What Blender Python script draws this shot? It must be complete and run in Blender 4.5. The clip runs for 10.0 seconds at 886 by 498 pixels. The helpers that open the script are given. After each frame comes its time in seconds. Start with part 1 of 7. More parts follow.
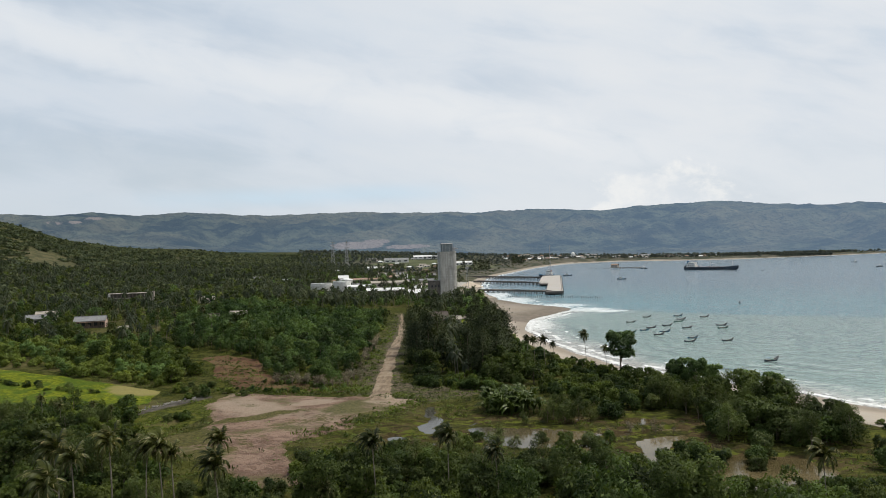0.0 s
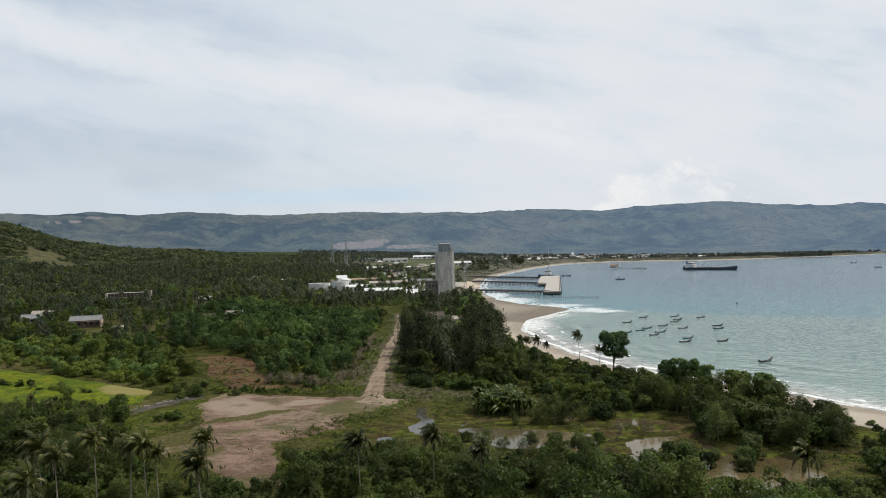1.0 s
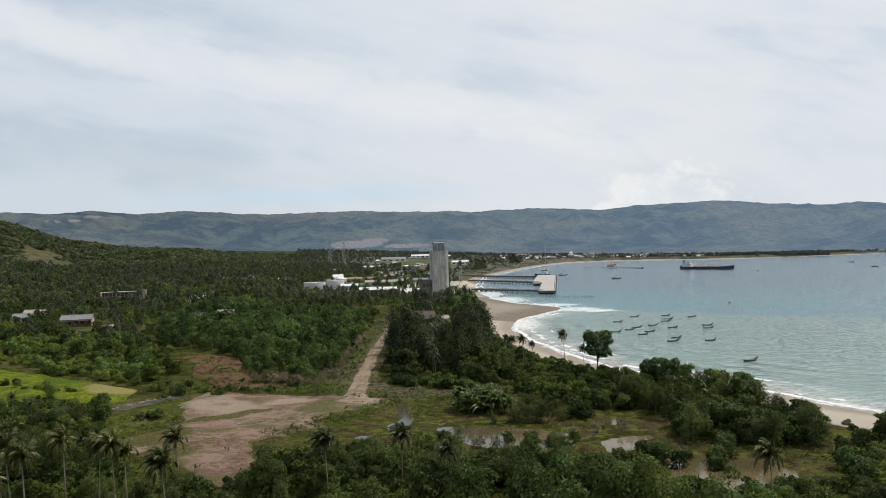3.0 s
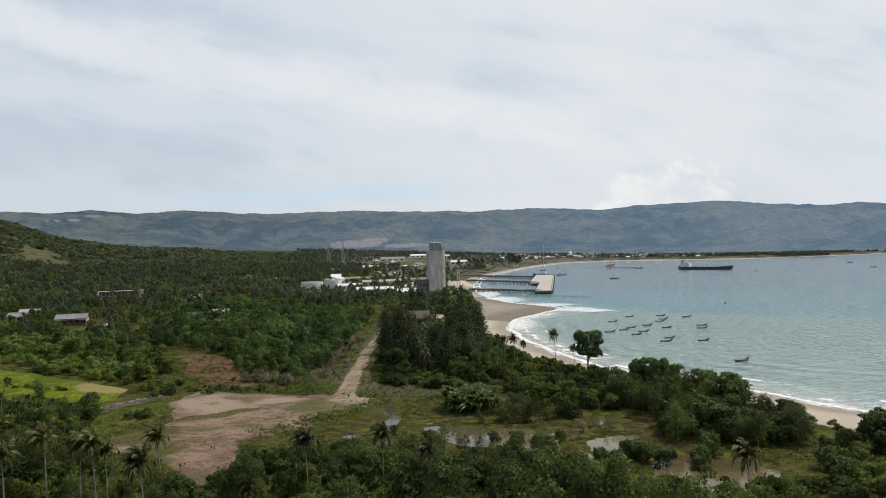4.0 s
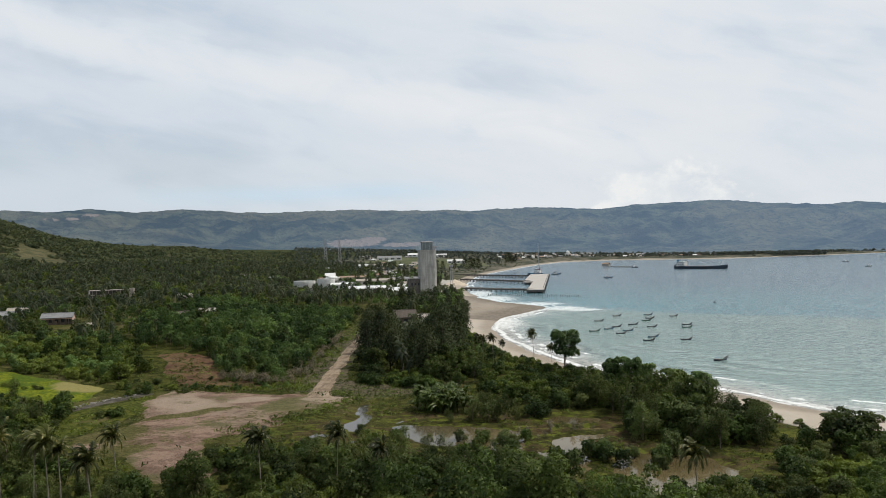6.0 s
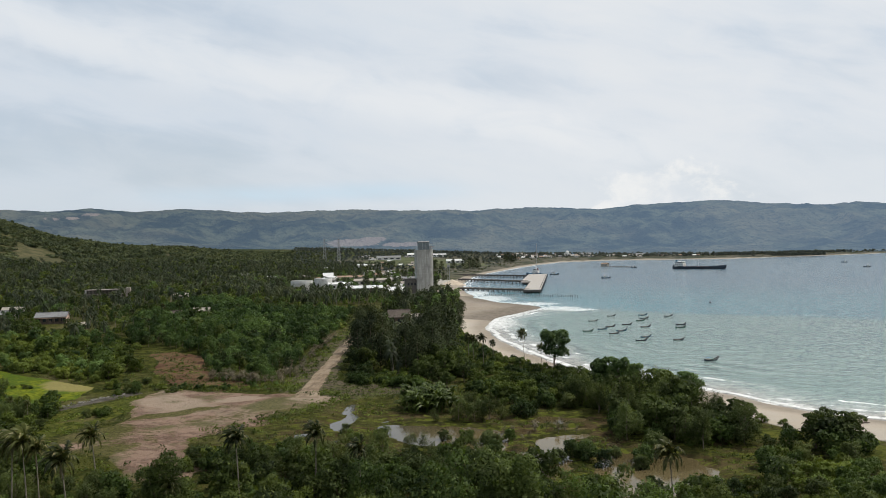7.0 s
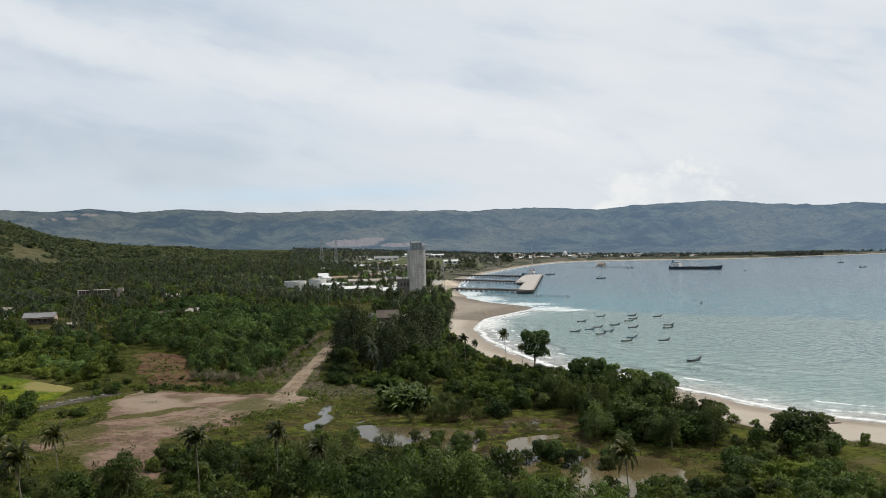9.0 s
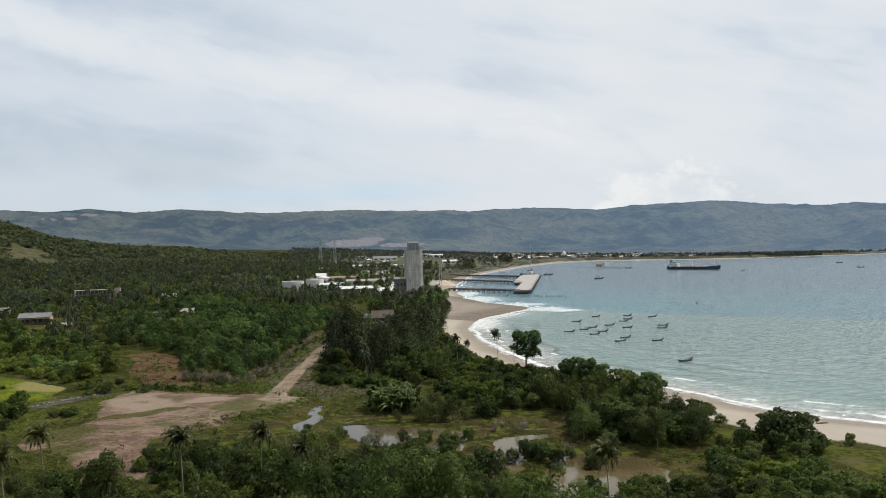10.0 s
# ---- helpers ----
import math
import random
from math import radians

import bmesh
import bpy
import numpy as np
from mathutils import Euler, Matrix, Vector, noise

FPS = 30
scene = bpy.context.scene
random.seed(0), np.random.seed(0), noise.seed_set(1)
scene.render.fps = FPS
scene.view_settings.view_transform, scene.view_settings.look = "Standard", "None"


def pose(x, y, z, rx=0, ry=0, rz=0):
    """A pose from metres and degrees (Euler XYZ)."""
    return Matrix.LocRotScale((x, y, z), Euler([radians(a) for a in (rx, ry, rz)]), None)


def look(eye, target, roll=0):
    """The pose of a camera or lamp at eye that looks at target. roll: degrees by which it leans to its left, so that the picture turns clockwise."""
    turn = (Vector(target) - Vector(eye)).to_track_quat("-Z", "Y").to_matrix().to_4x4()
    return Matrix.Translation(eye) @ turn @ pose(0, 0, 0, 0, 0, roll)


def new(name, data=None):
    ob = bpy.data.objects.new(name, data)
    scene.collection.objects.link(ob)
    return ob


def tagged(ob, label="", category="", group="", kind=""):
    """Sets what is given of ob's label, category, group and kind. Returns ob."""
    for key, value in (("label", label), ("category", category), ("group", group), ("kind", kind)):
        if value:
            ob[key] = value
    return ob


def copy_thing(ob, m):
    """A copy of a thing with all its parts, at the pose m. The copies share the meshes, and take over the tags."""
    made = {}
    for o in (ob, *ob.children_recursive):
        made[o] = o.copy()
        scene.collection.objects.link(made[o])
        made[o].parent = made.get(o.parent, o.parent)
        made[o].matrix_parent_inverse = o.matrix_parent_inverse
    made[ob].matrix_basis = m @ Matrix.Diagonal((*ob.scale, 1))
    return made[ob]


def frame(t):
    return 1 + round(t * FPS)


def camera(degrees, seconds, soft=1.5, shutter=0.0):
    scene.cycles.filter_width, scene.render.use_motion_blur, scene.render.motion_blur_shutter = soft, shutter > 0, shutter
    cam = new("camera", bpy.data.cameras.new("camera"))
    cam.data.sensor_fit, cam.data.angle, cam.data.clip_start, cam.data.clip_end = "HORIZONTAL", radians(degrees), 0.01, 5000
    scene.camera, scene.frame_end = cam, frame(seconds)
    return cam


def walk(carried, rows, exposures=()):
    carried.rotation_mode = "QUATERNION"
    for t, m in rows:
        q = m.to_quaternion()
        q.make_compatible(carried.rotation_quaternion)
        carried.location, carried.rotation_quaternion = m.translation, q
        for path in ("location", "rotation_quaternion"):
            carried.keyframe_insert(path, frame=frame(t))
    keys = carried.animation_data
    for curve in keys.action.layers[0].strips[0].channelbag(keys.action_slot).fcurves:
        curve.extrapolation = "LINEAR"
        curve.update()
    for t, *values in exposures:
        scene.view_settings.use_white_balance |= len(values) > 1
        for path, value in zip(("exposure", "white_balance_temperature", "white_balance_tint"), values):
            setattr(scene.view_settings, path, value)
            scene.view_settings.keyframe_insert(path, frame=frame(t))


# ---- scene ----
cam = camera(64.5, 10.0, 0.8)
PATH = [
    (0, (1.238, 0.115, 45.055), (1.166, 2.114, 45.059), -1.6),
    (0.5, (2.458, 0.281, 45.031), (2.386, 2.28, 45.035), -1.5),
    (1, (3.667, 0.38, 45.02), (3.594, 2.378, 45.024), -1.5),
    (1.5, (4.893, 0.345, 45.024), (4.82, 2.344, 45.027), -1.5),
    (2, (6.181, 0.221, 45.03), (6.108, 2.22, 45.033), -1.5),
    (2.5, (7.613, 0.097, 45.028), (7.54, 2.096, 45.03), -1.5),
    (4, (12.37, -0.109, 44.891), (12.295, 1.89, 44.892), -1.4),
    (4.5, (14.323, -0.188, 44.889), (14.249, 1.811, 44.889), -1.4),
    (5, (16.208, -0.143, 44.878), (16.134, 1.856, 44.878), -1.4),
    (5.5, (18.198, -0.107, 44.829), (18.124, 1.891, 44.828), -1.4),
    (7, (23.932, -0.028, 44.708), (23.855, 1.971, 44.706), -1.3),
    (7.5, (25.792, -0.009, 44.665), (25.715, 1.99, 44.664), -1.3),
    (8, (27.516, 0.063, 44.628), (27.438, 2.062, 44.626), -1.3),
    (8.5, (29.081, 0.085, 44.595), (29.004, 2.083, 44.594), -1.3),
    (9, (30.532, -0.002, 44.59), (30.455, 1.997, 44.589), -1.3),
    (9.5, (32.04, -0.213, 44.621), (31.962, 1.785, 44.62), -1.3),
    (10, (33.419, -0.45, 44.663), (33.342, 1.549, 44.662), -1.3),
]
walk(cam, [(t, look(eye, target, roll)) for t, eye, target, roll in PATH])

# ---- world and sun ----
SUN_AZ, SUN_EL = 62.0, 60.0      # degrees to the right of +y, and above the horizon
world = bpy.data.worlds.new("sky")
scene.world = world
world.use_nodes = True


class Nodes:
    """Short ways to wire a node tree."""

    def __init__(self, tree):
        self.tree = tree
        tree.nodes.clear()

    def add(self, kind, **props):
        n = self.tree.nodes.new(kind)
        for k, v in props.items():
            setattr(n, k, v)
        return n

    def link(self, a, b):
        self.tree.links.new(a, b)

    def put(self, socket, value):
        if isinstance(value, bpy.types.NodeSocket):
            self.link(value, socket)
        elif value is not None:
            socket.default_value = value

    def math(self, op, a, b=None, c=None, clamp=False):
        n = self.add("ShaderNodeMath", operation=op, use_clamp=clamp)
        for s, v in zip(n.inputs, (a, b, c)):
            self.put(s, v)
        return n.outputs[0]

    def mix(self, f, a, b, mode="MIX"):
        n = self.add("ShaderNodeMix", data_type="RGBA", blend_type=mode)
        self.put(n.inputs[0], f)
        self.put(n.inputs[6], a if isinstance(a, bpy.types.NodeSocket) else (*a, 1))
        self.put(n.inputs[7], b if isinstance(b, bpy.types.NodeSocket) else (*b, 1))
        return n.outputs[2]

    def ramp(self, v, lo, hi, out0=0.0, out1=1.0, smooth=True):
        n = self.add("ShaderNodeMapRange", interpolation_type="SMOOTHSTEP" if smooth else "LINEAR")
        for s, x in zip(n.inputs, (v, lo, hi, out0, out1)):
            self.put(s, x)
        return n.outputs[0]

    def noise(self, vec, scale, detail=4.0, rough=0.55, warp=0.0):
        n = self.add("ShaderNodeTexNoise")
        self.put(n.inputs["Vector"], vec)
        n.inputs["Scale"].default_value, n.inputs["Detail"].default_value = scale, detail
        n.inputs["Roughness"].default_value, n.inputs["Distortion"].default_value = rough, warp
        return n.outputs[0]

    def xyz(self, x=0.0, y=0.0, z=0.0):
        n = self.add("ShaderNodeCombineXYZ")
        for s, v in zip(n.inputs, (x, y, z)):
            self.put(s, v)
        return n.outputs[0]

    def bump(self, h, strength, dist):
        n = self.add("ShaderNodeBump")
        n.inputs["Strength"].default_value, n.inputs["Distance"].default_value = strength, dist
        self.link(h, n.inputs["Height"])
        return n.outputs[0]


def build_sky():
    k = Nodes(world.node_tree)
    sky = k.add("ShaderNodeTexSky", sky_type="NISHITA", sun_disc=False, sun_elevation=radians(SUN_EL),
                sun_rotation=radians(SUN_AZ), air_density=1.2, dust_density=2.5)
    way = k.add("ShaderNodeTexCoord").outputs["Generated"]
    sep = k.add("ShaderNodeSeparateXYZ")
    k.link(way, sep.inputs[0])
    ahead = k.math("MAXIMUM", sep.outputs[1], 0.2)
    u = k.math("DIVIDE", sep.outputs[0], ahead)
    v = k.math("DIVIDE", sep.outputs[2], ahead)
    # long wind-drawn cloud, sinking towards the right
    a = radians(-13)
    along = k.math("ADD", k.math("MULTIPLY", u, math.cos(a)), k.math("MULTIPLY", v, math.sin(a)))
    across = k.math("SUBTRACT", k.math("MULTIPLY", v, math.cos(a)), k.math("MULTIPLY", u, math.sin(a)))
    streak = k.noise(k.xyz(along, k.math("MULTIPLY", across, 4.5), 3.1), 1.9, 4, 0.5, 0.3)
    fine = k.noise(k.xyz(along, k.math("MULTIPLY", across, 3.0), 8.7), 7.5, 6, 0.6, 0.5)
    soft = k.noise(k.xyz(u, k.math("MULTIPLY", v, 2.2), 1.7), 2.2, 3, 0.5)
    # one broad bright streak from the upper left
    wob = k.math("MULTIPLY_ADD", k.noise(k.xyz(along, across, 5.0), 4.0, 4), 0.10, -0.05)
    mid = k.math("ABSOLUTE", k.math("ADD", k.math("SUBTRACT", across, 0.188), wob))
    band = k.math("MULTIPLY", k.ramp(mid, 0.0, 0.060, 1.0, 0.0), k.ramp(along, 0.50, 0.05, 0.0, 1.0))
    band = k.math("MULTIPLY", band, k.ramp(fine, 0.25, 0.6, 0.6, 1.0))
    low = k.ramp(v, 0.05, 0.20, 1.0, 0.0)
    cover = k.math("ADD", k.math("MULTIPLY", streak, 0.70), k.math("MULTIPLY", fine, 0.16))
    cover = k.math("ADD", cover, k.math("MULTIPLY", soft, 0.55))
    cover = k.math("ADD", cover, k.math("MULTIPLY", u, 0.09))
    cover = k.ramp(cover, 0.42, 1.0)
    cover = k.math("MAXIMUM", cover, k.math("MULTIPLY", band, 0.9))
    # low blue gap under the cloud, left of the middle
    gap = k.math("MULTIPLY", k.ramp(k.math("ABSOLUTE", k.math("SUBTRACT", v, 0.083)), 0.0, 0.022, 1.0, 0.0),
                 k.ramp(k.math("ABSOLUTE", k.math("ADD", u, 0.24)), 0.06, 0.34, 1.0, 0.0))
    cover = k.math("SUBTRACT", cover, k.math("MULTIPLY", gap, 0.15), clamp=True)
    # heaped cloud over the far hills
    puff = k.noise(k.xyz(u, k.math("MULTIPLY", v, 1.3), 0.4), 17.0, 6, 0.62, 0.2)
    du = k.math("DIVIDE", k.math("SUBTRACT", u, 0.275), 0.145)
    dv = k.math("DIVIDE", k.math("SUBTRACT", v, 0.055), 0.075)
    heap = k.math("ADD", k.math("MULTIPLY", du, du), k.math("MULTIPLY", dv, dv))
    heap = k.math("SUBTRACT", k.math("MULTIPLY_ADD", puff, 2.6, -0.75), heap)
    heap = k.ramp(heap, -0.15, 0.35)
    clear = k.mix(0.5, k.mix(1.0, sky.outputs[0], (0.085, 0.085, 0.085), "MULTIPLY"), (0.50, 0.62, 0.74))
    grey = k.mix(k.ramp(fine, 0.3, 0.7), (0.61, 0.69, 0.785), (0.66, 0.72, 0.795))
    cloud = k.mix(cover, grey, k.mix(k.ramp(u, -0.5, 0.3), (0.655, 0.712, 0.775), (0.80, 0.82, 0.84)))
    col = k.mix(k.ramp(cover, 0.0, 0.55, 0.55, 1.0), clear, cloud)
    col = k.mix(k.math("MULTIPLY", low, k.math("MULTIPLY_ADD", gap, -0.4, 0.5)), col, k.mix(k.ramp(u, -0.6, 0.1), (0.585, 0.655, 0.705), (0.72, 0.765, 0.80)))
    col = k.mix(k.math("MULTIPLY", gap, k.ramp(fine, 0.3, 0.7, 0.9, 0.5)), col, (0.60, 0.735, 0.84))
    col = k.mix(k.math("MULTIPLY", band, 0.55), col, (0.83, 0.85, 0.87))
    col = k.mix(k.math("MULTIPLY", heap, k.ramp(puff, 0.35, 0.65, 0.1, 0.75)), col, (0.90, 0.90, 0.885))
    # the veil is thinner and brighter towards the sun
    sx, sy, sz = (math.sin(radians(SUN_AZ)) * math.cos(radians(SUN_EL)), math.cos(radians(SUN_AZ)) * math.cos(radians(SUN_EL)), math.sin(radians(SUN_EL)))
    dot = k.add("ShaderNodeVectorMath", operation="DOT_PRODUCT")
    k.link(way, dot.inputs[0])
    dot.inputs[1].default_value = (sx, sy, sz)
    col = k.mix(k.ramp(dot.outputs["Value"], 0.78, 1.0, 0.0, 0.9), col, (1.4, 1.38, 1.33))
    bg = k.add("ShaderNodeBackground")
    k.link(col, bg.inputs[0])
    bg.inputs[1].default_value = SKY_STRENGTH
    k.link(bg.outputs[0], k.add("ShaderNodeOutputWorld").inputs[0])


SKY_STRENGTH = 1.0
build_sky()
sun = new("sun", bpy.data.lights.new("sun", "SUN"))
sun.data.energy, sun.data.angle, sun.data.color = 3.3, radians(2.0), (1.0, 0.95, 0.86)
sun.matrix_world = look((0, 0, 0), (-math.sin(radians(SUN_AZ)) * math.cos(radians(SUN_EL)),
                                    -math.cos(radians(SUN_AZ)) * math.cos(radians(SUN_EL)), -math.sin(radians(SUN_EL))))

# ---- materials ----
MATS = {}


def material(name, fill):
    m = bpy.data.materials.new(name)
    m.use_nodes = True
    k = Nodes(m.node_tree)
    shader = fill(k)
    k.link(shader, k.add("ShaderNodeOutputMaterial").inputs[0])
    MATS[name] = m
    return m


def bsdf(k, color, rough=0.8, metal=0.0, normal=None, spec=0.3, **more):
    b = k.add("ShaderNodeBsdfPrincipled")
    k.put(b.inputs["Base Color"], color if isinstance(color, bpy.types.NodeSocket) else (*color, 1))
    k.put(b.inputs["Roughness"], rough)
    b.inputs["Metallic"].default_value = metal
    b.inputs["Specular IOR Level"].default_value = spec
    for key, v in more.items():
        k.put(b.inputs[key], v)
    if normal is not None:
        k.link(normal, b.inputs["Normal"])
    return b.outputs[0]


def place(k):
    return k.add("ShaderNodeNewGeometry").outputs["Position"]


def leafy(name, dark, light, tip, translucent=0.36, rough=0.6, vary=0.32):
    def fill(k):
        geo = k.add("ShaderNodeNewGeometry")
        own = k.add("ShaderNodeObjectInfo").outputs["Random"]
        leaf = geo.outputs["Random Per Island"]
        patch = k.noise(geo.outputs["Position"], 0.16, 3)
        sprig = k.noise(geo.outputs["Position"], 0.8, 2)
        f = k.math("ADD", k.math("MULTIPLY_ADD", leaf, vary, (0.32 - vary) * 0.5), k.math("MULTIPLY_ADD", k.ramp(patch, 0.32, 0.68), 0.42, 0.01))
        tract = k.noise(geo.outputs["Position"], 0.035, 3)
        f = k.math("ADD", f, k.math("MULTIPLY_ADD", own, 0.5, -0.22))
        f = k.math("ADD", f, k.ramp(tract, 0.35, 0.65, -0.3, 0.3))
        tone = k.add("ShaderNodeAttribute", attribute_name="tone").outputs["Fac"]
        f = k.math("ADD", f, k.math("MULTIPLY", tone, 0.7))
        f = k.math("ADD", f, k.math("MULTIPLY_ADD", sprig, 0.4, -0.2), clamp=True)
        col = k.mix(f, dark, light)
        col = k.mix(k.ramp(leaf, 0.84, 1.0, 0.0, vary * 2.2), col, tip)
        # some plants run to olive, some to blue-green
        region = k.noise(geo.outputs["Position"], 0.007, 3)
        col = k.mix(k.ramp(region, 0.38, 0.62, 0.0, 0.4), col, k.mix(1.0, col, (0.62, 0.70, 0.80), "MULTIPLY"))
        hue = k.math("FRACT", k.math("ADD", k.math("MULTIPLY", k.math("ADD", own, tone), 7.31), k.math("MULTIPLY", k.noise(geo.outputs["Position"], 0.06, 2), 1.6)))
        col = k.mix(k.math("MULTIPLY", k.ramp(hue, 0.5, 1.0), 0.45), col, k.mix(1.0, col, (1.16, 1.0, 0.8), "MULTIPLY"))
        main = bsdf(k, col, rough, spec=0.12)
        thin = k.add("ShaderNodeBsdfTranslucent")
        k.link(k.mix(1.0, col, (1.25, 1.3, 0.7), "MULTIPLY"), thin.inputs[0])
        m = k.add("ShaderNodeMixShader")
        m.inputs[0].default_value = translucent
        k.link(main, m.inputs[1])
        k.link(thin.outputs[0], m.inputs[2])
        return m.outputs[0]
    return material(name, fill)


def plain(name, color, rough=0.7, metal=0.0, grain=1.5, spread=0.25, bump=0.02, spec=0.3, stain=None):
    """A worn surface: grain at two scales and a little relief."""
    def fill(k):
        p = k.add("ShaderNodeTexCoord").outputs["Object"]
        n1, n2 = k.noise(p, grain, 5), k.noise(p, grain * 0.16, 3)
        d = tuple(c * (1 - spread) for c in color)
        l = tuple(min(1, c * (1 + spread)) for c in color)
        col = k.mix(k.ramp(n1, 0.3, 0.7), d, l)
        col = k.mix(k.ramp(n2, 0.48, 0.72, 0.0, 0.55), col, stain or tuple(c * 0.6 for c in color))
        return bsdf(k, col, rough, metal, k.bump(n1, 0.4, bump), spec)
    return material(name, fill)


leafy("leaf_broad", (0.014, 0.024, 0.006), (0.084, 0.112, 0.025), (0.180, 0.212, 0.069), vary=0.24)
leafy("leaf_bright", (0.023, 0.038, 0.007), (0.142, 0.180, 0.034), (0.180, 0.215, 0.054), vary=0.10)
leafy("leaf_mangrove", (0.016, 0.030, 0.008), (0.082, 0.122, 0.027), (0.158, 0.205, 0.061), vary=0.22)
leafy("leaf_casuarina", (0.015, 0.023, 0.010), (0.058, 0.072, 0.031), (0.120, 0.130, 0.069), 0.2, 0.7)
leafy("leaf_grey", (0.026, 0.038, 0.011), (0.112, 0.140, 0.046), (0.230, 0.240, 0.127), 0.4, 0.7, 0.2)
leafy("leaf_palm", (0.015, 0.022, 0.006), (0.091, 0.100, 0.025), (0.321, 0.270, 0.136), 0.2, 0.42)
leafy("leaf_banana", (0.023, 0.037, 0.008), (0.100, 0.135, 0.030), (0.190, 0.200, 0.080), 0.25, 0.4)
leafy("leaf_thicket", (0.023, 0.045, 0.013), (0.125, 0.191, 0.057), (0.159, 0.217, 0.080), vary=0.10)
leafy("leaf_dry", (0.10, 0.085, 0.055), (0.20, 0.17, 0.12), (0.34, 0.31, 0.25), 0.1, 0.8)
# distant palms: haze put into the leaf colour as lifted darks, less contrast
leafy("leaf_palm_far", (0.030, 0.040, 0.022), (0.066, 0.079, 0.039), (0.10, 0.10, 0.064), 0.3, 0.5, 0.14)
leafy("leaf_grass", (0.032, 0.042, 0.011), (0.102, 0.105, 0.029), (0.171, 0.150, 0.061))
# distant trees and scrub: haze painted in as paler, greyer, bluer leaves
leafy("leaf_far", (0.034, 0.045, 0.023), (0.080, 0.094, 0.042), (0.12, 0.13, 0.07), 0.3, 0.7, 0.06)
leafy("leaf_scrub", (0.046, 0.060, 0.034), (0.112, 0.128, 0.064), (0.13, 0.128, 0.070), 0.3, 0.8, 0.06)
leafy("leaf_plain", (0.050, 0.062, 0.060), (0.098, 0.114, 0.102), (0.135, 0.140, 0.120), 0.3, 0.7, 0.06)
plain("bark", (0.16, 0.13, 0.10), 0.9, grain=3.0, spread=0.35)
plain("stone", (0.20, 0.19, 0.17), 0.9, grain=3.0, spread=0.3)
plain("bark_palm", (0.19, 0.165, 0.13), 0.9, grain=4.0, spread=0.3)


def fill_ground(k):
    p = place(k)
    n1, n2, n3 = k.noise(p, 0.035, 5), k.noise(p, 0.30, 6, 0.65), k.noise(p, 2.2, 4, 0.7)
    n5 = k.noise(p, 0.75, 5, 0.7, 0.4)
    grass = k.mix(k.ramp(n2, 0.38, 0.62), (0.020, 0.027, 0.005), (0.063, 0.068, 0.014))
    grass = k.mix(k.ramp(n5, 0.52, 0.70, 0.0, 0.8), grass, (0.108, 0.108, 0.025))
    grass = k.mix(k.ramp(n5, 0.46, 0.34, 0.0, 0.85), grass, (0.011, 0.016, 0.005))
    dry = k.mix(n3, (0.077, 0.070, 0.029), (0.126, 0.113, 0.050))
    col = k.mix(k.ramp(k.math("ADD", n1, k.math("MULTIPLY", n2, 0.35)), 0.66, 0.90), grass, dry)
    wet = k.add("ShaderNodeAttribute", attribute_name="wet").outputs["Fac"]
    flat = k.add("ShaderNodeMapping")
    k.link(p, flat.inputs[0])
    flat.inputs["Rotation"].default_value = (0, 0, radians(14))
    flat.inputs["Scale"].default_value = (0.55, 1.0, 1)
    m1, m2 = k.noise(flat.outputs[0], 0.13, 5, 0.6, 0.6), k.noise(flat.outputs[0], 0.55, 5, 0.65, 0.5)
    mud = k.mix(k.ramp(n2, 0.40, 0.60), (0.045, 0.031, 0.016), (0.083, 0.059, 0.032))
    mud = k.mix(k.ramp(m1, 0.44, 0.54, 0.0, 0.9), mud, k.mix(k.ramp(n5, 0.4, 0.6), (0.020, 0.026, 0.006), (0.052, 0.056, 0.013)))
    mud = k.mix(k.ramp(m2, 0.51, 0.60, 0.0, 0.9), mud, (0.108, 0.128, 0.020))
    mud = k.mix(k.ramp(m2, 0.43, 0.34, 0.0, 0.85), mud, (0.020, 0.016, 0.010))
    mud = k.mix(k.ramp(n3, 0.60, 0.74, 0.0, 0.6), mud, (0.140, 0.126, 0.090))
    col = k.mix(k.math("MULTIPLY", wet, k.ramp(n3, 0.2, 0.6, 0.6, 1.0)), col, mud)
    col = k.mix(1.0, col, (0.84, 0.82, 0.80), "MULTIPLY")
    sand = k.add("ShaderNodeAttribute", attribute_name="sand").outputs["Fac"]
    sd = k.math("ADD", sand, k.math("MULTIPLY_ADD", n2, 7.0, -3.5))
    sandcol = k.mix(n2, (0.297, 0.248, 0.189), (0.387, 0.333, 0.266))
    damp = k.add("ShaderNodeAttribute", attribute_name="damp").outputs["Fac"]
    sandcol = k.mix(k.ramp(n1, 0.35, 0.65, 0.2, 0.9), sandcol, (0.387, 0.347, 0.297))
    sandcol = k.mix(k.math("MULTIPLY", damp, 0.85), sandcol, k.mix(k.ramp(n2, 0.4, 0.6), (0.088, 0.072, 0.058), (0.135, 0.115, 0.095)))
    col = k.mix(k.ramp(sd, 1.5, -0.5), col, sandcol)
    # country far inland turns browner and duller, partly haze painted into the colour
    sep = k.add("ShaderNodeSeparateXYZ")
    k.link(p, sep.inputs[0])
    far_land = k.mix(k.ramp(k.noise(p, 0.02, 4), 0.4, 0.6), (0.044, 0.050, 0.038), (0.115, 0.105, 0.084))
    col = k.mix(k.math("MULTIPLY", k.ramp(sep.outputs[1], 620.0, 1300.0, 0.0, 0.9), k.ramp(sd, -0.5, 1.5)), col, far_land)
    dark = k.add("ShaderNodeAttribute", attribute_name="hill").outputs["Fac"]
    scrub = k.mix(k.ramp(k.noise(p, 0.008, 4), 0.45, 0.62), (0.023, 0.032, 0.011), (0.061, 0.059, 0.023))
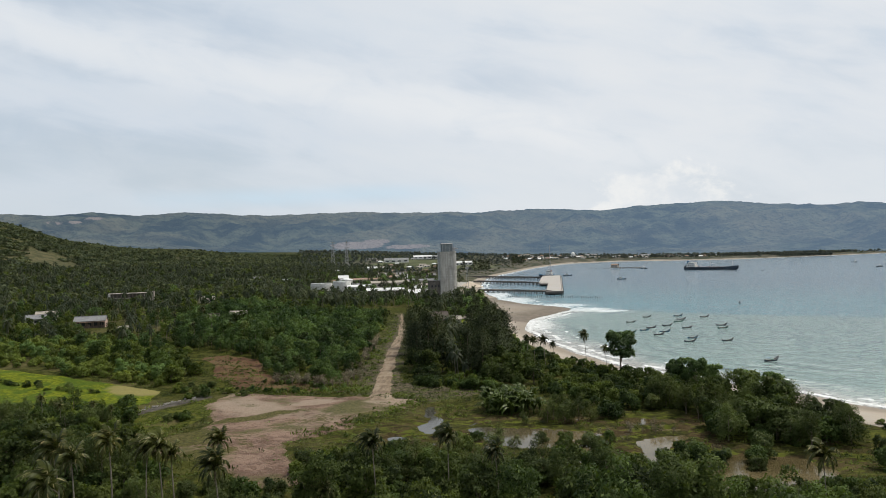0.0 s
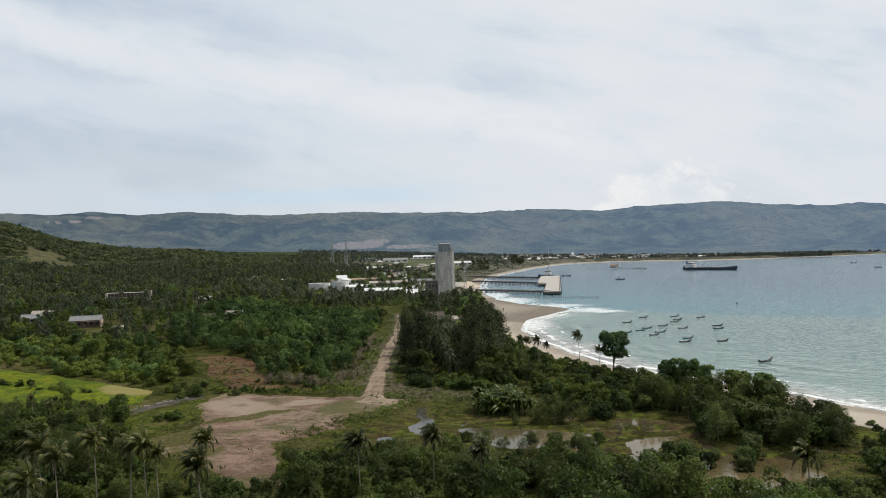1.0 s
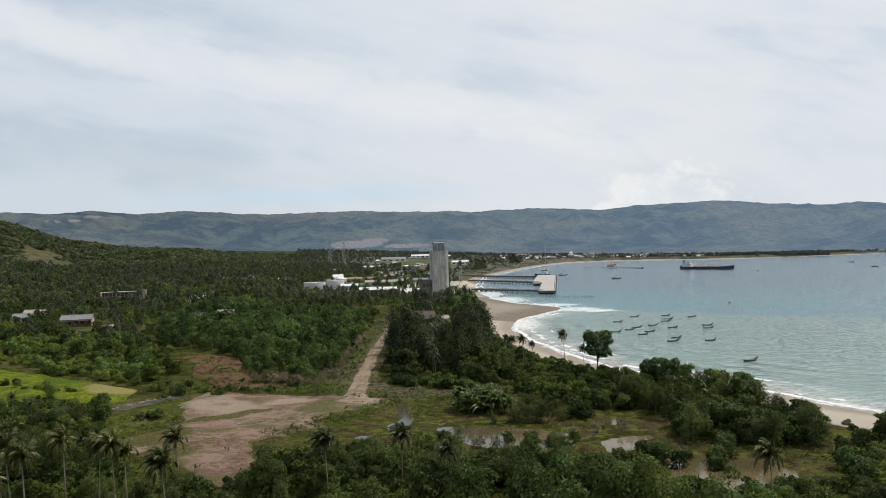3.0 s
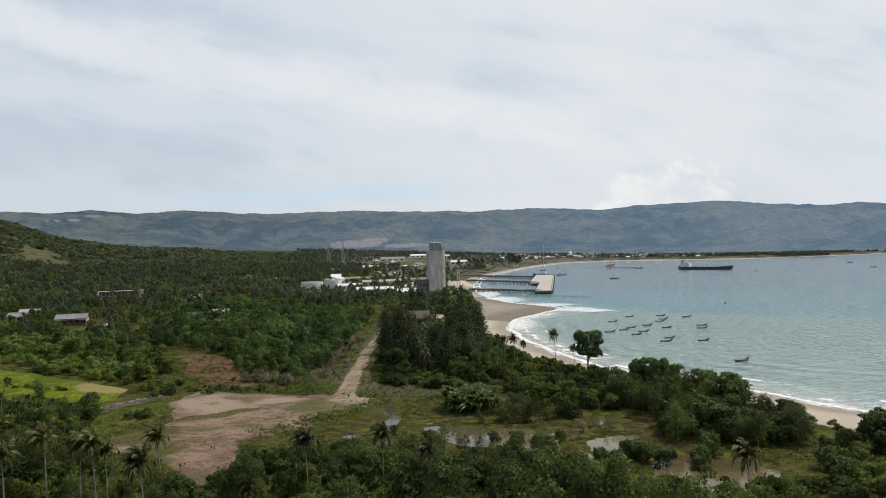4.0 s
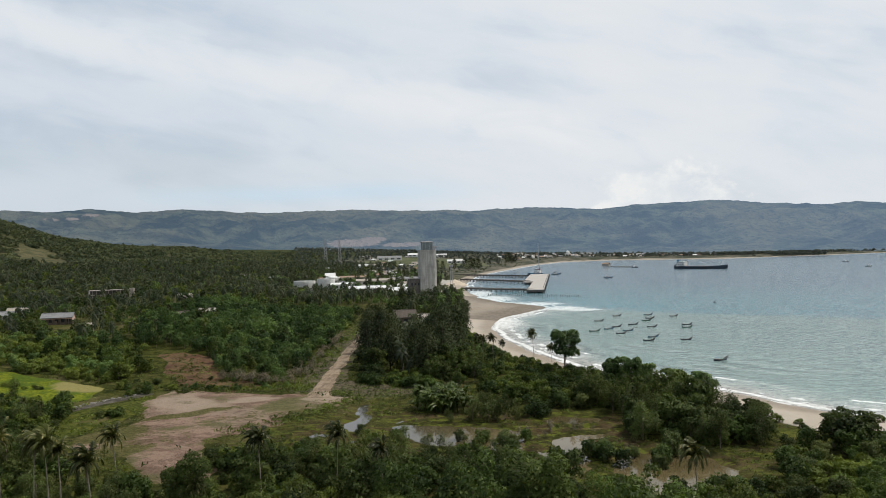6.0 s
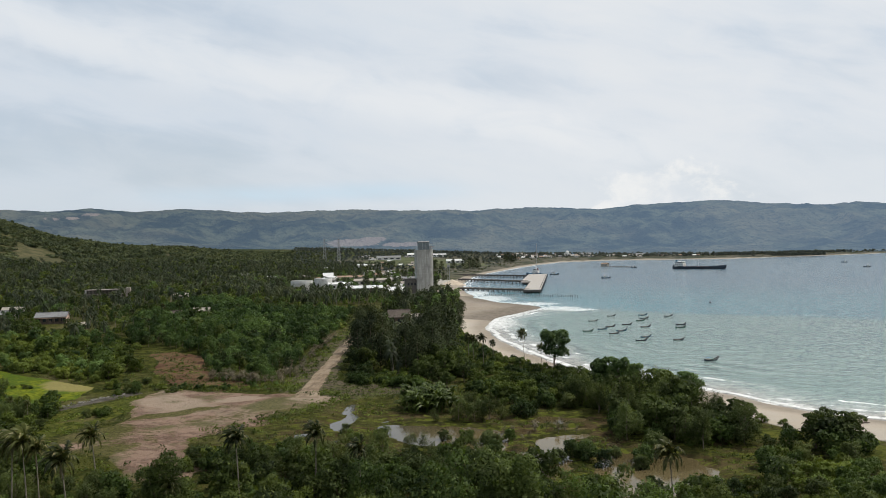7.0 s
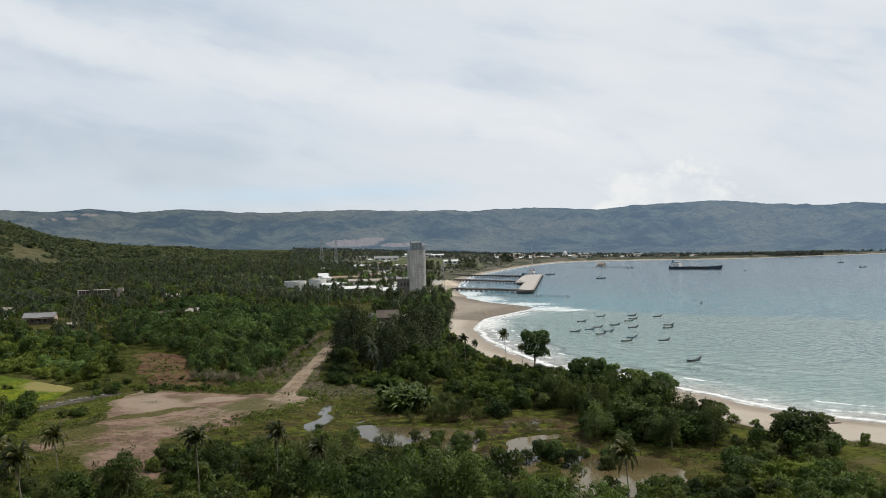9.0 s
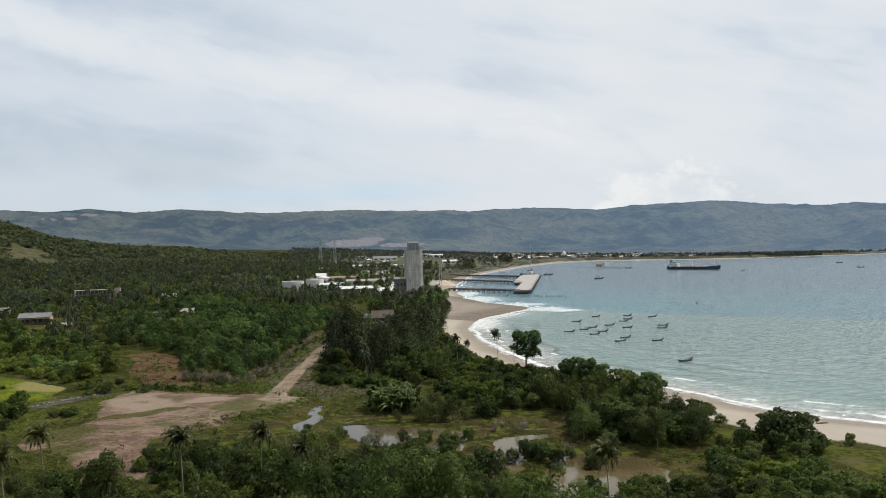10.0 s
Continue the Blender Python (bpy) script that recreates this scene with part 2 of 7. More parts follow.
    scrub = k.mix(k.ramp(k.noise(p, 0.09, 4, 0.7), 0.55, 0.40, 0.0, 0.7), scrub, (0.018, 0.025, 0.009))
    col = k.mix(dark, col, scrub)
    hay = k.add("ShaderNodeAttribute", attribute_name="hay").outputs["Fac"]
    col = k.mix(k.ramp(k.math("ADD", hay, k.math("MULTIPLY_ADD", k.noise(p, 0.03, 4), 0.8, -0.4)), 0.25, 0.85), col, k.mix(k.ramp(k.noise(p, 0.05, 4, 0.7), 0.4, 0.6), (0.046, 0.048, 0.023), (0.088, 0.080, 0.042)))
    return bsdf(k, col, 0.95, 0, k.bump(k.math("ADD", n5, n3), 0.9, 0.35), 0.04)


material("ground_cover", fill_ground)


def fill_sea(k):
    p = place(k)
    far = k.add("ShaderNodeAttribute", attribute_name="shore").outputs["Fac"]     # metres out from the waterline
    big, mid = k.noise(p, 0.012, 4), k.noise(p, 0.06, 4)
    s = k.math("ADD", far, k.math("MULTIPLY_ADD", big, 60.0, -30.0))
    col = k.mix(k.ramp(s, 0.0, 26.0), (0.290, 0.282, 0.252), (0.168, 0.240, 0.218))
    col = k.mix(k.ramp(far, 12.0, -1.0, 0.0, 0.85), col, (0.265, 0.240, 0.208))
    # the edge of the silty inshore water
    sep = k.add("ShaderNodeSeparateXYZ")
    k.link(p, sep.inputs[0])
    silt = k.math("ADD", k.math("MULTIPLY", sep.outputs[0], 0.49), k.math("MULTIPLY", sep.outputs[1], 0.87))
    silt = k.math("ADD", silt, k.math("MULTIPLY_ADD", big, 70.0, -35.0))
    col = k.mix(k.ramp(silt, 462.0, 486.0), col, (0.078, 0.190, 0.228))
    col = k.mix(k.ramp(silt, 520.0, 900.0), col, (0.060, 0.114, 0.168))
    col = k.mix(k.ramp(mid, 0.5, 0.75, 0.0, 0.25), col, (0.258, 0.327, 0.318))
    # surf along the beach
    froth = k.noise(p, 0.35, 6, 0.7, 0.6)
    lap = k.noise(p, 0.045, 3)
    tear = k.noise(p, 0.07, 3)
    reach = k.math("SUBTRACT", far, k.math("MULTIPLY_ADD", lap, 5.0, -2.5))
    line1 = k.ramp(k.math("ABSOLUTE", k.math("SUBTRACT", reach, 3.0)), 0.3, 2.2, 1.0, 0.0)
    line2 = k.math("MULTIPLY", k.ramp(k.math("ABSOLUTE", k.math("SUBTRACT", reach, 9.5)), 0.5, 1.9, 1.0, 0.0), k.ramp(tear, 0.45, 0.56))
    line3 = k.math("MULTIPLY", k.ramp(k.math("ABSOLUTE", k.math("SUBTRACT", reach, 19.0)), 0.3, 1.3, 1.0, 0.0), k.ramp(tear, 0.54, 0.62))
    spit = k.add("ShaderNodeAttribute", attribute_name="surf").outputs["Fac"]
    foam = k.math("MAXIMUM", k.math("MAXIMUM", line1, line2), k.math("MAXIMUM", line3, spit))
    foam = k.math("MULTIPLY", foam, k.ramp(froth, 0.32, 0.62, 0.25, 0.92))
    veil = k.math("MULTIPLY", k.ramp(far, 26.0, 3.0), k.ramp(tear, 0.38, 0.62, 0.08, 0.5))
    foam = k.math("MAXIMUM", foam, k.math("MULTIPLY", veil, k.ramp(froth, 0.35, 0.65, 0.3, 1.0)))
    caps = k.add("ShaderNodeMapping")
    k.link(p, caps.inputs[0])
    caps.inputs["Rotation"].default_value = (0, 0, radians(-28))
    caps.inputs["Scale"].default_value = (0.05, 0.22, 1)
    crest = k.ramp(k.noise(caps.outputs[0], 1.0, 6, 0.7), 0.70, 0.75, 0.0, 0.75)
    foam = k.math("MAXIMUM", foam, k.math("MULTIPLY", crest, k.ramp(far, 25.0, 60.0)))
    # rollers near the beach shaded into the colour: dark faces, pale backs
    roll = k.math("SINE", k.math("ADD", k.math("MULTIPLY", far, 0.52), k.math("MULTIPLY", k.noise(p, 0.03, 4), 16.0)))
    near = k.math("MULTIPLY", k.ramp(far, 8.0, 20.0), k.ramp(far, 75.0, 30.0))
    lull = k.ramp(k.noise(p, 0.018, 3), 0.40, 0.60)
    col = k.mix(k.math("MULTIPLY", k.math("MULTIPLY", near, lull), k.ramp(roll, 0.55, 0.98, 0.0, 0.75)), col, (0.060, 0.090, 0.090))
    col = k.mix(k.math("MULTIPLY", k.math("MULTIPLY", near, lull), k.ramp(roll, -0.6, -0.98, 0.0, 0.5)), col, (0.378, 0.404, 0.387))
    col = k.mix(foam, col, (0.82, 0.83, 0.82))
    wave = k.add("ShaderNodeMapping")
    k.link(p, wave.inputs[0])
    wave.inputs["Rotation"].default_value = (0, 0, radians(-28))
    wave.inputs["Scale"].default_value = (0.62, 1.0, 1)
    # light on the chop and swell painted in: dark troughs, pale crests
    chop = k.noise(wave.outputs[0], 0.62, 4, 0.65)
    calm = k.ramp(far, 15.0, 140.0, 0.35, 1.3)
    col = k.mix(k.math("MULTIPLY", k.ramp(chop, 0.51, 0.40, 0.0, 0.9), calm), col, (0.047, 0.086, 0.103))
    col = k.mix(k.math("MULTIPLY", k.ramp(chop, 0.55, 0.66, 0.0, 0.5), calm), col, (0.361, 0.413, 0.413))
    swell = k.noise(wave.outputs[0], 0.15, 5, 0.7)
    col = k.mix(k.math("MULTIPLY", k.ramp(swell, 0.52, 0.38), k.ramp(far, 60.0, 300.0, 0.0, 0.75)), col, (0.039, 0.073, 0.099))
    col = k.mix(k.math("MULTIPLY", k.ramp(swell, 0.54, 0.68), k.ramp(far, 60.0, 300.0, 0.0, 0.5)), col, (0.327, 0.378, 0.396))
    # painted sparkle: small bright and dark flecks from noise
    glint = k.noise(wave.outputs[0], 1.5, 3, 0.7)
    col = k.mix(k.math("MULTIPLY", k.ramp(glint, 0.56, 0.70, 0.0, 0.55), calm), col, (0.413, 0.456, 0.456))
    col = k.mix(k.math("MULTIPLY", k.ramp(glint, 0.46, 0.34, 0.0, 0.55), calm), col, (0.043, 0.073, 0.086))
    h = k.math("ADD", k.noise(wave.outputs[0], 0.16, 5, 0.6), k.math("MULTIPLY", k.noise(wave.outputs[0], 1.1, 3, 0.6), 0.22))
    rough = k.math("MAXIMUM", k.math("MULTIPLY", foam, 0.9), 0.16)
    return bsdf(k, col, rough, 0, k.bump(h, 1.0, 2.6), 0.5, IOR=1.33)


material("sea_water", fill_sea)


def fill_pond(k):
    p = place(k)
    n = k.noise(p, 0.08, 4)
    sep = k.add("ShaderNodeSeparateXYZ")
    k.link(p, sep.inputs[0])
    # clearer rain pools inland, silty water towards the beach
    silt = k.mix(k.ramp(n, 0.35, 0.65), (0.064, 0.050, 0.024), (0.108, 0.085, 0.044))
    col = k.mix(k.ramp(sep.outputs[0], -5.0, 25.0), (0.042, 0.040, 0.030), silt)
    return bsdf(k, col, 0.08, 0, k.bump(k.noise(p, 1.3, 3), 0.06, 0.05), 0.6, IOR=1.33)


material("pond_water", fill_pond)


def fill_dirt(k):
    p = place(k)
    m = k.add("ShaderNodeMapping")
    k.link(p, m.inputs[0])
    m.inputs["Scale"].default_value = (0.72, 1.0, 1)
    m.inputs["Rotation"].default_value = (0, 0, radians(24))
    n1, n2, n3 = k.noise(m.outputs[0], 0.16, 6, 0.65, 0.4), k.noise(p, 1.6, 5, 0.7), k.noise(p, 0.05, 4)
    n4 = k.noise(m.outputs[0], 0.7, 6, 0.75, 0.8)
    col = k.mix(k.ramp(n1, 0.40, 0.60), (0.108, 0.064, 0.046), (0.225, 0.150, 0.112))
    col = k.mix(k.ramp(n3, 0.52, 0.62, 0.0, 0.7), col, (0.243, 0.198, 0.149))
    pale = k.noise(p, 0.032, 3, 0.5, 0.5)
    col = k.mix(k.ramp(pale, 0.54, 0.62, 0.0, 0.6), col, k.mix(n2, (0.220, 0.165, 0.122), (0.300, 0.238, 0.185)))
    col = k.mix(k.ramp(n4, 0.52, 0.62, 0.0, 0.7), col, (0.070, 0.048, 0.033))
    col = k.mix(k.ramp(n4, 0.45, 0.32, 0.0, 0.55), col, (0.279, 0.221, 0.176))
    col = k.mix(k.ramp(n2, 0.35, 0.75, 0.0, 0.45), col, (0.234, 0.184, 0.149))
    col = k.mix(k.ramp(k.math("ADD", n3, k.math("MULTIPLY", n2, 0.25)), 0.63, 0.73, 0.0, 0.85), col, k.mix(k.ramp(n2, 0.4, 0.6), (0.045, 0.050, 0.016), (0.099, 0.095, 0.036)))
    # grass creeps in from the rim and in patches
    rim = k.add("ShaderNodeAttribute", attribute_name="rim").outputs["Fac"]
    turf = k.mix(k.ramp(n2, 0.38, 0.62), (0.034, 0.038, 0.010), (0.092, 0.088, 0.026))
    creep = k.math("ADD", rim, k.math("MULTIPLY_ADD", n4, 9.0, -4.5))
    col = k.mix(k.ramp(creep, 1.2, -1.0, 0.0, 0.9), col, turf)
    tan = k.add("ShaderNodeAttribute", attribute_name="pale").outputs["Fac"]
    col = k.mix(k.ramp(k.math("ADD", tan, k.math("MULTIPLY_ADD", n4, 0.8, -0.4)), 0.25, 0.7, 0.0, 0.75), col, k.mix(n2, (0.230, 0.178, 0.132), (0.330, 0.268, 0.208)))
    sward = k.add("ShaderNodeAttribute", attribute_name="turf").outputs["Fac"]
    col = k.mix(k.ramp(k.math("ADD", sward, k.math("MULTIPLY_ADD", n4, 1.6, -0.8)), 0.25, 0.65, 0.0, 0.88), col, turf)
    col = k.mix(k.math("MULTIPLY", k.ramp(k.noise(m.outputs[0], 0.06, 4, 0.6, 0.5), 0.56, 0.64), k.ramp(n4, 0.44, 0.56, 0.15, 0.8)), col, turf)
    return bsdf(k, col, 0.95, 0, k.bump(k.math("ADD", n4, n2), 1.0, 0.5), 0.04)


material("red_dirt", fill_dirt)


def fill_road(k):
    p = place(k)
    m = k.add("ShaderNodeMapping")
    k.link(p, m.inputs[0])
    m.inputs["Rotation"].default_value = (0, 0, radians(-5))
    m.inputs["Scale"].default_value = (1.0, 0.10, 1)
    n1, n2 = k.noise(p, 0.22, 5, 0.65), k.noise(p, 2.5, 4, 0.7)
    rut = k.noise(m.outputs[0], 0.75, 4, 0.6, 0.3)
    col = k.mix(k.ramp(n1, 0.35, 0.65), (0.140, 0.101, 0.067), (0.230, 0.180, 0.128))
    col = k.mix(k.ramp(rut, 0.52, 0.66, 0.0, 0.8), col, (0.104, 0.074, 0.049))
    col = k.mix(k.ramp(rut, 0.44, 0.34, 0.0, 0.6), col, (0.257, 0.211, 0.158))
    col = k.mix(k.ramp(n2, 0.52, 0.70, 0.0, 0.6), col, (0.095, 0.077, 0.047))
    return bsdf(k, col, 0.95, 0, k.bump(k.math("ADD", rut, n2), 0.5, 0.12), 0.15)


material("dirt_track", fill_road)


def fill_field(k):
    p = place(k)
    n1, n2, n3 = k.noise(p, 0.035, 4), k.noise(p, 0.9, 5, 0.7), k.noise(p, 0.16, 3)
    col = k.mix(k.ramp(n2, 0.40, 0.60), (0.058, 0.075, 0.006), (0.136, 0.150, 0.012))
    col = k.mix(k.ramp(n3, 0.42, 0.6, 0.0, 0.75), col, (0.038, 0.067, 0.010))
    tan = k.add("ShaderNodeAttribute", attribute_name="pale").outputs["Fac"]
    col = k.mix(k.ramp(k.math("ADD", tan, k.math("MULTIPLY_ADD", n3, 0.8, -0.4)), 0.3, 0.75, 0.0, 0.85), col, k.mix(n2, (0.150, 0.128, 0.048), (0.230, 0.196, 0.085)))
    return bsdf(k, col, 0.9, 0, k.bump(n2, 0.7, 0.3), 0.03)


material("field_grass", fill_field)


def fill_meadow(k):
    p = place(k)
    n1, n2, n3 = k.noise(p, 0.07, 5, 0.6), k.noise(p, 0.8, 5, 0.7), k.noise(p, 0.25, 4, 0.6)
    col = k.mix(k.ramp(n2, 0.38, 0.62), (0.024, 0.032, 0.006), (0.068, 0.074, 0.013))
    col = k.mix(k.ramp(n3, 0.50, 0.66, 0.0, 0.7), col, (0.090, 0.092, 0.018))
    col = k.mix(k.ramp(n1, 0.56, 0.68, 0.0, 0.7), col, (0.088, 0.072, 0.036))
    return bsdf(k, col, 0.9, 0, k.bump(n2, 0.9, 0.4), 0.03)


material("meadow_grass", fill_meadow)


def fill_ditch(k):
    p = place(k)
    n1, n2 = k.noise(p, 0.3, 5, 0.65), k.noise(p, 1.8, 5, 0.7)
    col = k.mix(k.ramp(n1, 0.35, 0.65), (0.040, 0.035, 0.028), (0.080, 0.072, 0.060))
    col = k.mix(k.ramp(n2, 0.56, 0.70, 0.0, 0.8), col, (0.13, 0.12, 0.105))
    return bsdf(k, col, 0.85, 0, k.bump(n2, 0.8, 0.3), 0.08)


material("ditch_mud", fill_ditch)


def fill_marsh(k):
    p = place(k)
    n1, n2 = k.noise(p, 0.12, 5, 0.6), k.noise(p, 1.2, 5, 0.7)
    col = k.mix(k.ramp(n1, 0.35, 0.65), (0.062, 0.032, 0.019), (0.128, 0.070, 0.042))
    col = k.mix(k.ramp(k.math("ADD", n2, k.math("MULTIPLY", n1, 0.6)), 0.78, 0.98, 0.0, 0.85), col, (0.054, 0.064, 0.022))
    col = k.mix(k.ramp(k.noise(p, 0.35, 5, 0.7, 0.5), 0.45, 0.36, 0.0, 0.7), col, (0.030, 0.020, 0.013))
    return bsdf(k, col, 0.9, 0, k.bump(n2, 0.8, 0.3), 0.05)


material("brown_marsh", fill_marsh)


def fill_verge(k):
    p = place(k)
    n1, n2 = k.noise(p, 0.16, 5, 0.6, 0.5), k.noise(p, 1.1, 5, 0.7)
    col = k.mix(k.ramp(n2, 0.38, 0.62), (0.038, 0.032, 0.020), (0.104, 0.086, 0.057))
    col = k.mix(k.ramp(n1, 0.48, 0.58, 0.0, 0.9), col, k.mix(k.ramp(n2, 0.4, 0.6), (0.022, 0.028, 0.008), (0.070, 0.076, 0.020)))
    return bsdf(k, col, 0.92, 0, k.bump(n2, 0.8, 0.3), 0.05)


material("verge_soil", fill_verge)


def fill_hills(k):
    p = place(k)
    n1, n2, n3 = k.noise(p, 0.0016, 6, 0.6, 0.3), k.noise(p, 0.007, 6, 0.65), k.noise(p, 0.04, 4, 0.6)
    col = k.mix(k.ramp(n2, 0.40, 0.62), (0.008, 0.012, 0.008), (0.054, 0.060, 0.037))
    col = k.mix(k.ramp(n1, 0.44, 0.64, 0.0, 0.8), col, (0.084, 0.078, 0.046))
    col = k.mix(k.ramp(n3, 0.48, 0.70, 0.0, 0.7), col, (0.008, 0.013, 0.009))
    bare = k.add("ShaderNodeAttribute", attribute_name="bare").outputs["Fac"]
    col = k.mix(k.ramp(k.math("ADD", bare, k.math("MULTIPLY_ADD", n3, 0.9, -0.45)), 0.45, 0.60), col, k.mix(n3, (0.095, 0.076, 0.062), (0.165, 0.135, 0.112)))
    b = k.add("ShaderNodeBsdfPrincipled")
    k.link(col, b.inputs["Base Color"])
    b.inputs["Roughness"].default_value = 1.0
    b.inputs["Specular IOR Level"].default_value = 0.0
    k.link(k.bump(k.math("ADD", n2, n3), 0.9, 30.0), b.inputs["Normal"])
    # distant backdrop: haze in front of it painted as emission, stronger to the right
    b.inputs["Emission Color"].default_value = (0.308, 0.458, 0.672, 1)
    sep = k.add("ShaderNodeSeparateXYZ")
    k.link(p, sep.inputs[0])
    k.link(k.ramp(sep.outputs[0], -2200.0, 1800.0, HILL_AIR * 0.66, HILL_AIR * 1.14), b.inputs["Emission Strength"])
    return b.outputs[0]


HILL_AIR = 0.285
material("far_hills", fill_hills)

# ---- numbers for the land ----
RNG = np.random.RandomState(7)
TABLE = RNG.rand(256, 256)


def vnoise(x, y):
    xi, yi = np.floor(x).astype(int), np.floor(y).astype(int)
    fx, fy = x - xi, y - yi
    fx, fy = fx * fx * (3 - 2 * fx), fy * fy * (3 - 2 * fy)
    a, b = TABLE[xi & 255, yi & 255], TABLE[(xi + 1) & 255, yi & 255]
    c, d = TABLE[xi & 255, (yi + 1) & 255], TABLE[(xi + 1) & 255, (yi + 1) & 255]
    return (a * (1 - fx) + b * fx) * (1 - fy) + (c * (1 - fx) + d * fx) * fy


def fbm(x, y, size, octaves=4, gain=0.5):
    out, amp, tot = 0.0, 1.0, 0.0
    for i in range(octaves):
        out = out + amp * vnoise(x / size + 17.3 * i, y / size + 9.1 * i)
        tot, amp, size = tot + amp, amp * gain, size / 2.03
    return out / tot


def step(lo, hi, v):
    t = np.clip((v - lo) / (hi - lo), 0, 1)
    return t * t * (3 - 2 * t)


COAST = [(2500, -500), (600, -120), (300, 40), (200, 112), (158, 148), (140, 165), (131, 173), (114, 184), (102.5, 198.5), (93.5, 215), (80, 233), (64, 252),
         (52, 275), (43, 304), (36, 337), (32, 385), (37, 440), (58, 478), (76, 512), (70, 532), (46, 570), (27, 628), (16, 730), (14, 850),
         (27, 1070), (61, 1241), (119, 1466), (172, 1648), (262, 1890), (420, 1990), (564, 1920), (700, 1880), (886, 1965), (1089, 2060),
         (1251, 2150), (1700, 2400), (2600, 2700), (4800, 2900)]
SEA_POLY = COAST + [(6000, 2900), (6000, -500)]


def polydist(x, y, poly, closed=True):
    """Signed distance to a polygon's outline, positive inside."""
    x, y = np.asarray(x, float), np.asarray(y, float)
    best, inside = np.full(x.shape, 1e18), np.zeros(x.shape, bool)
    n = len(poly)
    for i in range(n if closed else n - 1):
        (ax, ay), (bx, by) = poly[i], poly[(i + 1) % n]
        dx, dy = bx - ax, by - ay
        t = np.clip(((x - ax) * dx + (y - ay) * dy) / (dx * dx + dy * dy + 1e-9), 0, 1)
        best = np.minimum(best, (x - ax - t * dx) ** 2 + (y - ay - t * dy) ** 2)
        if closed:
            hit = ((ay > y) != (by > y)) & (x < (bx - ax) * (y - ay) / (by - ay + 1e-12) + ax)
            inside ^= hit
    d = np.sqrt(best)
    return np.where(inside, d, -d) if closed else d


def inland(x, y):
    """Metres from the waterline, positive on land."""
    return -polydist(x, y, SEA_POLY) + 5.0 * (fbm(x, y, 26.0, 3) - 0.5)


PONDS = [(-17, 167, 3.6, 2.8, 0.9), (46, 163, 5, 1.6, 0.7), (-24, 157, 4.0, 2.4, 0.7), (48, 171, 5, 1.4, 0.8), (92, 141, 3.0, 2.0, 0.6)]
POOLS = [[(-13, 203), (-9, 200), (-7, 187), (-7, 172), (-11, 170), (-14, 178), (-11, 182), (-12, 192)],
         [(0, 174), (4, 177), (11, 174), (19, 175), (28, 171), (32, 167), (32, 152), (24, 153), (16, 157), (10, 157), (4, 162)],
         [(37, 180), (42, 183), (52, 180), (51, 176.5), (43, 175), (37, 176)],
         [(39, 161), (43, 163), (46, 160), (44, 152), (42, 138), (36, 135), (34, 139), (35, 151), (38, 152)],
         [(47, 140), (54, 149), (60, 149), (68, 146), (71, 137), (68, 129), (63, 125), (53, 122), (45, 123)]]
OX, OY = 17.0, 0.0


def height(x, y):
    x, y = np.asarray(x, float), np.asarray(y, float)
    s = inland(x, y)
    r, az = np.hypot(x - OX, y - OY), np.degrees(np.arctan2(x - OX, y - OY))
    low = 1.35 + 0.5 * (fbm(x, y, 40.0, 4) - 0.5) + 0.35 * (fbm(x + 50, y, 7.0, 3) - 0.5)
    swamp = np.exp(-((x - 28) / 62) ** 4 - ((y - 162) / 34) ** 4)
    low = low - swamp * (0.78 - 1.3 * (fbm(x, y + 30, 7.0, 4, 0.6) - 0.5))
    wx, wy = x + 6 * (fbm(x, y, 5.0, 4, 0.6) - 0.5), y + 5 * (fbm(x + 90, y, 6.0, 4, 0.6) - 0.5)
    low = low + 0.5 * np.clip(fbm(x + 21, y, 5.0, 3) - 0.55, 0, 1) * swamp * 2
    for px, py, a, b, deep in PONDS:
        low = low - deep * np.exp(-(((wx - px) / a) ** 2 + ((wy - py) / b) ** 2) ** 1.5)
    near = (y > 110) & (y < 215) & (x > -30) & (x < 85)
    if near.any():
        for pool in POOLS:
            d = polydist(wx, wy, pool)
            low = low + (0.42 - 0.12 * np.clip(d, 0, 4) - low) * step(-2.2, 0.4, d)
    far = np.interp(az, [-60, -34, -20, -10.5, -4, 3.3, 12, 20, 30, 60], [120, 104, 58, 47, 32, 18, 8, 3, 2, 2])
    rise = far * step(800, 2500, r) ** 1.5
    left = np.interp(az, [-60, -36, -34.2, -31, -27, -23, -18.4, -15, -12, -8], [140, 130, 119, 81, 58, 52, 37, 25, 17, 6])
    left = 7.0 * step(220, 450, r) * step(-12, -20, az) + left * step(700, 1900, r) * (1 - step(2100, 2600, r) * 0.5) + 9 * (fbm(x, y, 160.0, 4) - 0.5) * step(400, 900, r) * step(-8, -16, az)
    land = low + np.maximum(rise, left) * np.where(y > 0, 1, 0)
    beach = np.minimum(0.085 * s, 3)
    w = step(14, 30, s)
    z = np.where(s > 0, np.minimum(beach, 1.35) * (1 - w) + land * w, np.maximum(-0.07 * -s, -7))
    return z


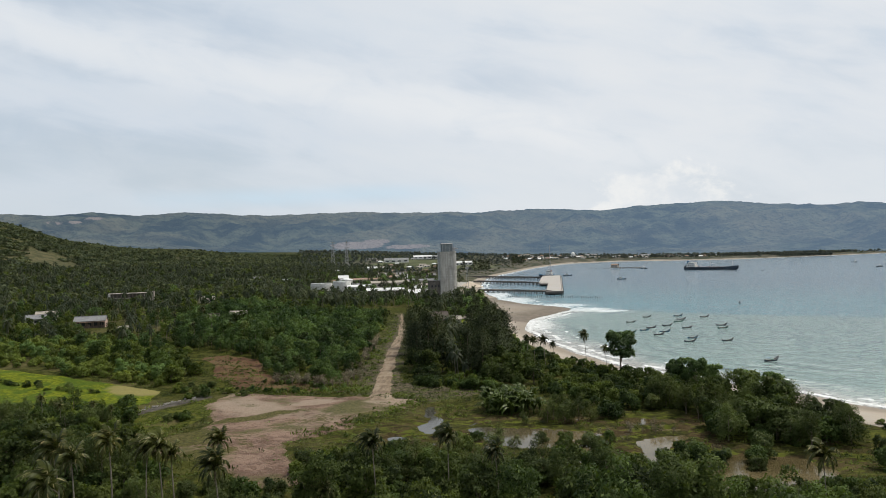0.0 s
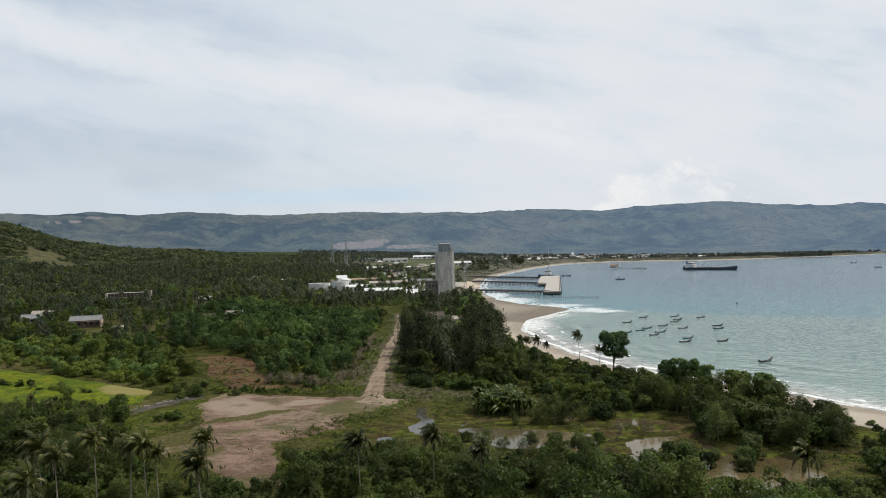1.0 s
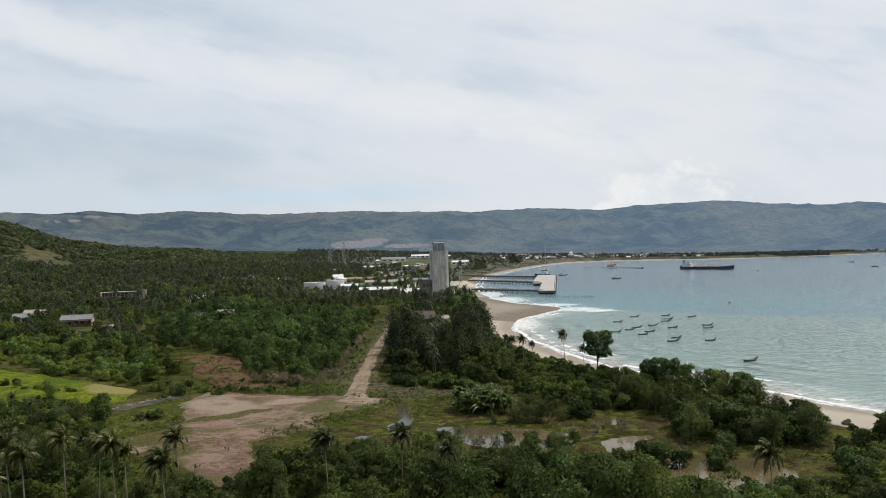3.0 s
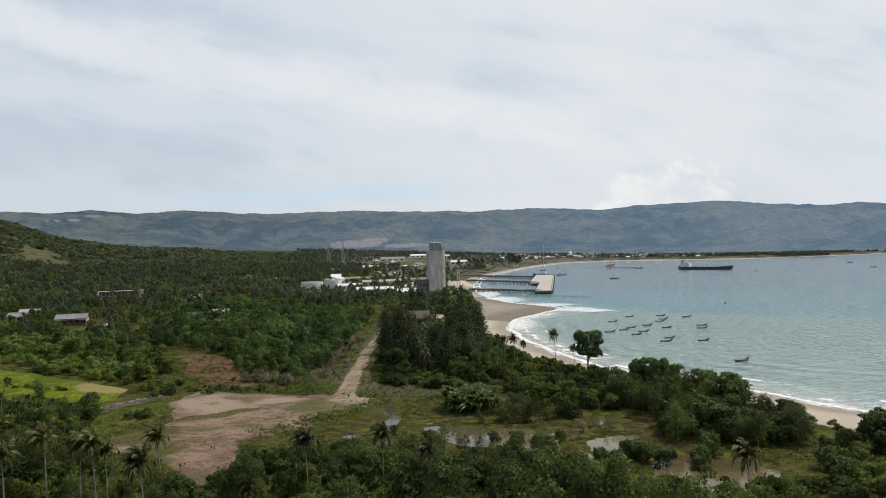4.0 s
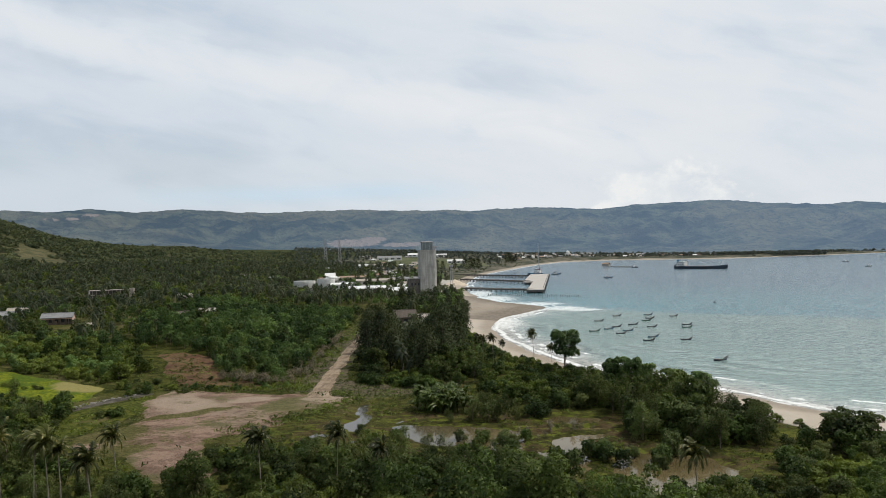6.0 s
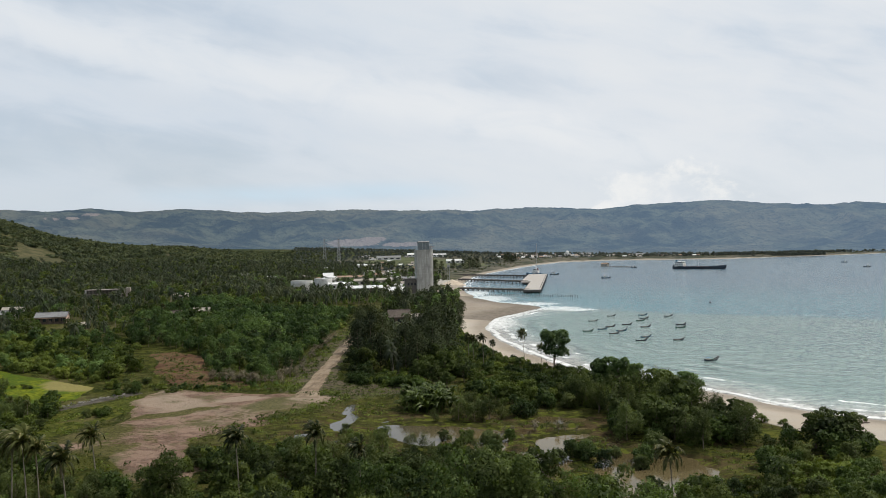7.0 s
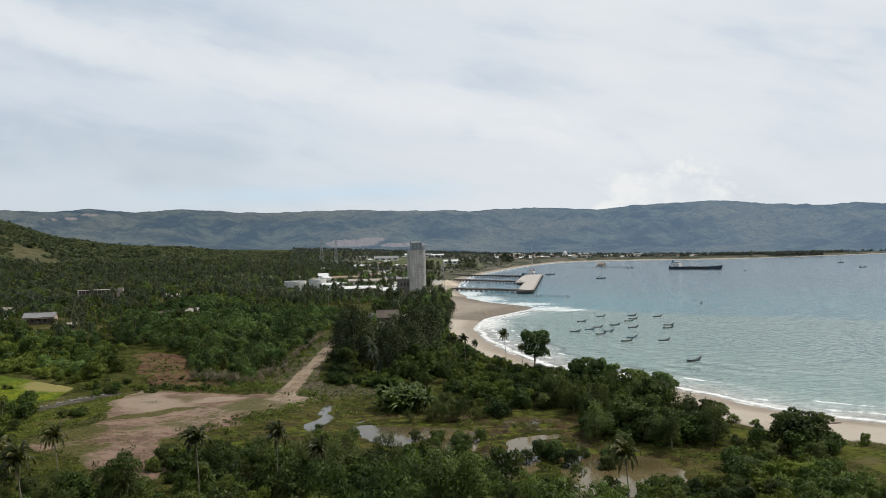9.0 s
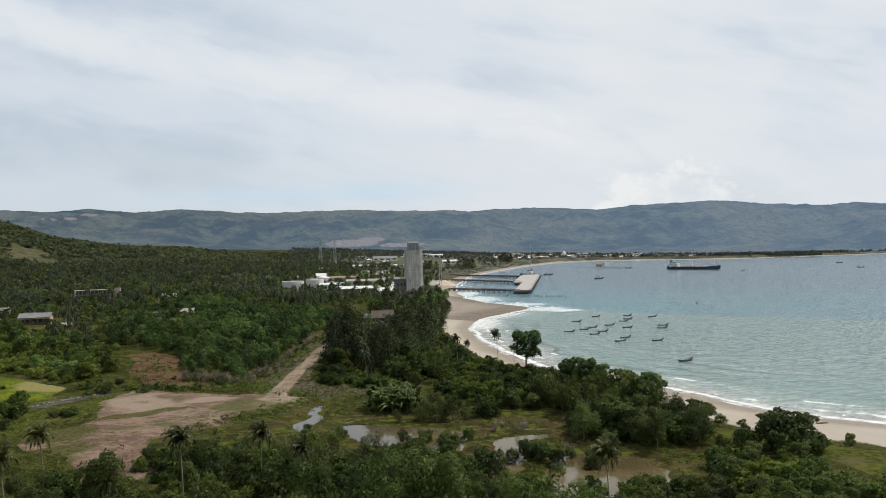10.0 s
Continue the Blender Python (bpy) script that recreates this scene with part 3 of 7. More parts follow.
# ---- meshes from arrays ----
def mesh_of(name, verts, faces, mat=None, attrs=None, smooth=False, normals=None):
    """A mesh from an (n, 3) array of places and an (m, 3 or 4) array of corners."""
    me = bpy.data.meshes.new(name)
    faces = np.asarray(faces, np.int32)
    n, c = faces.shape
    me.vertices.add(len(verts))
    me.vertices.foreach_set("co", np.asarray(verts, np.float32).ravel())
    me.loops.add(n * c)
    me.loops.foreach_set("vertex_index", faces.ravel())
    me.polygons.add(n)
    me.polygons.foreach_set("loop_start", np.arange(0, n * c, c, dtype=np.int32))
    me.polygons.foreach_set("use_smooth", np.full(n, smooth))
    for key, v in (attrs or {}).items():
        me.attributes.new(key, "FLOAT", "POINT").data.foreach_set("value", np.asarray(v, np.float32))
    me.update(calc_edges=True)
    me.validate()
    if normals is not None:
        me.polygons.foreach_set("use_smooth", np.full(n, True))
        me.normals_split_custom_set_from_vertices(np.asarray(normals, np.float32))
    if mat:
        me.materials.append(MATS[mat])
    return me


def grid_faces(rows, cols, keep=None):
    i, j = np.meshgrid(np.arange(rows - 1), np.arange(cols - 1), indexing="ij")
    a = (i * cols + j).ravel()
    f = np.stack([a, a + 1, a + cols + 1, a + cols], 1)
    return f if keep is None else f[keep[f].any(1)]


def drop_loose(v, f, attrs):
    used = np.unique(f)
    back = np.zeros(len(v), int)
    back[used] = np.arange(len(used))
    return v[used], back[f], {k: a[used] for k, a in attrs.items()}


def setting(name, me, label, category):
    return tagged(new(name, me), label, category, kind="structure")


def dry_slope(x, y):
    """Bare dry grass on the near hillside, 0 to 1."""
    r, a = np.hypot(x - OX, y - OY), np.degrees(np.arctan2(x - OX, y - OY))
    return np.maximum(np.exp(-((a + 32.0) / 2.8) ** 2 - ((r - 1230) / 190) ** 2), 0.8 * np.exp(-((a + 23.0) / 1.6) ** 2 - ((r - 1450) / 90) ** 2))


def build_ground():
    az = np.radians(np.concatenate([np.arange(-180, -48, 6.0), np.arange(-48, 46, 0.36), np.arange(46, 178, 6.0), [180.0]]))
    rad = np.concatenate([[0.01, 20, 40, 55], 60 * np.exp(np.arange(0, math.log(250 / 60), 0.0085)), 250 * np.exp(np.arange(0.0085, math.log(2700 / 250), 0.0145)), [2750]])
    rr, aa = np.meshgrid(rad, az, indexing="ij")
    x, y = (OX + rr * np.sin(aa)).ravel(), (OY + rr * np.cos(aa)).ravel()
    z = height(x, y)
    s = inland(x, y)
    veg = np.interp(y, [140, 200, 240, 300, 380, 430], [25, 22, 15, 11, 13, 46]) + 5 * (fbm(x, y, 30.0, 3) - 0.5)
    veg = np.where((y > 430) & (y < 640), 50.0, veg)
    veg = np.where(y >= 640, np.interp(y, [640, 800, 1100, 1700, 2300], [40, 20, 12, 15, 13]), veg)
    veg = np.where(x > 780, 9.0, veg)
    swamp = np.exp(-((x - 28) / 66) ** 4 - ((y - 160) / 38) ** 4)
    for px, py, a, b, deep in PONDS:
        swamp = np.maximum(swamp, np.exp(-((x - px) / (a + 5)) ** 2 - ((y - py) / (b + 5)) ** 2))
    hill = step(14, 30, z)
    damp = np.where((y > 425) & (y < 640), 0.95 - 0.45 * step(8, 34, s + 12 * fbm(x, y, 20.0, 3) - 6), 0.5 * (1 - step(3.0, 11.0, s)))
    damp = np.where(y > 700, np.maximum(damp, 0.5), damp)
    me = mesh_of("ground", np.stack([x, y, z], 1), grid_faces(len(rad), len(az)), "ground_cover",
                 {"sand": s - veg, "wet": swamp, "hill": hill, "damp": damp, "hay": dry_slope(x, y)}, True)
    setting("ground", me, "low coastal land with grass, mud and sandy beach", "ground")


def build_hills():
    az = np.radians(np.arange(-50, 50, 0.2))
    rad = np.linspace(2500, 4870, 66)
    rr, aa = np.meshgrid(rad, az, indexing="ij")
    x, y = OX + rr * np.sin(aa), OY + rr * np.cos(aa)
    deg = np.degrees(aa)
    e = np.interp(deg, [-60, -34.2, -31.5, -28.6, -25.6, -22.0, -16.6, -9.5, -5.8, -1.7, 0.2, 5.2, 7.9, 10.5, 13.2, 15.7, 18.8, 21.7, 24.4, 26.9, 28.3, 30.2, 60],
                  [.057, .0571, .0565, .0600, .0563, .0596, .0540, .0566, .0545, .0542, .0525, .0545, .0529, .0488, .0539, .0543, .0555, .0506, .0460, .0436, .0451, .0417, .03])
    top = 45 + 4300 * e - 4
    base = height(x, y)
    p = step(2650, 4300, rr)
    foot = fbm(x, y, 900.0, 5, 0.55)
    gully = np.abs(fbm(x * 1.6, y * 0.7, 420.0, 5, 0.55) - 0.5) * 2
    z = base + (top - base) * np.clip(p + (foot - 0.5) * 0.7 * p * (1 - p) * 2, 0, 1)
    z = z + (0.25 - gully) * 210 * p * (1 - p) * 2.2 + (fbm(x, y, 60.0, 4, 0.65) - 0.5) * 17 * p
    z = z - step(4300, 4870, rr) * 60
    z = np.where(rr < 2560, base - 3, z)
    el = (z - 45) / rr
    bare = np.zeros_like(z)
    for a0, w, e0, h in ((-9.3, 2.3, 0.0105, 0.006), (-5.2, 2.0, 0.0068, 0.0035), (-7.8, 1.2, 0.015, 0.004), (-30.6, 1.3, 0.048, 0.0022), (-28.6, 0.7, 0.053, 0.002)):
        bare = np.maximum(bare, np.exp(-((deg - a0) / w) ** 4 - ((el - e0) / h) ** 2))
    v = np.stack([x.ravel(), y.ravel(), z.ravel()], 1)
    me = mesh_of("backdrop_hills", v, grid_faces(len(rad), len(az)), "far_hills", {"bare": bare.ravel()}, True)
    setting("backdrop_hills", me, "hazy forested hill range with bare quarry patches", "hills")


def build_sea():
    az = np.radians(np.concatenate([np.arange(-6, 46, 0.3), np.arange(46, 136, 3.0)]))
    rad = 110 * np.exp(np.arange(0, math.log(4880 / 110), 0.011))
    rr, aa = np.meshgrid(rad, az, indexing="ij")
    x, y = (OX + rr * np.sin(aa)).ravel(), (OY + rr * np.cos(aa)).ravel()
    s = inland(x, y)
    out = -s
    lap = 9.0 * fbm(x, y, 22.0, 3) - 4.5
    z = 0.35 * np.exp(-((out - 13 - lap) / 2.2) ** 2) * step(8, 14, out) + 0.22 * np.exp(-((out - 23 - lap) / 2.5) ** 2)
    z = z + 0.22 * (fbm(x * 0.5 + y * 0.3, y, 9.0, 2) - 0.5) * step(10, 60, out)
    # broken water round the sand spit and under the first trestle
    surf = np.zeros_like(x)
    for px, py, a, b in ((86, 503, 17, 17), (66, 545, 26, 16), (40, 470, 26, 26), (38, 420, 13, 40), (38, 610, 20, 40), (30, 690, 12, 50), (97, 490, 14, 10)):
        surf = np.maximum(surf, np.exp(-(((x - px) / a) ** 2 + ((y - py) / b) ** 2) ** 1.5))
    me_v = np.stack([x, y, z], 1)
    f = grid_faces(len(rad), len(az), keep=s < 12)
    v, f, at = drop_loose(me_v, f, {"shore": out, "surf": surf * 0.95})
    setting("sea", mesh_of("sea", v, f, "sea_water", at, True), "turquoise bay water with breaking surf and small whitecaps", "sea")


def patch(name, poly, mat, label, category, lift=0.16, cell=1.2, ragged=3.0, lumps=0.05, turf=(), pale=()):
    """A sheet laid on the ground inside an outline; its rim dips under the ground, so the edge is ragged."""
    px, py = [p[0] for p in poly], [p[1] for p in poly]
    gx, gy = np.arange(min(px) - 4, max(px) + 4, cell), np.arange(min(py) - 4, max(py) + 4, cell)
    x, y = [g.ravel() for g in np.meshgrid(gx, gy)]
    d = polydist(x, y, poly) + ragged * (fbm(x, y, 7.0, 3) - 0.5) * 2
    z = height(x, y) + lift * np.clip(d / 1.5, -1.5, 1) + lumps * (fbm(x, y, 2.5, 2) - 0.5)
    f = grid_faces(len(gy), len(gx), keep=d > -1.5)
    marks = {"rim": d}
    wx, wy = x + 9 * (fbm(x, y, 8.0, 3) - 0.5), y + 7 * (fbm(x + 60, y, 8.0, 3) - 0.5)
    for key, spots in (("turf", turf), ("pale", pale)):
        marks[key] = np.zeros_like(x)
        for cx, cy, a, b, turn in spots:
            c, n = math.cos(radians(turn)), math.sin(radians(turn))
            u, w = (wx - cx) * c + (wy - cy) * n, (wy - cy) * c - (wx - cx) * n
            marks[key] = np.maximum(marks[key], np.exp(-((u / a) ** 2 + (w / b) ** 2) ** 1.5))
    v, f, at = drop_loose(np.stack([x, y, z], 1), f, marks)
    return setting(name, mesh_of(name, v, f, mat, at, True), label, category)


ROAD = [(-25.5, 203.5, 5.6), (-26.0, 208, 4.6), (-26.7, 214, 3.5), (-28.1, 230, 3.1), (-29.6, 254, 3.0), (-33.0, 305, 3.2), (-34.6, 350, 2.5), (-36, 376, 2.1), (-42.5, 450, 1.7), (-47, 492, 1.4)]
ROAD_POLY = [(x - w, y) for x, y, w in ROAD] + [(x + w, y) for x, y, w in reversed(ROAD)]
VERGE_POLY = [(x - 3.0 - w * 1.9, y) for x, y, w in ROAD[2:]] + [(x + w * 1.7 + 0.4, y) for x, y, w in reversed(ROAD[2:])]
CLEARING = [(-78, 223), (-62, 216), (-44, 213), (-30, 212), (-16, 206), (-16, 200), (-22, 193), (-25, 184), (-27, 176), (-36, 171), (-40, 162), (-39, 154), (-31, 140), (-32, 132), (-44, 134), (-56, 148), (-68, 153), (-77, 164), (-70, 176), (-68, 184), (-75, 199), (-77, 213)]
MARSH = [(-108, 284), (-100, 290), (-86, 280), (-70, 246), (-57, 236), (-44, 227), (-36, 222), (-38, 218), (-56, 219), (-74, 226), (-90, 250)]
FIELD = [(-215, 275), (-150, 251), (-110, 231), (-100, 226), (-97, 208), (-106, 199), (-132, 188), (-190, 200), (-240, 240)]
TRACK = [(-100, 190), (-95, 198), (-90, 208), (-83, 219), (-79, 216.5), (-85.5, 205), (-91, 195), (-96, 187)]
MEADOW = [(-88, 154), (-96, 188), (-91, 195), (-85.5, 205), (-79, 214), (-72, 206), (-71, 192), (-76, 170), (-80, 160), (-66, 152), (-68, 138), (-84, 136)]
BEACH_GRASS = [(88, 166), (97, 162), (106, 152), (113, 147), (126, 140), (144, 126), (144, 108), (118, 118), (106, 130), (103, 142), (94, 156), (86, 160)]
GLADE = [(-13, 380), (0, 378), (3, 420), (-2, 446), (-12, 440)]
build_ground()
build_hills()
build_sea()
patch("verge", VERGE_POLY, "verge_soil", "bare brown verge with weeds beside the dirt road", "verge", 0.10, 1.4)
patch("dirt_clearing", CLEARING, "red_dirt", "graded reddish bare earth clearing with grass creeping in", "clearing", 0.16, 1.0, 4.5, 0.05,
      turf=((-57, 188, 15, 3.2, 32), (-70, 168, 11, 9, 0), (-60, 152, 9, 5, 20), (-26, 183, 3.5, 9, 10)), pale=((-63, 201, 15, 8, -32), (-24, 205, 9, 5, 0), (-45, 205, 8, 3, 0)))
patch("bare_ground", [(-23, 234), (-14, 234), (6, 217), (2, 206), (-12, 203), (-22, 207)], "verge_soil", "bare brown soil beside the dirt road", "bare ground", 0.10, 1.2, 5.0)
patch("road", ROAD_POLY, "dirt_track", "pale unpaved dirt road", "road", 0.24, 0.6, 1.3, 0.0)
patch("marsh", MARSH, "brown_marsh", "brown dried marsh ground", "marsh", 0.12)
patch("field", FIELD, "field_grass", "bright green grass field with yellowed patches", "field", 0.22, 1.6, 1.5, pale=((-110, 227, 13, 7.5, -35),))
patch("meadow", MEADOW, "meadow_grass", "rough olive-green meadow beside the clearing", "meadow", 0.13, 1.4, 4.0)
patch("drain", TRACK, "ditch_mud", "grey muddy ditch beside the field", "ditch", 0.2, 1.0, 1.0)
patch("beach_grass", BEACH_GRASS, "meadow_grass", "olive creeping grass behind the beach", "grass", 0.14, 1.2, 2.5)
patch("glade", GLADE, "field_grass", "small bright grass glade among trees", "grass", 0.2, 1.2, 1.0)


def build_pond():
    """One still water sheet under the low ground of the swamp, kept off the beach."""
    gx, gy = np.arange(-60, 104, 2.0), np.arange(120, 206, 2.0)
    x, y = [g.ravel() for g in np.meshgrid(gx, gy)]
    s = inland(x, y)
    f = grid_faces(len(gy), len(gx))
    f = f[(s[f] > 24).all(1)]
    v, f, _ = drop_loose(np.stack([x, y, np.full(len(x), 0.42)], 1), f, {})
    setting("pond", mesh_of("pond", v, f, "pond_water", None, True), "shallow brown swamp water with sky reflections", "pond")


build_pond()

# ---- plants ----
def frame_of(n, rng):
    """Two unit directions across each unit direction of n."""
    a = rng.normal(size=n.shape)
    t = a - (a * n).sum(1, keepdims=True) * n
    t /= np.linalg.norm(t, axis=1, keepdims=True) + 1e-9
    return t, np.cross(n, t)


def sprays(p, out, size, rng, slim=0.6, up=0.35, wild=0.8, hang=0.0, stir=0.42):
    """One pointed leaf spray at each place of p, facing outwards and up."""
    n = out + rng.normal(size=p.shape) * wild
    n[:, 2] += up
    n /= np.linalg.norm(n, axis=1, keepdims=True) + 1e-9
    t, b = frame_of(n, rng)
    if hang:
        t[:, 2] -= hang
        t /= np.linalg.norm(t, axis=1, keepdims=True)
        b = np.cross(n, t)
    s = (size * rng.uniform(0.6, 1.35, len(p)))[:, None]
    k = slim * rng.uniform(0.7, 1.2, len(p))[:, None]
    v = np.stack([p + t * s * 1.2, p - t * s * 0.7 + b * s * k, p - t * s * rng.uniform(0.3, 0.8, len(p))[:, None] - b * s * k], 1)
    f = np.arange(len(p) * 3).reshape(-1, 3)
    # wound to face outwards, and lit as part of the rounded crown
    soft = out + rng.normal(size=p.shape) * stir
    soft[:, 2] += 0.5
    soft /= np.linalg.norm(soft, axis=1, keepdims=True) + 1e-9
    geo = np.cross(v[:, 1] - v[:, 0], v[:, 2] - v[:, 0])
    back = (geo * soft).sum(1) < 0
    f[back] = f[back][:, ::-1]
    return v.reshape(-1, 3), f, np.repeat(soft, 3, 0)


def crown_points(lobes, count, rng, inner=0.72, skirt=False):
    """Places near the skin of a heap of ellipsoids, and the ways out of it."""
    w = np.array([(rx * ry + rx * rz + ry * rz) for _, (rx, ry, rz) in lobes])
    pick = rng.choice(len(lobes), count * 2, p=w / w.sum())
    d = rng.normal(size=(count * 2, 3))
    d /= np.linalg.norm(d, axis=1, keepdims=True)
    d[:, 2] = np.where(d[:, 2] < (-0.75 if skirt else -0.45), -d[:, 2] * 0.6, d[:, 2])
    c = np.array([l[0] for l in lobes], float)[pick]
    r = np.array([l[1] for l in lobes], float)[pick]
    k = rng.uniform(inner, 1.06, (count * 2, 1))
    k = np.where(rng.rand(count * 2, 1) < 0.10, rng.uniform(1.0, 1.34, (count * 2, 1)), k)     # shoots that stand out
    p = c + d * r * k
    keep = np.ones(len(p), bool)
    for i, (cc, rr) in enumerate(lobes):
        q = (((p - np.array(cc)) / np.array(rr)) ** 2).sum(1)
        keep &= (pick == i) | (q > 0.55)
    return p[keep][:count], d[keep][:count]


def tube(path, radii, sides=6):
    path = np.asarray(path, float)
    t = np.gradient(path, axis=0)
    t /= np.linalg.norm(t, axis=1, keepdims=True)
    a = np.cross(t, [0.31, 0.95, 0.05])
    a /= np.linalg.norm(a, axis=1, keepdims=True)
    b = np.cross(t, a)
    ang = np.linspace(0, 2 * np.pi, sides, endpoint=False)
    v = path[:, None] + np.asarray(radii)[:, None, None] * (np.cos(ang)[None, :, None] * a[:, None] + np.sin(ang)[None, :, None] * b[:, None])
    f = [(i * sides + j, i * sides + (j + 1) % sides, (i + 1) * sides + (j + 1) % sides, (i + 1) * sides + j)
         for i in range(len(path) - 1) for j in range(sides)]
    return v.reshape(-1, 3), np.array(f)


def merge(parts):
    vs, fs, n = [], [], 0
    for v, f in parts:
        vs.append(v)
        fs.append(f + n)
        n += len(v)
    return np.concatenate(vs), np.concatenate(fs)


def lobes_dome(rng, w, h, n, low=0.0):
    """Heaped rounded lobes, w wide and h high, down to low."""
    out = [((0, 0, low + (h - low) * 0.44), (w * 0.31, w * 0.31, (h - low) * 0.42))]
    for i in range(n):
        a, d = 2 * math.pi * (i + rng.uniform(0, 0.7)) / n, w * rng.uniform(0.16, 0.42)
        z = low + (h - low) * rng.uniform(0.15, 0.92)
        d *= 1.15 - 0.5 * (z - low) / (h - low)
        r = w * rng.uniform(0.08, 0.20)
        out.append(((math.cos(a) * d, math.sin(a) * d, z), (r, r, r * rng.uniform(0.7, 1.0))))
    return out


def limbs(rng, h, lobes, girth):
    parts = [tube([(0, 0, -0.4), (rng.uniform(-.15, .15), rng.uniform(-.15, .15), h * 0.35), (rng.uniform(-.3, .3), rng.uniform(-.3, .3), h * 0.72)], [girth, girth * 0.75, girth * 0.3])]
    for c, r in lobes[1:5]:
        s = np.array((0, 0, h * rng.uniform(0.15, 0.42)))
        e = np.array(c)
        parts.append(tube([s, s * 0.5 + e * 0.5 + np.array((0, 0, h * 0.05)), e], [girth * 0.5, girth * 0.32, girth * 0.1], 4))
    return merge(parts)


KIT = {}


def kit(kind, builder, n):
    KIT[kind] = [builder(np.random.RandomState(hash_of(kind) + i)) for i in range(n)]


def hash_of(text):
    return sum((i + 1) * ord(c) for i, c in enumerate(text)) % 9973


def stem(h, girth):
    return tube([(0, 0, -0.4), (0.05, 0, h * 0.5), (0, 0.05, h * 0.8)], [girth, girth * 0.7, girth * 0.3], 3)


def broadleaf(count, size, leaf="leaf_broad", far=False):
    def build(rng):
        lobes = lobes_dome(rng, 7.0, 8.0, 7 if far else 15, 1.3)
        p, d = crown_points(lobes, count, rng)
        return [("trunk", stem(7, 0.2) if far else limbs(rng, 8.0, lobes, 0.22), "bark"), ("crown", sprays(p, d, size, rng, stir=0.12 if far else 0.42), leaf)]
    return build


def domed(count, size, leaf, w=9.0, h=9.5, low=0.6, lobes_n=15):
    """A tree whose rounded crown of many lobes reaches almost to the ground."""
    def build(rng):
        lobes = lobes_dome(rng, w, h, lobes_n, low)
        p, d = crown_points(lobes, count, rng, 0.78, True)
        p[:, 2] = np.where(p[:, 2] < 0.2, rng.uniform(0.2, 2.0, len(p)), p[:, 2])
        return [("trunk", stem(h * 0.85, 0.2), "bark"), ("crown", sprays(p, d, size, rng, 0.6, 0.45, stir=0.28), leaf)]
    return build


def shoretree(count, size):
    def build(rng):
        lobes = lobes_dome(rng, 9.0, 11.0, 16, 4.0)
        p, d = crown_points(lobes, count, rng)
        return [("trunk", limbs(rng, 10.5, lobes, 0.26), "bark"), ("crown", sprays(p, d, size, rng, 0.7), "leaf_thicket")]
    return build


def great(count, size):
    """A tall full tree with an upright, many-lobed crown."""
    def build(rng):
        lobes = lobes_dome(rng, 12.0, 18.5, 34, 3.5)
        p, d = crown_points(lobes, count, rng, 0.8)
        return [("trunk", limbs(rng, 17.0, lobes, 0.36), "bark"), ("crown", sprays(p, d, size, rng, 0.6, 0.6), "leaf_broad")]
    return build


def shrub(count, size, leaf, w=5.0, h=4.0, far=False, tall=0.5):
    def build(rng):
        lobes = lobes_dome(rng, w, h, 6 if far else 13, 0.0)
        lobes = [((c[0], c[1], c[2] * 0.9), r) for c, r in lobes]
        p, d = crown_points(lobes, count, rng, 0.66, True)
        p[:, 2] = np.where(p[:, 2] < 0.1, rng.uniform(0.1, 0.9, len(p)), p[:, 2])
        return [("stem", stem(h * 0.8, 0.1) if far else limbs(rng, h * 0.9, lobes, 0.11), "bark"), ("crown", sprays(p, d, size, rng, 0.6, tall, stir=0.16 if far else 0.42), leaf)]
    return build


def casuarina(count, size):
    def build(rng):
        h = 12.0
        p, d = [], []
        for i in range(22):
            z = h * (0.14 + 0.84 * i / 21)
            reach = (3.4 * math.sin(math.pi * min(1, 0.12 + 0.86 * (z / h) ** 0.8)) ** 0.7 + 0.3) * rng.uniform(0.7, 1.15)
            for j in range(3):
                a = rng.uniform(0, 6.28)
                m = count // 66
                k = rng.uniform(0.25, 1.05, m)
                q = np.stack([np.cos(a) * reach * k, np.sin(a) * reach * k, z + 1.0 * k - 0.3 + 0 * k], 1) + rng.normal(size=(m, 3)) * 0.55
                p.append(q)
                d.append(np.tile([np.cos(a), np.sin(a), 0.3], (m, 1)))
        p, d = np.concatenate(p), np.concatenate(d)
        trunk = tube([(0, 0, -0.4), (0.1, 0, h * 0.4), (0, 0.1, h * 0.96)], [0.24, 0.15, 0.04])
        return [("trunk", trunk, "bark"), ("crown", sprays(p, d, size, rng, 0.42, 0.2, 0.9, 0.35), "leaf_casuarina")]
    return build


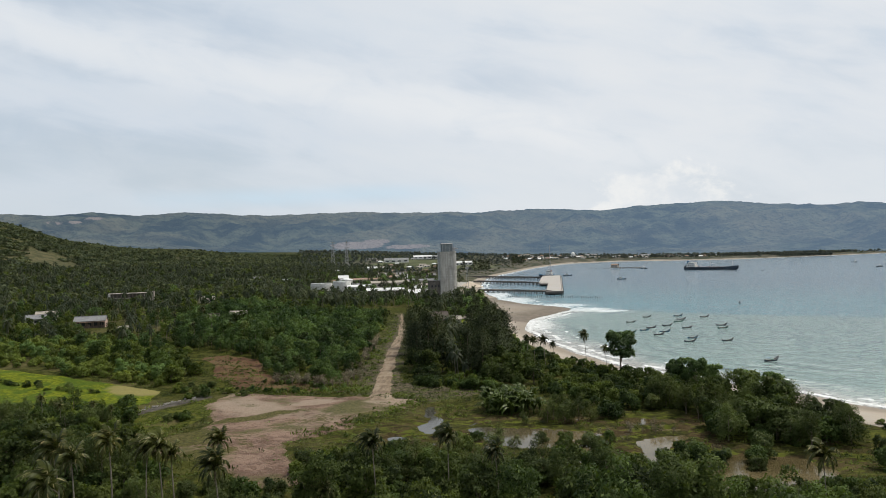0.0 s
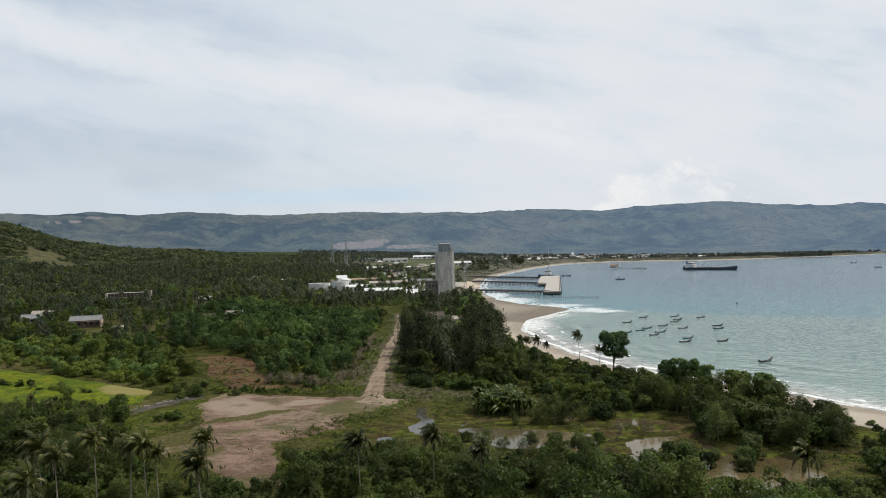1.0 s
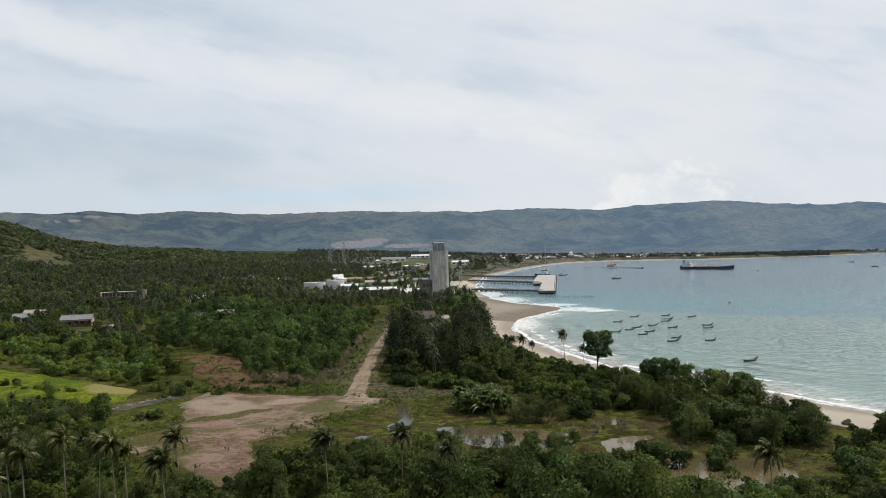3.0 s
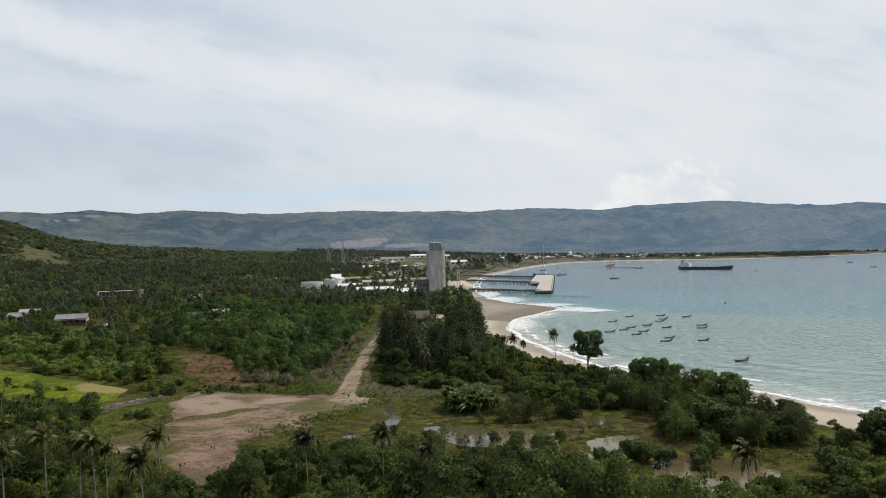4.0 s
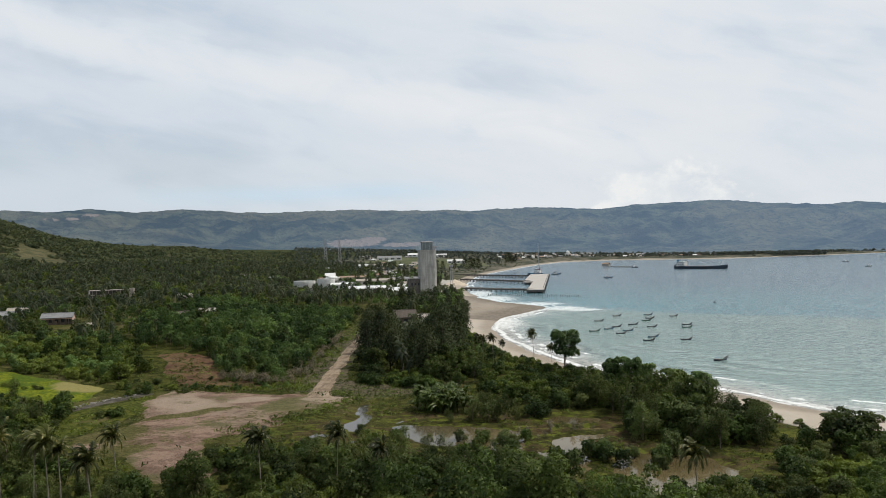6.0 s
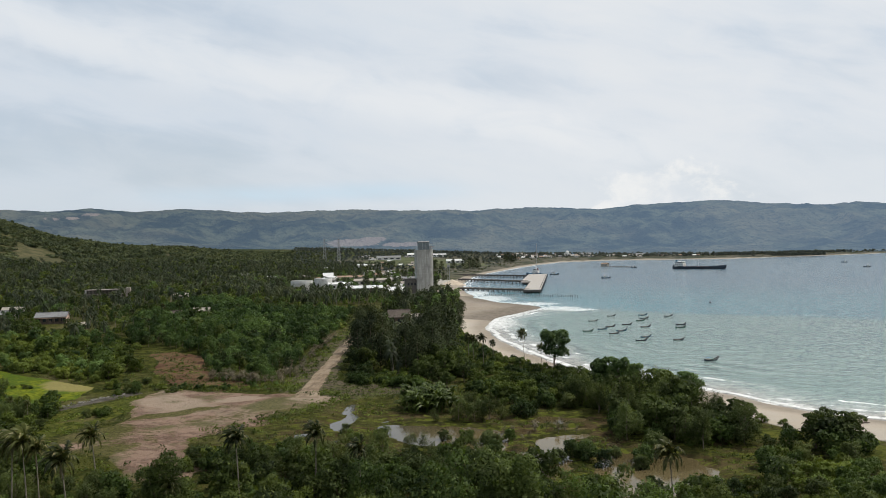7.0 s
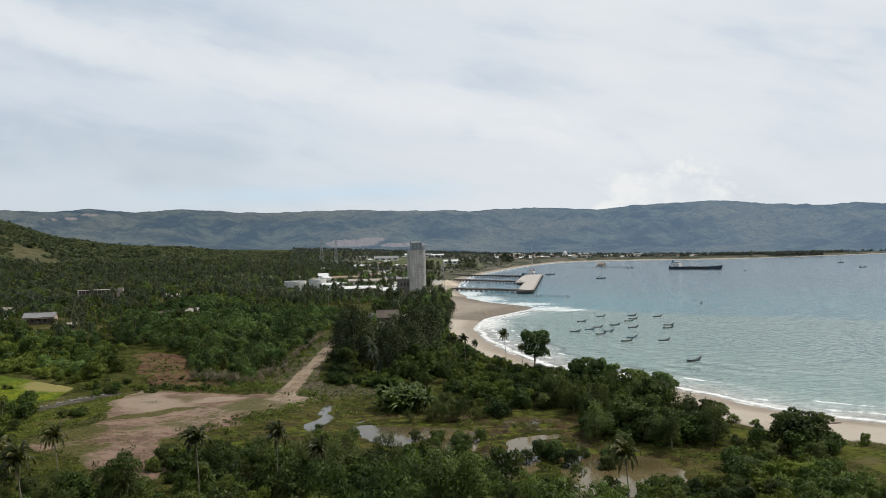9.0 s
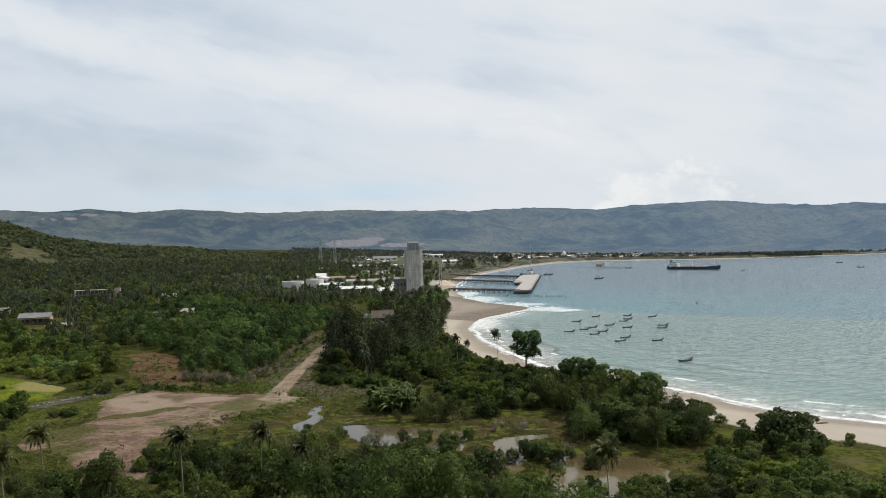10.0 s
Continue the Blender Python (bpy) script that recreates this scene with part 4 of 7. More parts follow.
def frond(rng, a, lift, length, pairs, sag=0.5, wind=0.3, reach=0.25):
    """A feather leaf that starts at the slope lift, sags, and is drawn towards -x by the wind."""
    n = pairs + 2
    d = np.array([np.cos(a), np.sin(a), lift])
    d /= np.linalg.norm(d)
    q, axis, ways = np.zeros(3), [], []
    for i in range(n):
        axis.append(q)
        ways.append(d)
        q = q + d * length / n
        d = d + np.array([-wind, 0.08 * wind, -sag]) * (2.6 / n) * (0.3 + 1.2 * i / n)
        d /= np.linalg.norm(d)
    axis = np.array(axis)
    v, f = [], []
    for i in range(1, pairs + 1):
        t = ways[i]
        cross = np.cross(t, (0.0, 0.0, 1.0))
        cross = cross / (np.linalg.norm(cross) + 0.15)
        ln = length * reach * math.sin(math.pi * min(0.95, 0.16 + 0.78 * i / n)) ** 0.6
        for sg in (-1, 1):
            tipd = cross * sg * 0.75 + t * 0.75 + np.array([-0.3 * wind, 0, -0.35 - 0.5 * rng.rand()])
            tip = axis[i] + tipd / np.linalg.norm(tipd) * ln * rng.uniform(0.7, 1.15)
            w = t * length * 0.044
            m = len(v)
            v += [axis[i] - w, axis[i] + w, tip]
            f.append((m, m + 1, m + 2))
    cross = np.cross(ways[1], (0.0, 0.0, 1.0))
    cross = cross / (np.linalg.norm(cross) + 0.1)
    for i in range(0, n - 2, 2):
        m = len(v)
        w = cross * 0.05 * (1 - 0.7 * i / n)
        v += [axis[i] - w, axis[i] + w, axis[i + 2]]
        f.append((m, m + 1, m + 2))
    return np.array(v), np.array(f)


def palm(pairs, leaves, h=12.0):
    def build(rng):
        bend = np.array([rng.uniform(-1.6, 0.2), rng.uniform(-0.8, 0.8)])
        path = [(bend[0] * t ** 1.8, bend[1] * t ** 1.5, h * t - 0.4 * (1 - t)) for t in np.linspace(0, 1, 7)]
        top = np.array(path[-1])
        parts, dead = [], []
        for i in range(leaves):
            a = i * 2.4 + rng.uniform(-0.3, 0.3)
            age = i / leaves
            lift = np.interp(age, [0, 0.35, 0.65, 1], [4.5, 2.2, 1.0, 0.2]) * rng.uniform(0.8, 1.2)
            sag = np.interp(age, [0, 0.35, 0.6, 1], [0.5, 1.1, 1.9, 2.8])
            v, f = frond(rng, a, lift, rng.uniform(3.0, 4.0) * (1.0 if age > 0.1 else 0.8), pairs, sag, np.interp(age, [0, 0.4, 1], [0.75, 0.5, 0.15]))
            parts.append((v + top, f))
        for i in range(5):
            v, f = frond(rng, rng.uniform(0, 6.28), -0.1, rng.uniform(2.2, 3.0), max(6, pairs // 2), 3.0, 0.1, 0.12)
            dead.append((v + top - np.array([0, 0, 0.2]), f))
        return [("trunk", tube(path, np.interp(np.linspace(0, 1, 7), [0, 0.1, 1], [0.20, 0.115, 0.08]), 6), "bark_palm"),
                ("crown", merge(parts), "leaf_palm"), ("dead_skirt", merge(dead), "leaf_dry")]
    return build


def far_palm(rng):
    """A palm for the plantations: bent trunk and a head of arching folded leaves."""
    h, parts = 9.5, []
    bend = rng.uniform(-0.9, 0.9, 2)
    top = np.array([bend[0], bend[1], h])
    for i in range(13):
        a = i * 2.4 + rng.uniform(-0.3, 0.3)
        lift = np.interp(i / 12, [0, 0.4, 1], [1.7, 0.8, -0.3]) + rng.uniform(-0.2, 0.2)
        s = np.array([0.0, 0.4, 0.75, 1.0])
        side, cr = np.array([np.cos(a), np.sin(a), 0]), np.array([-np.sin(a), np.cos(a), 0])
        ax = top + (3.9 * s * 0.85)[:, None] * side + (3.9 * (lift * s - 1.35 * s ** 2.2))[:, None] * np.array([0, 0, 1.0])
        w = np.array([0.12, 0.62, 0.55, 0.06])[:, None]
        v = np.concatenate([ax - cr * w - (0, 0, 0.28), ax, ax + cr * w - (0, 0, 0.28)])
        parts.append((v, np.array([(j + o, j + 1 + o, j + 5 + o, j + 4 + o) for o in (0, 4) for j in range(3)])))
    return [("trunk", tube([(0, 0, -0.4), top * 0.5 + (0.1, 0, 0), top], [0.2, 0.15, 0.13], 3), "bark_palm"), ("crown", merge(parts), "leaf_palm_far")]


def tuft(rng):
    """A low weed: a few upright blades and leaves."""
    p = np.column_stack([rng.normal(size=(13, 2)) * 0.45, rng.uniform(0.1, 0.55, 13)])
    d = np.column_stack([p[:, :2], np.full(13, 0.5)])
    return [("leaves", sprays(p, d, 0.34, rng, 0.35, 0.2, 0.9), "leaf_bright")]


def grass_tuft(rng):
    """A few blades."""
    p = np.column_stack([rng.normal(size=(6, 2)) * 0.35, rng.uniform(0.05, 0.2, 6)])
    return [("leaves", sprays(p, np.column_stack([p[:, :2] * 0.5, np.full(6, 0.6)]), 0.26, rng, 0.3, 0.2, 0.7, -0.4), "leaf_grass")]


def dry_tuft(rng):
    p = np.column_stack([rng.normal(size=(11, 2)) * 0.5, rng.uniform(0.08, 0.4, 11)])
    return [("leaves", sprays(p, p * 0.5, 0.33, rng, 0.28, 0.2, 0.9), "leaf_grey")]


def banana(rng):
    """A crowded clump: many upright stems with narrow torn leaves."""
    out = []
    for c in range(11):
        parts = []
        o = np.array([rng.uniform(-2.6, 2.6), rng.uniform(-2.2, 2.2), 0])
        hh = rng.uniform(0.5, 1.3)
        out.append(("stem", tube([o + (0, 0, -0.3), o + (0, 0, hh * 0.6), o + (0, 0, hh)], [0.13, 0.11, 0.07], 5), "leaf_mangrove"))
        for i in range(11):
            a, lift, ln = rng.uniform(0, 6.28), rng.uniform(0.6, 3.2), rng.uniform(1.9, 3.4)
            s = np.linspace(0, 1, 6)
            side, cr = np.array([np.cos(a), np.sin(a), 0]), np.array([-np.sin(a), np.cos(a), 0])
            d = np.array([np.cos(a), np.sin(a), lift])
            d /= np.linalg.norm(d)
            ax = o + (0, 0, hh * rng.uniform(0.6, 1)) + (ln * s)[:, None] * d - (ln * 0.55 * s ** 3)[:, None] * np.array([-0.3 * side[0], -0.3 * side[1], 1.0])
            w = 0.24 * np.array([0.15, 0.8, 1, 0.95, 0.7, 0.08]) * rng.uniform(0.8, 1.2, 6)
            v, f = [], []
            for j in range(6):
                v += [ax[j] - cr * w[j] - (0, 0, w[j] * 0.5), ax[j], ax[j] + cr * w[j] - (0, 0, w[j] * 0.5)]
            for j in range(5):
                for q in (0, 1):
                    f.append((3 * j + q, 3 * j + q + 1, 3 * j + q + 4, 3 * j + q + 3))
            parts.append((np.array(v), np.array(f)))
        out.append(("leaf_crown", merge(parts), "leaf_banana"))
    return out


def feathery(count, size):
    """A loose tree of upright plumes with gaps between them."""
    def build(rng):
        lobes = []
        for i in range(13):
            a, d = rng.uniform(0, 6.28), 2.3 * math.sqrt(rng.rand())
            z = rng.uniform(1.6, 6.4) * (1 - 0.09 * d)
            r = rng.uniform(0.55, 1.15)
            lobes.append(((math.cos(a) * d, math.sin(a) * d, z), (r, r, r * rng.uniform(1.2, 2.0))))
        lobes[0] = ((0, 0, 2.8), (1.6, 1.6, 2.4))
        p, d = crown_points(lobes, count, rng, 0.35, True)
        p[:, 2] = np.maximum(p[:, 2], rng.uniform(0.1, 0.8, len(p)))
        return [("trunk", limbs(rng, 6.5, lobes, 0.12), "bark"), ("crown", sprays(p, d, size, rng, 0.34, 0.5, 0.9), "leaf_grey")]
    return build


def bare_tree(rng):
    lobes = lobes_dome(rng, 3.6, 4.2, 12, 0.6)
    p, d = crown_points(lobes, 420, rng, 0.3)
    twigs = sprays(p, d, 0.32, rng, 0.12, 0.8, 0.5)
    return [("trunk", limbs(rng, 4.0, lobes, 0.10), "bark"), ("twig_crown", twigs, "leaf_dry")]


kit("broadleaf_tree", broadleaf(1800, 0.32), 5)
kit("shore_tree", shoretree(3600, 0.33), 3)
kit("great_tree", great(13000, 0.23), 2)
kit("mangrove_bush", shrub(1050, 0.29, "leaf_mangrove", 5.6, 4.6), 5)
kit("green_bush", shrub(880, 0.27, "leaf_bright", 4.8, 3.2), 5)
kit("grey_bush", shrub(1900, 0.20, "leaf_grey", 5.2, 4.6, False, 0.9), 3)
kit("casuarina_tree", casuarina(3600, 0.27), 4)
kit("coconut_palm", palm(26, 26), 5)
kit("banana_clump", banana, 2)
kit("bare_bush", bare_tree, 3)
kit("feathery_tree", feathery(2500, 0.20), 4)
# lighter kinds for woods farther off
kit("mid_mangrove", shrub(340, 0.44, "leaf_thicket", 5.6, 4.8, True), 5)
kit("mid_bright", shrub(270, 0.42, "leaf_bright", 5.2, 3.6, True), 5)
kit("mid_casuarina", casuarina(924, 0.46), 4)
kit("mid_palm", far_palm, 5)
kit("fine_mangrove", shrub(760, 0.29, "leaf_thicket", 5.6, 4.8, True), 5)
kit("fine_bright", shrub(440, 0.32, "leaf_bright", 5.2, 3.6, True), 5)
kit("far_mangrove", shrub(170, 0.60, "leaf_thicket", 5.6, 4.8, True), 5)
kit("far_bright", shrub(130, 0.62, "leaf_bright", 5.2, 3.6, True), 5)
for detail, n, size in (("fine", 1250, 0.33), ("mid", 620, 0.48), ("far", 300, 0.70)):
    kit(detail + "_thicket", domed(n, size, "leaf_thicket"), 5)
    kit(detail + "_village", domed(int(n * 0.8), size, "leaf_bright", 8.0, 7.5, 0.4), 5)
    kit(detail + "_dark", domed(int(n * 0.9), size, "leaf_broad", 7.5, 9.5, 0.8), 4)
kit("front_village", domed(2600, 0.21, "leaf_bright", 8.0, 7.5, 0.4), 4)
kit("front_thicket", domed(3000, 0.21, "leaf_mangrove"), 4)
kit("front_dark", domed(2600, 0.22, "leaf_broad", 7.5, 9.5, 0.8), 3)
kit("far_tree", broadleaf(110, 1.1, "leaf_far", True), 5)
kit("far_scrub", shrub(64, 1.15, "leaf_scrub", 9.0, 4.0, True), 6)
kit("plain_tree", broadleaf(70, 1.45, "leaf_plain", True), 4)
kit("weed", tuft, 5)
kit("grass", grass_tuft, 5)
kit("dry_weed", dry_tuft, 4)

CATEGORY = {"great_tree": ("tall broad-leaved tree with a dense dark crown among the palms", "tree"), "broadleaf_tree": ("broad-leaved tree with a dense dark green crown", "tree"), "shore_tree": ("tall beach tree with a round green crown and bare lower trunk", "tree"),
            "mangrove_bush": ("dense rounded green mangrove bush on wet ground", "bush"), "green_bush": ("low bright green leafy shrub on sandy ground", "bush"),
            "grey_bush": ("feathery grey-green shrub beside the swamp", "bush"), "casuarina_tree": ("tall dark feathery casuarina tree beside the dirt road", "tree"),
            "coconut_palm": ("coconut palm with wind-blown drooping fronds", "palm tree"), "banana_clump": ("clump of banana plants with torn arching leaves", "banana plant"),
            "feathery_tree": ("loose feathery grey-green tree by the swamp", "tree"), "bare_bush": ("leafless grey-brown dead shrub on bare ground", "bush")}
MADE = {}


def plant(kind, x, y, scale=1.0, turn=None, tall=1.0, variant=None, z=None, label=""):
    """Stands one plant, with its parts, on the ground."""
    i = RNG.randint(len(KIT[kind])) if variant is None else variant % len(KIT[kind])
    m = Matrix.Translation((x, y, float(height(x, y)) if z is None else z)) @ Matrix.Rotation(RNG.uniform(0, 6.28) if turn is None else turn, 4, "Z")
    sc = Matrix.Diagonal((scale, scale, scale * tall, 1))
    if (kind, i) not in MADE:
        MADE[kind, i] = [(part, mesh_of(part, shape[0], shape[1], mat, None, False, shape[2] if len(shape) > 2 else None)) for part, shape, mat in KIT[kind][i]]
    ob = new(kind)
    ob.empty_display_size = 0.5
    ob.matrix_world = m @ sc
    for part, me in MADE[kind, i]:
        c = new(part, me)
        c.parent = ob
    text, cat = CATEGORY[kind]
    return tagged(ob, label or text, cat, cat + "s")


def woods(name, kinds, spots, label, category):
    """Woods too many to count: one mesh a material, from the lighter plants."""
    lots = {}
    for n, (kind, x, y, z, s, tall) in enumerate(spots):
        lots.setdefault((kind, RNG.randint(len(KIT[kind]))), []).append((x, y, z, s, tall))
    by_mat = {}
    for (kind, i), rows in lots.items():
        rows = np.array(rows)
        a = RNG.uniform(0, 6.28, len(rows))
        ca, sa = np.cos(a), np.sin(a)
        for part, shape, mat in KIT[kind][i]:
            v, f = shape[0], shape[1]
            if part == "dead_skirt":
                continue
            w = np.empty((len(rows), len(v), 3))
            w[:, :, 0] = (ca[:, None] * v[:, 0] - sa[:, None] * v[:, 1]) * rows[:, 3:4] + rows[:, 0:1]
            w[:, :, 1] = (sa[:, None] * v[:, 0] + ca[:, None] * v[:, 1]) * rows[:, 3:4] + rows[:, 1:2]
            w[:, :, 2] = v[:, 2] * rows[:, 3:4] * rows[:, 4:5] + rows[:, 2:3]
            ff = f[None] + (np.arange(len(rows)) * len(v))[:, None, None]
            lit = None
            if len(shape) > 2:
                q = shape[2]
                lit = np.empty_like(w)
                lit[:, :, 0], lit[:, :, 1], lit[:, :, 2] = ca[:, None] * q[:, 0] - sa[:, None] * q[:, 1], sa[:, None] * q[:, 0] + ca[:, None] * q[:, 1], q[:, 2]
                lit = lit.reshape(-1, 3)
            by_mat.setdefault(mat, []).append((w.reshape(-1, 3), ff.reshape(-1, f.shape[1]), lit, np.repeat(RNG.uniform(-0.5, 0.5, len(rows)), len(v))))
    root = tagged(new(name), label, category, kind="stuff")
    for mat, parts in by_mat.items():
        v, f = merge([q[:2] for q in parts])
        lit = None if any(q[2] is None for q in parts) else np.concatenate([q[2] for q in parts])
        c = tagged(new("foliage" if mat.startswith("leaf") else "trunks", mesh_of(name, v, f, mat, {"tone": np.concatenate([q[3] for q in parts])}, False, lit)), kind="stuff")
        c.parent = root


def scatter(poly, gap, seed, avoid=(), margin=1.5):
    """Jittered places inside an outline, off the outlines in avoid and off the beach."""
    rng = np.random.RandomState(seed)
    px, py = [p[0] for p in poly], [p[1] for p in poly]
    gx, gy = np.meshgrid(np.arange(min(px), max(px), gap), np.arange(min(py), max(py), gap))
    x = (gx + rng.uniform(-0.48, 0.48, gx.shape) * gap).ravel()
    y = (gy + rng.uniform(-0.48, 0.48, gy.shape) * gap).ravel()
    keep = polydist(x, y, poly) > 0
    for other in avoid:
        keep &= polydist(x, y, other) < -margin
    keep &= inland(x, y) > 15
    return x[keep], y[keep], rng


PLOT = [(-150, 380), (-126, 380), (-127, 410), (-150, 402)]
OPEN = [ROAD_POLY, CLEARING, FIELD, GLADE, TRACK, PLOT]

# ---- woods by district ----
def stand(poly, gap, seed, mix, lo, hi, near_kinds, near_y, avoid=OPEN, margin=1.5, skip=0.0, rim=0.0, low_from=9999.0):
    """Plants inside an outline, lower along its rim: single plants nearer than near_y, and places for the woods beyond."""
    x, y, rng = scatter(poly, gap, seed, avoid, margin)
    edge = polydist(x, y, poly)
    z = height(x, y)
    spots = []
    for i in range(len(x)):
        if rng.rand() < skip or z[i] < 0.46:
            continue
        k = mix[rng.randint(len(mix))]
        s = rng.uniform(lo, hi) * (1.0 if not rim else 0.55 + 0.45 * float(step(0.0, rim, edge[i])))
        s *= 1.0 if y[i] < low_from else 0.72
        if y[i] < 107 and near_kinds[0] != "coconut_palm":
            if rng.rand() < 0.42:
                UNDER.append((("front_village", "front_dark", "front_thicket", "front_dark")[rng.randint(4)], x[i], y[i], z[i], (0.75 + 0.55 * rng.rand()) * (1.0 if -22 < x[i] < 55 else 0.7), rng.uniform(0.9, 1.2)))
        elif y[i] < near_y:
            plant(near_kinds[rng.randint(len(near_kinds))], x[i], y[i], s, None, rng.uniform(0.85, 1.15), None, z[i])
        else:
            if y[i] < 310 and k in GRADED:
                k = k.replace("mid", "fine")
            elif y[i] > 390 and k in GRADED:
                k = k.replace("mid", "far")
            spots.append((k, x[i], y[i], z[i], s, rng.uniform(0.85, 1.15)))
    return spots


GRADED = ("mid_mangrove", "mid_bright", "mid_thicket", "mid_village", "mid_dark")
UNDER = []
MANGROVE = [(-106, 298), (-88, 279), (-66, 241), (-48, 232), (-41, 234), (-42, 262), (-44, 300), (-45, 350), (-51, 440), (-57, 500), (-190, 500), (-165, 380), (-124, 302)]
woods("mangrove_thicket", 0, stand(MANGROVE, 6.4, 11, ["mid_thicket"] * 5 + ["mid_dark"], 0.7, 1.3, ["mangrove_bush"], 0, rim=26.0, low_from=345.0) +
      stand(MANGROVE, 10.0, 61, ["mid_mangrove"] * 2 + ["mid_bright"], 0.8, 1.3, ["mangrove_bush"], 0),
      "dense dark green mangrove thicket beside the dirt road", "thicket")
SIGHTLINE = [(-6, 224), (3, 224), (2, 300), (-3, 385), (-17, 385), (-10, 300)]      # low growth between the two tall stands
DARK = [(-20, 229), (-15, 232), (8, 220), (16, 216), (19, 232), (14, 300), (10, 335), (-16, 335), (-17, 300), (-18, 262)]
GROVE = [(-16, 335), (11, 335), (16, 365), (14, 412), (14, 480), (13, 550), (-40, 550), (-36, 480), (-25, 390)]
woods("casuarina_grove", 0, stand(DARK, 5.6, 12, ["mid_casuarina"] * 3 + ["mid_dark"] * 3 + ["mid_thicket"] * 2, 0.95, 1.45,
      ["mangrove_bush", "broadleaf_tree", "broadleaf_tree"], 248, avoid=OPEN + [SIGHTLINE], rim=9.0) +
      stand(GROVE, 6.4, 22, ["mid_casuarina"] * 2 + ["mid_dark"] * 2 + ["mid_thicket"] * 2 + ["mid_palm"], 0.55, 1.05, ["mangrove_bush"], 0, avoid=OPEN + [SIGHTLINE, [(-30, 388), (-4, 388), (-6, 440), (-34, 440)]]) +
      stand(SIGHTLINE, 4.4, 62, ["mid_bright"] * 3 + ["mid_mangrove"] + ["mid_palm"], 0.5, 1.05, ["green_bush"], 0),
      "dark grove of casuarina and broad-leaved trees", "grove")
woods("beach_casuarinas", 0, [("mid_casuarina", 15 + 3 * math.sin(i * 1.7), 352 + 9.5 * i, float(height(15 + 3 * math.sin(i * 1.7), 352 + 9.5 * i)), 0.62 + 0.2 * math.sin(i * 2.3), 0.9) for i in range(18)],
      "grey-green casuarinas along the edge of the sand", "trees")
SHORE = [(12, 234), (12, 300), (10, 350), (12, 420), (20, 400), (30, 325), (41, 272), (60, 243), (80, 214), (87, 193), (80, 184), (56, 188), (41, 189), (27, 194), (19, 206), (24, 219)]
woods("shore_scrub", 0, stand(SHORE, 4.6, 13, ["mid_bright"] * 3 + ["mid_mangrove"], 0.75, 1.5, ["green_bush", "green_bush", "green_bush", "mangrove_bush"], 270, low_from=216.0, rim=8.0),
      "bright green beach scrub behind the sand", "scrub")
SWAMPSIDE = [(52, 196), (80, 181), (91, 165), (84, 152), (66, 150), (57, 158), (58, 180), (46, 192)]
stand(SWAMPSIDE, 4.4, 14, ["mid_mangrove"], 0.9, 1.4, ["feathery_tree", "grey_bush", "feathery_tree", "feathery_tree", "broadleaf_tree", "mangrove_bush"], 999, avoid=OPEN + [BEACH_GRASS])
APRON = [(-54, 109), (-25, 112), (-25, 144), (-54, 144)]
POOLVIEW = [(35, 116), (66, 113), (72, 126), (52, 124), (47, 137), (36, 137)]
FRONT = [(-84, 84), (-84, 126), (-46, 127), (-6, 128), (30, 127), (40, 124), (48, 120), (56, 119), (56, 84)]
stand(FRONT, 4.8, 15, ["mid_mangrove"], 0.6, 1.12, ["mangrove_bush", "broadleaf_tree", "green_bush", "mangrove_bush", "broadleaf_tree"], 999, avoid=OPEN + [APRON, POOLVIEW])
BACKROW = [(-84, 127), (-60, 130), (-46, 134), (-36, 135), (-22, 139), (-6, 141), (8, 141), (20, 137), (30, 134), (40, 130), (48, 124), (40, 124), (30, 127), (-6, 128), (-46, 127)]
stand(BACKROW, 4.6, 27, ["mid_mangrove"], 0.85, 1.35, ["mangrove_bush", "feathery_tree", "grey_bush", "mangrove_bush"], 999, avoid=OPEN + [APRON, POOLVIEW], skip=0.12)
stand([(-84, 107), (-26, 110), (-30, 124), (-84, 128)], 4.4, 66, ["mid_mangrove"], 0.5, 1.0, ["mangrove_bush", "feathery_tree", "grey_bush"], 999, skip=0.15)
stand(APRON, 5.2, 67, ["mid_mangrove"], 0.3, 0.6, ["mangrove_bush", "green_bush", "grey_bush"], 999, skip=0.6)
MIDLEFT = [(-36, 136), (-31, 149), (-16, 152), (-5, 147), (-6, 142), (-22, 140)]
stand(MIDLEFT, 4.4, 28, ["mid_mangrove"], 0.7, 1.25, ["mangrove_bush", "grey_bush", "green_bush"], 999, avoid=[])
LOWLEFT = [(-104, 126), (-92, 148), (-80, 149), (-66, 140), (-58, 132), (-62, 126)]
stand(LOWLEFT, 4.4, 26, ["mid_mangrove"], 1.1, 1.6, ["mangrove_bush", "broadleaf_tree", "feathery_tree", "mangrove_bush"], 999, avoid=[])
CORNER = [(56, 84), (56, 119), (70, 125), (79, 137), (84, 150), (92, 151), (96, 141), (100, 129), (112, 112), (112, 84)]
stand(CORNER, 4.2, 25, ["mid_mangrove"], 0.65, 1.1, ["green_bush", "grey_bush", "green_bush", "mangrove_bush", "mangrove_bush"], 999, avoid=[])
woods("front_thicket", 0, UNDER, "dense green trees at the foot of the palms", "thicket")
HEDGE = [(-240, 292), (-215, 281), (-150, 254), (-116, 236), (-103, 233), (-102, 250), (-112, 272), (-117, 294), (-150, 318), (-215, 330)]
woods("hedge_scrub", 0, stand(HEDGE, 4.8, 16, ["mid_bright"] * 5 + ["mid_mangrove"], 0.7, 1.35, ["green_bush"], 240), "overgrown bright green hedge scrub by the field", "scrub")
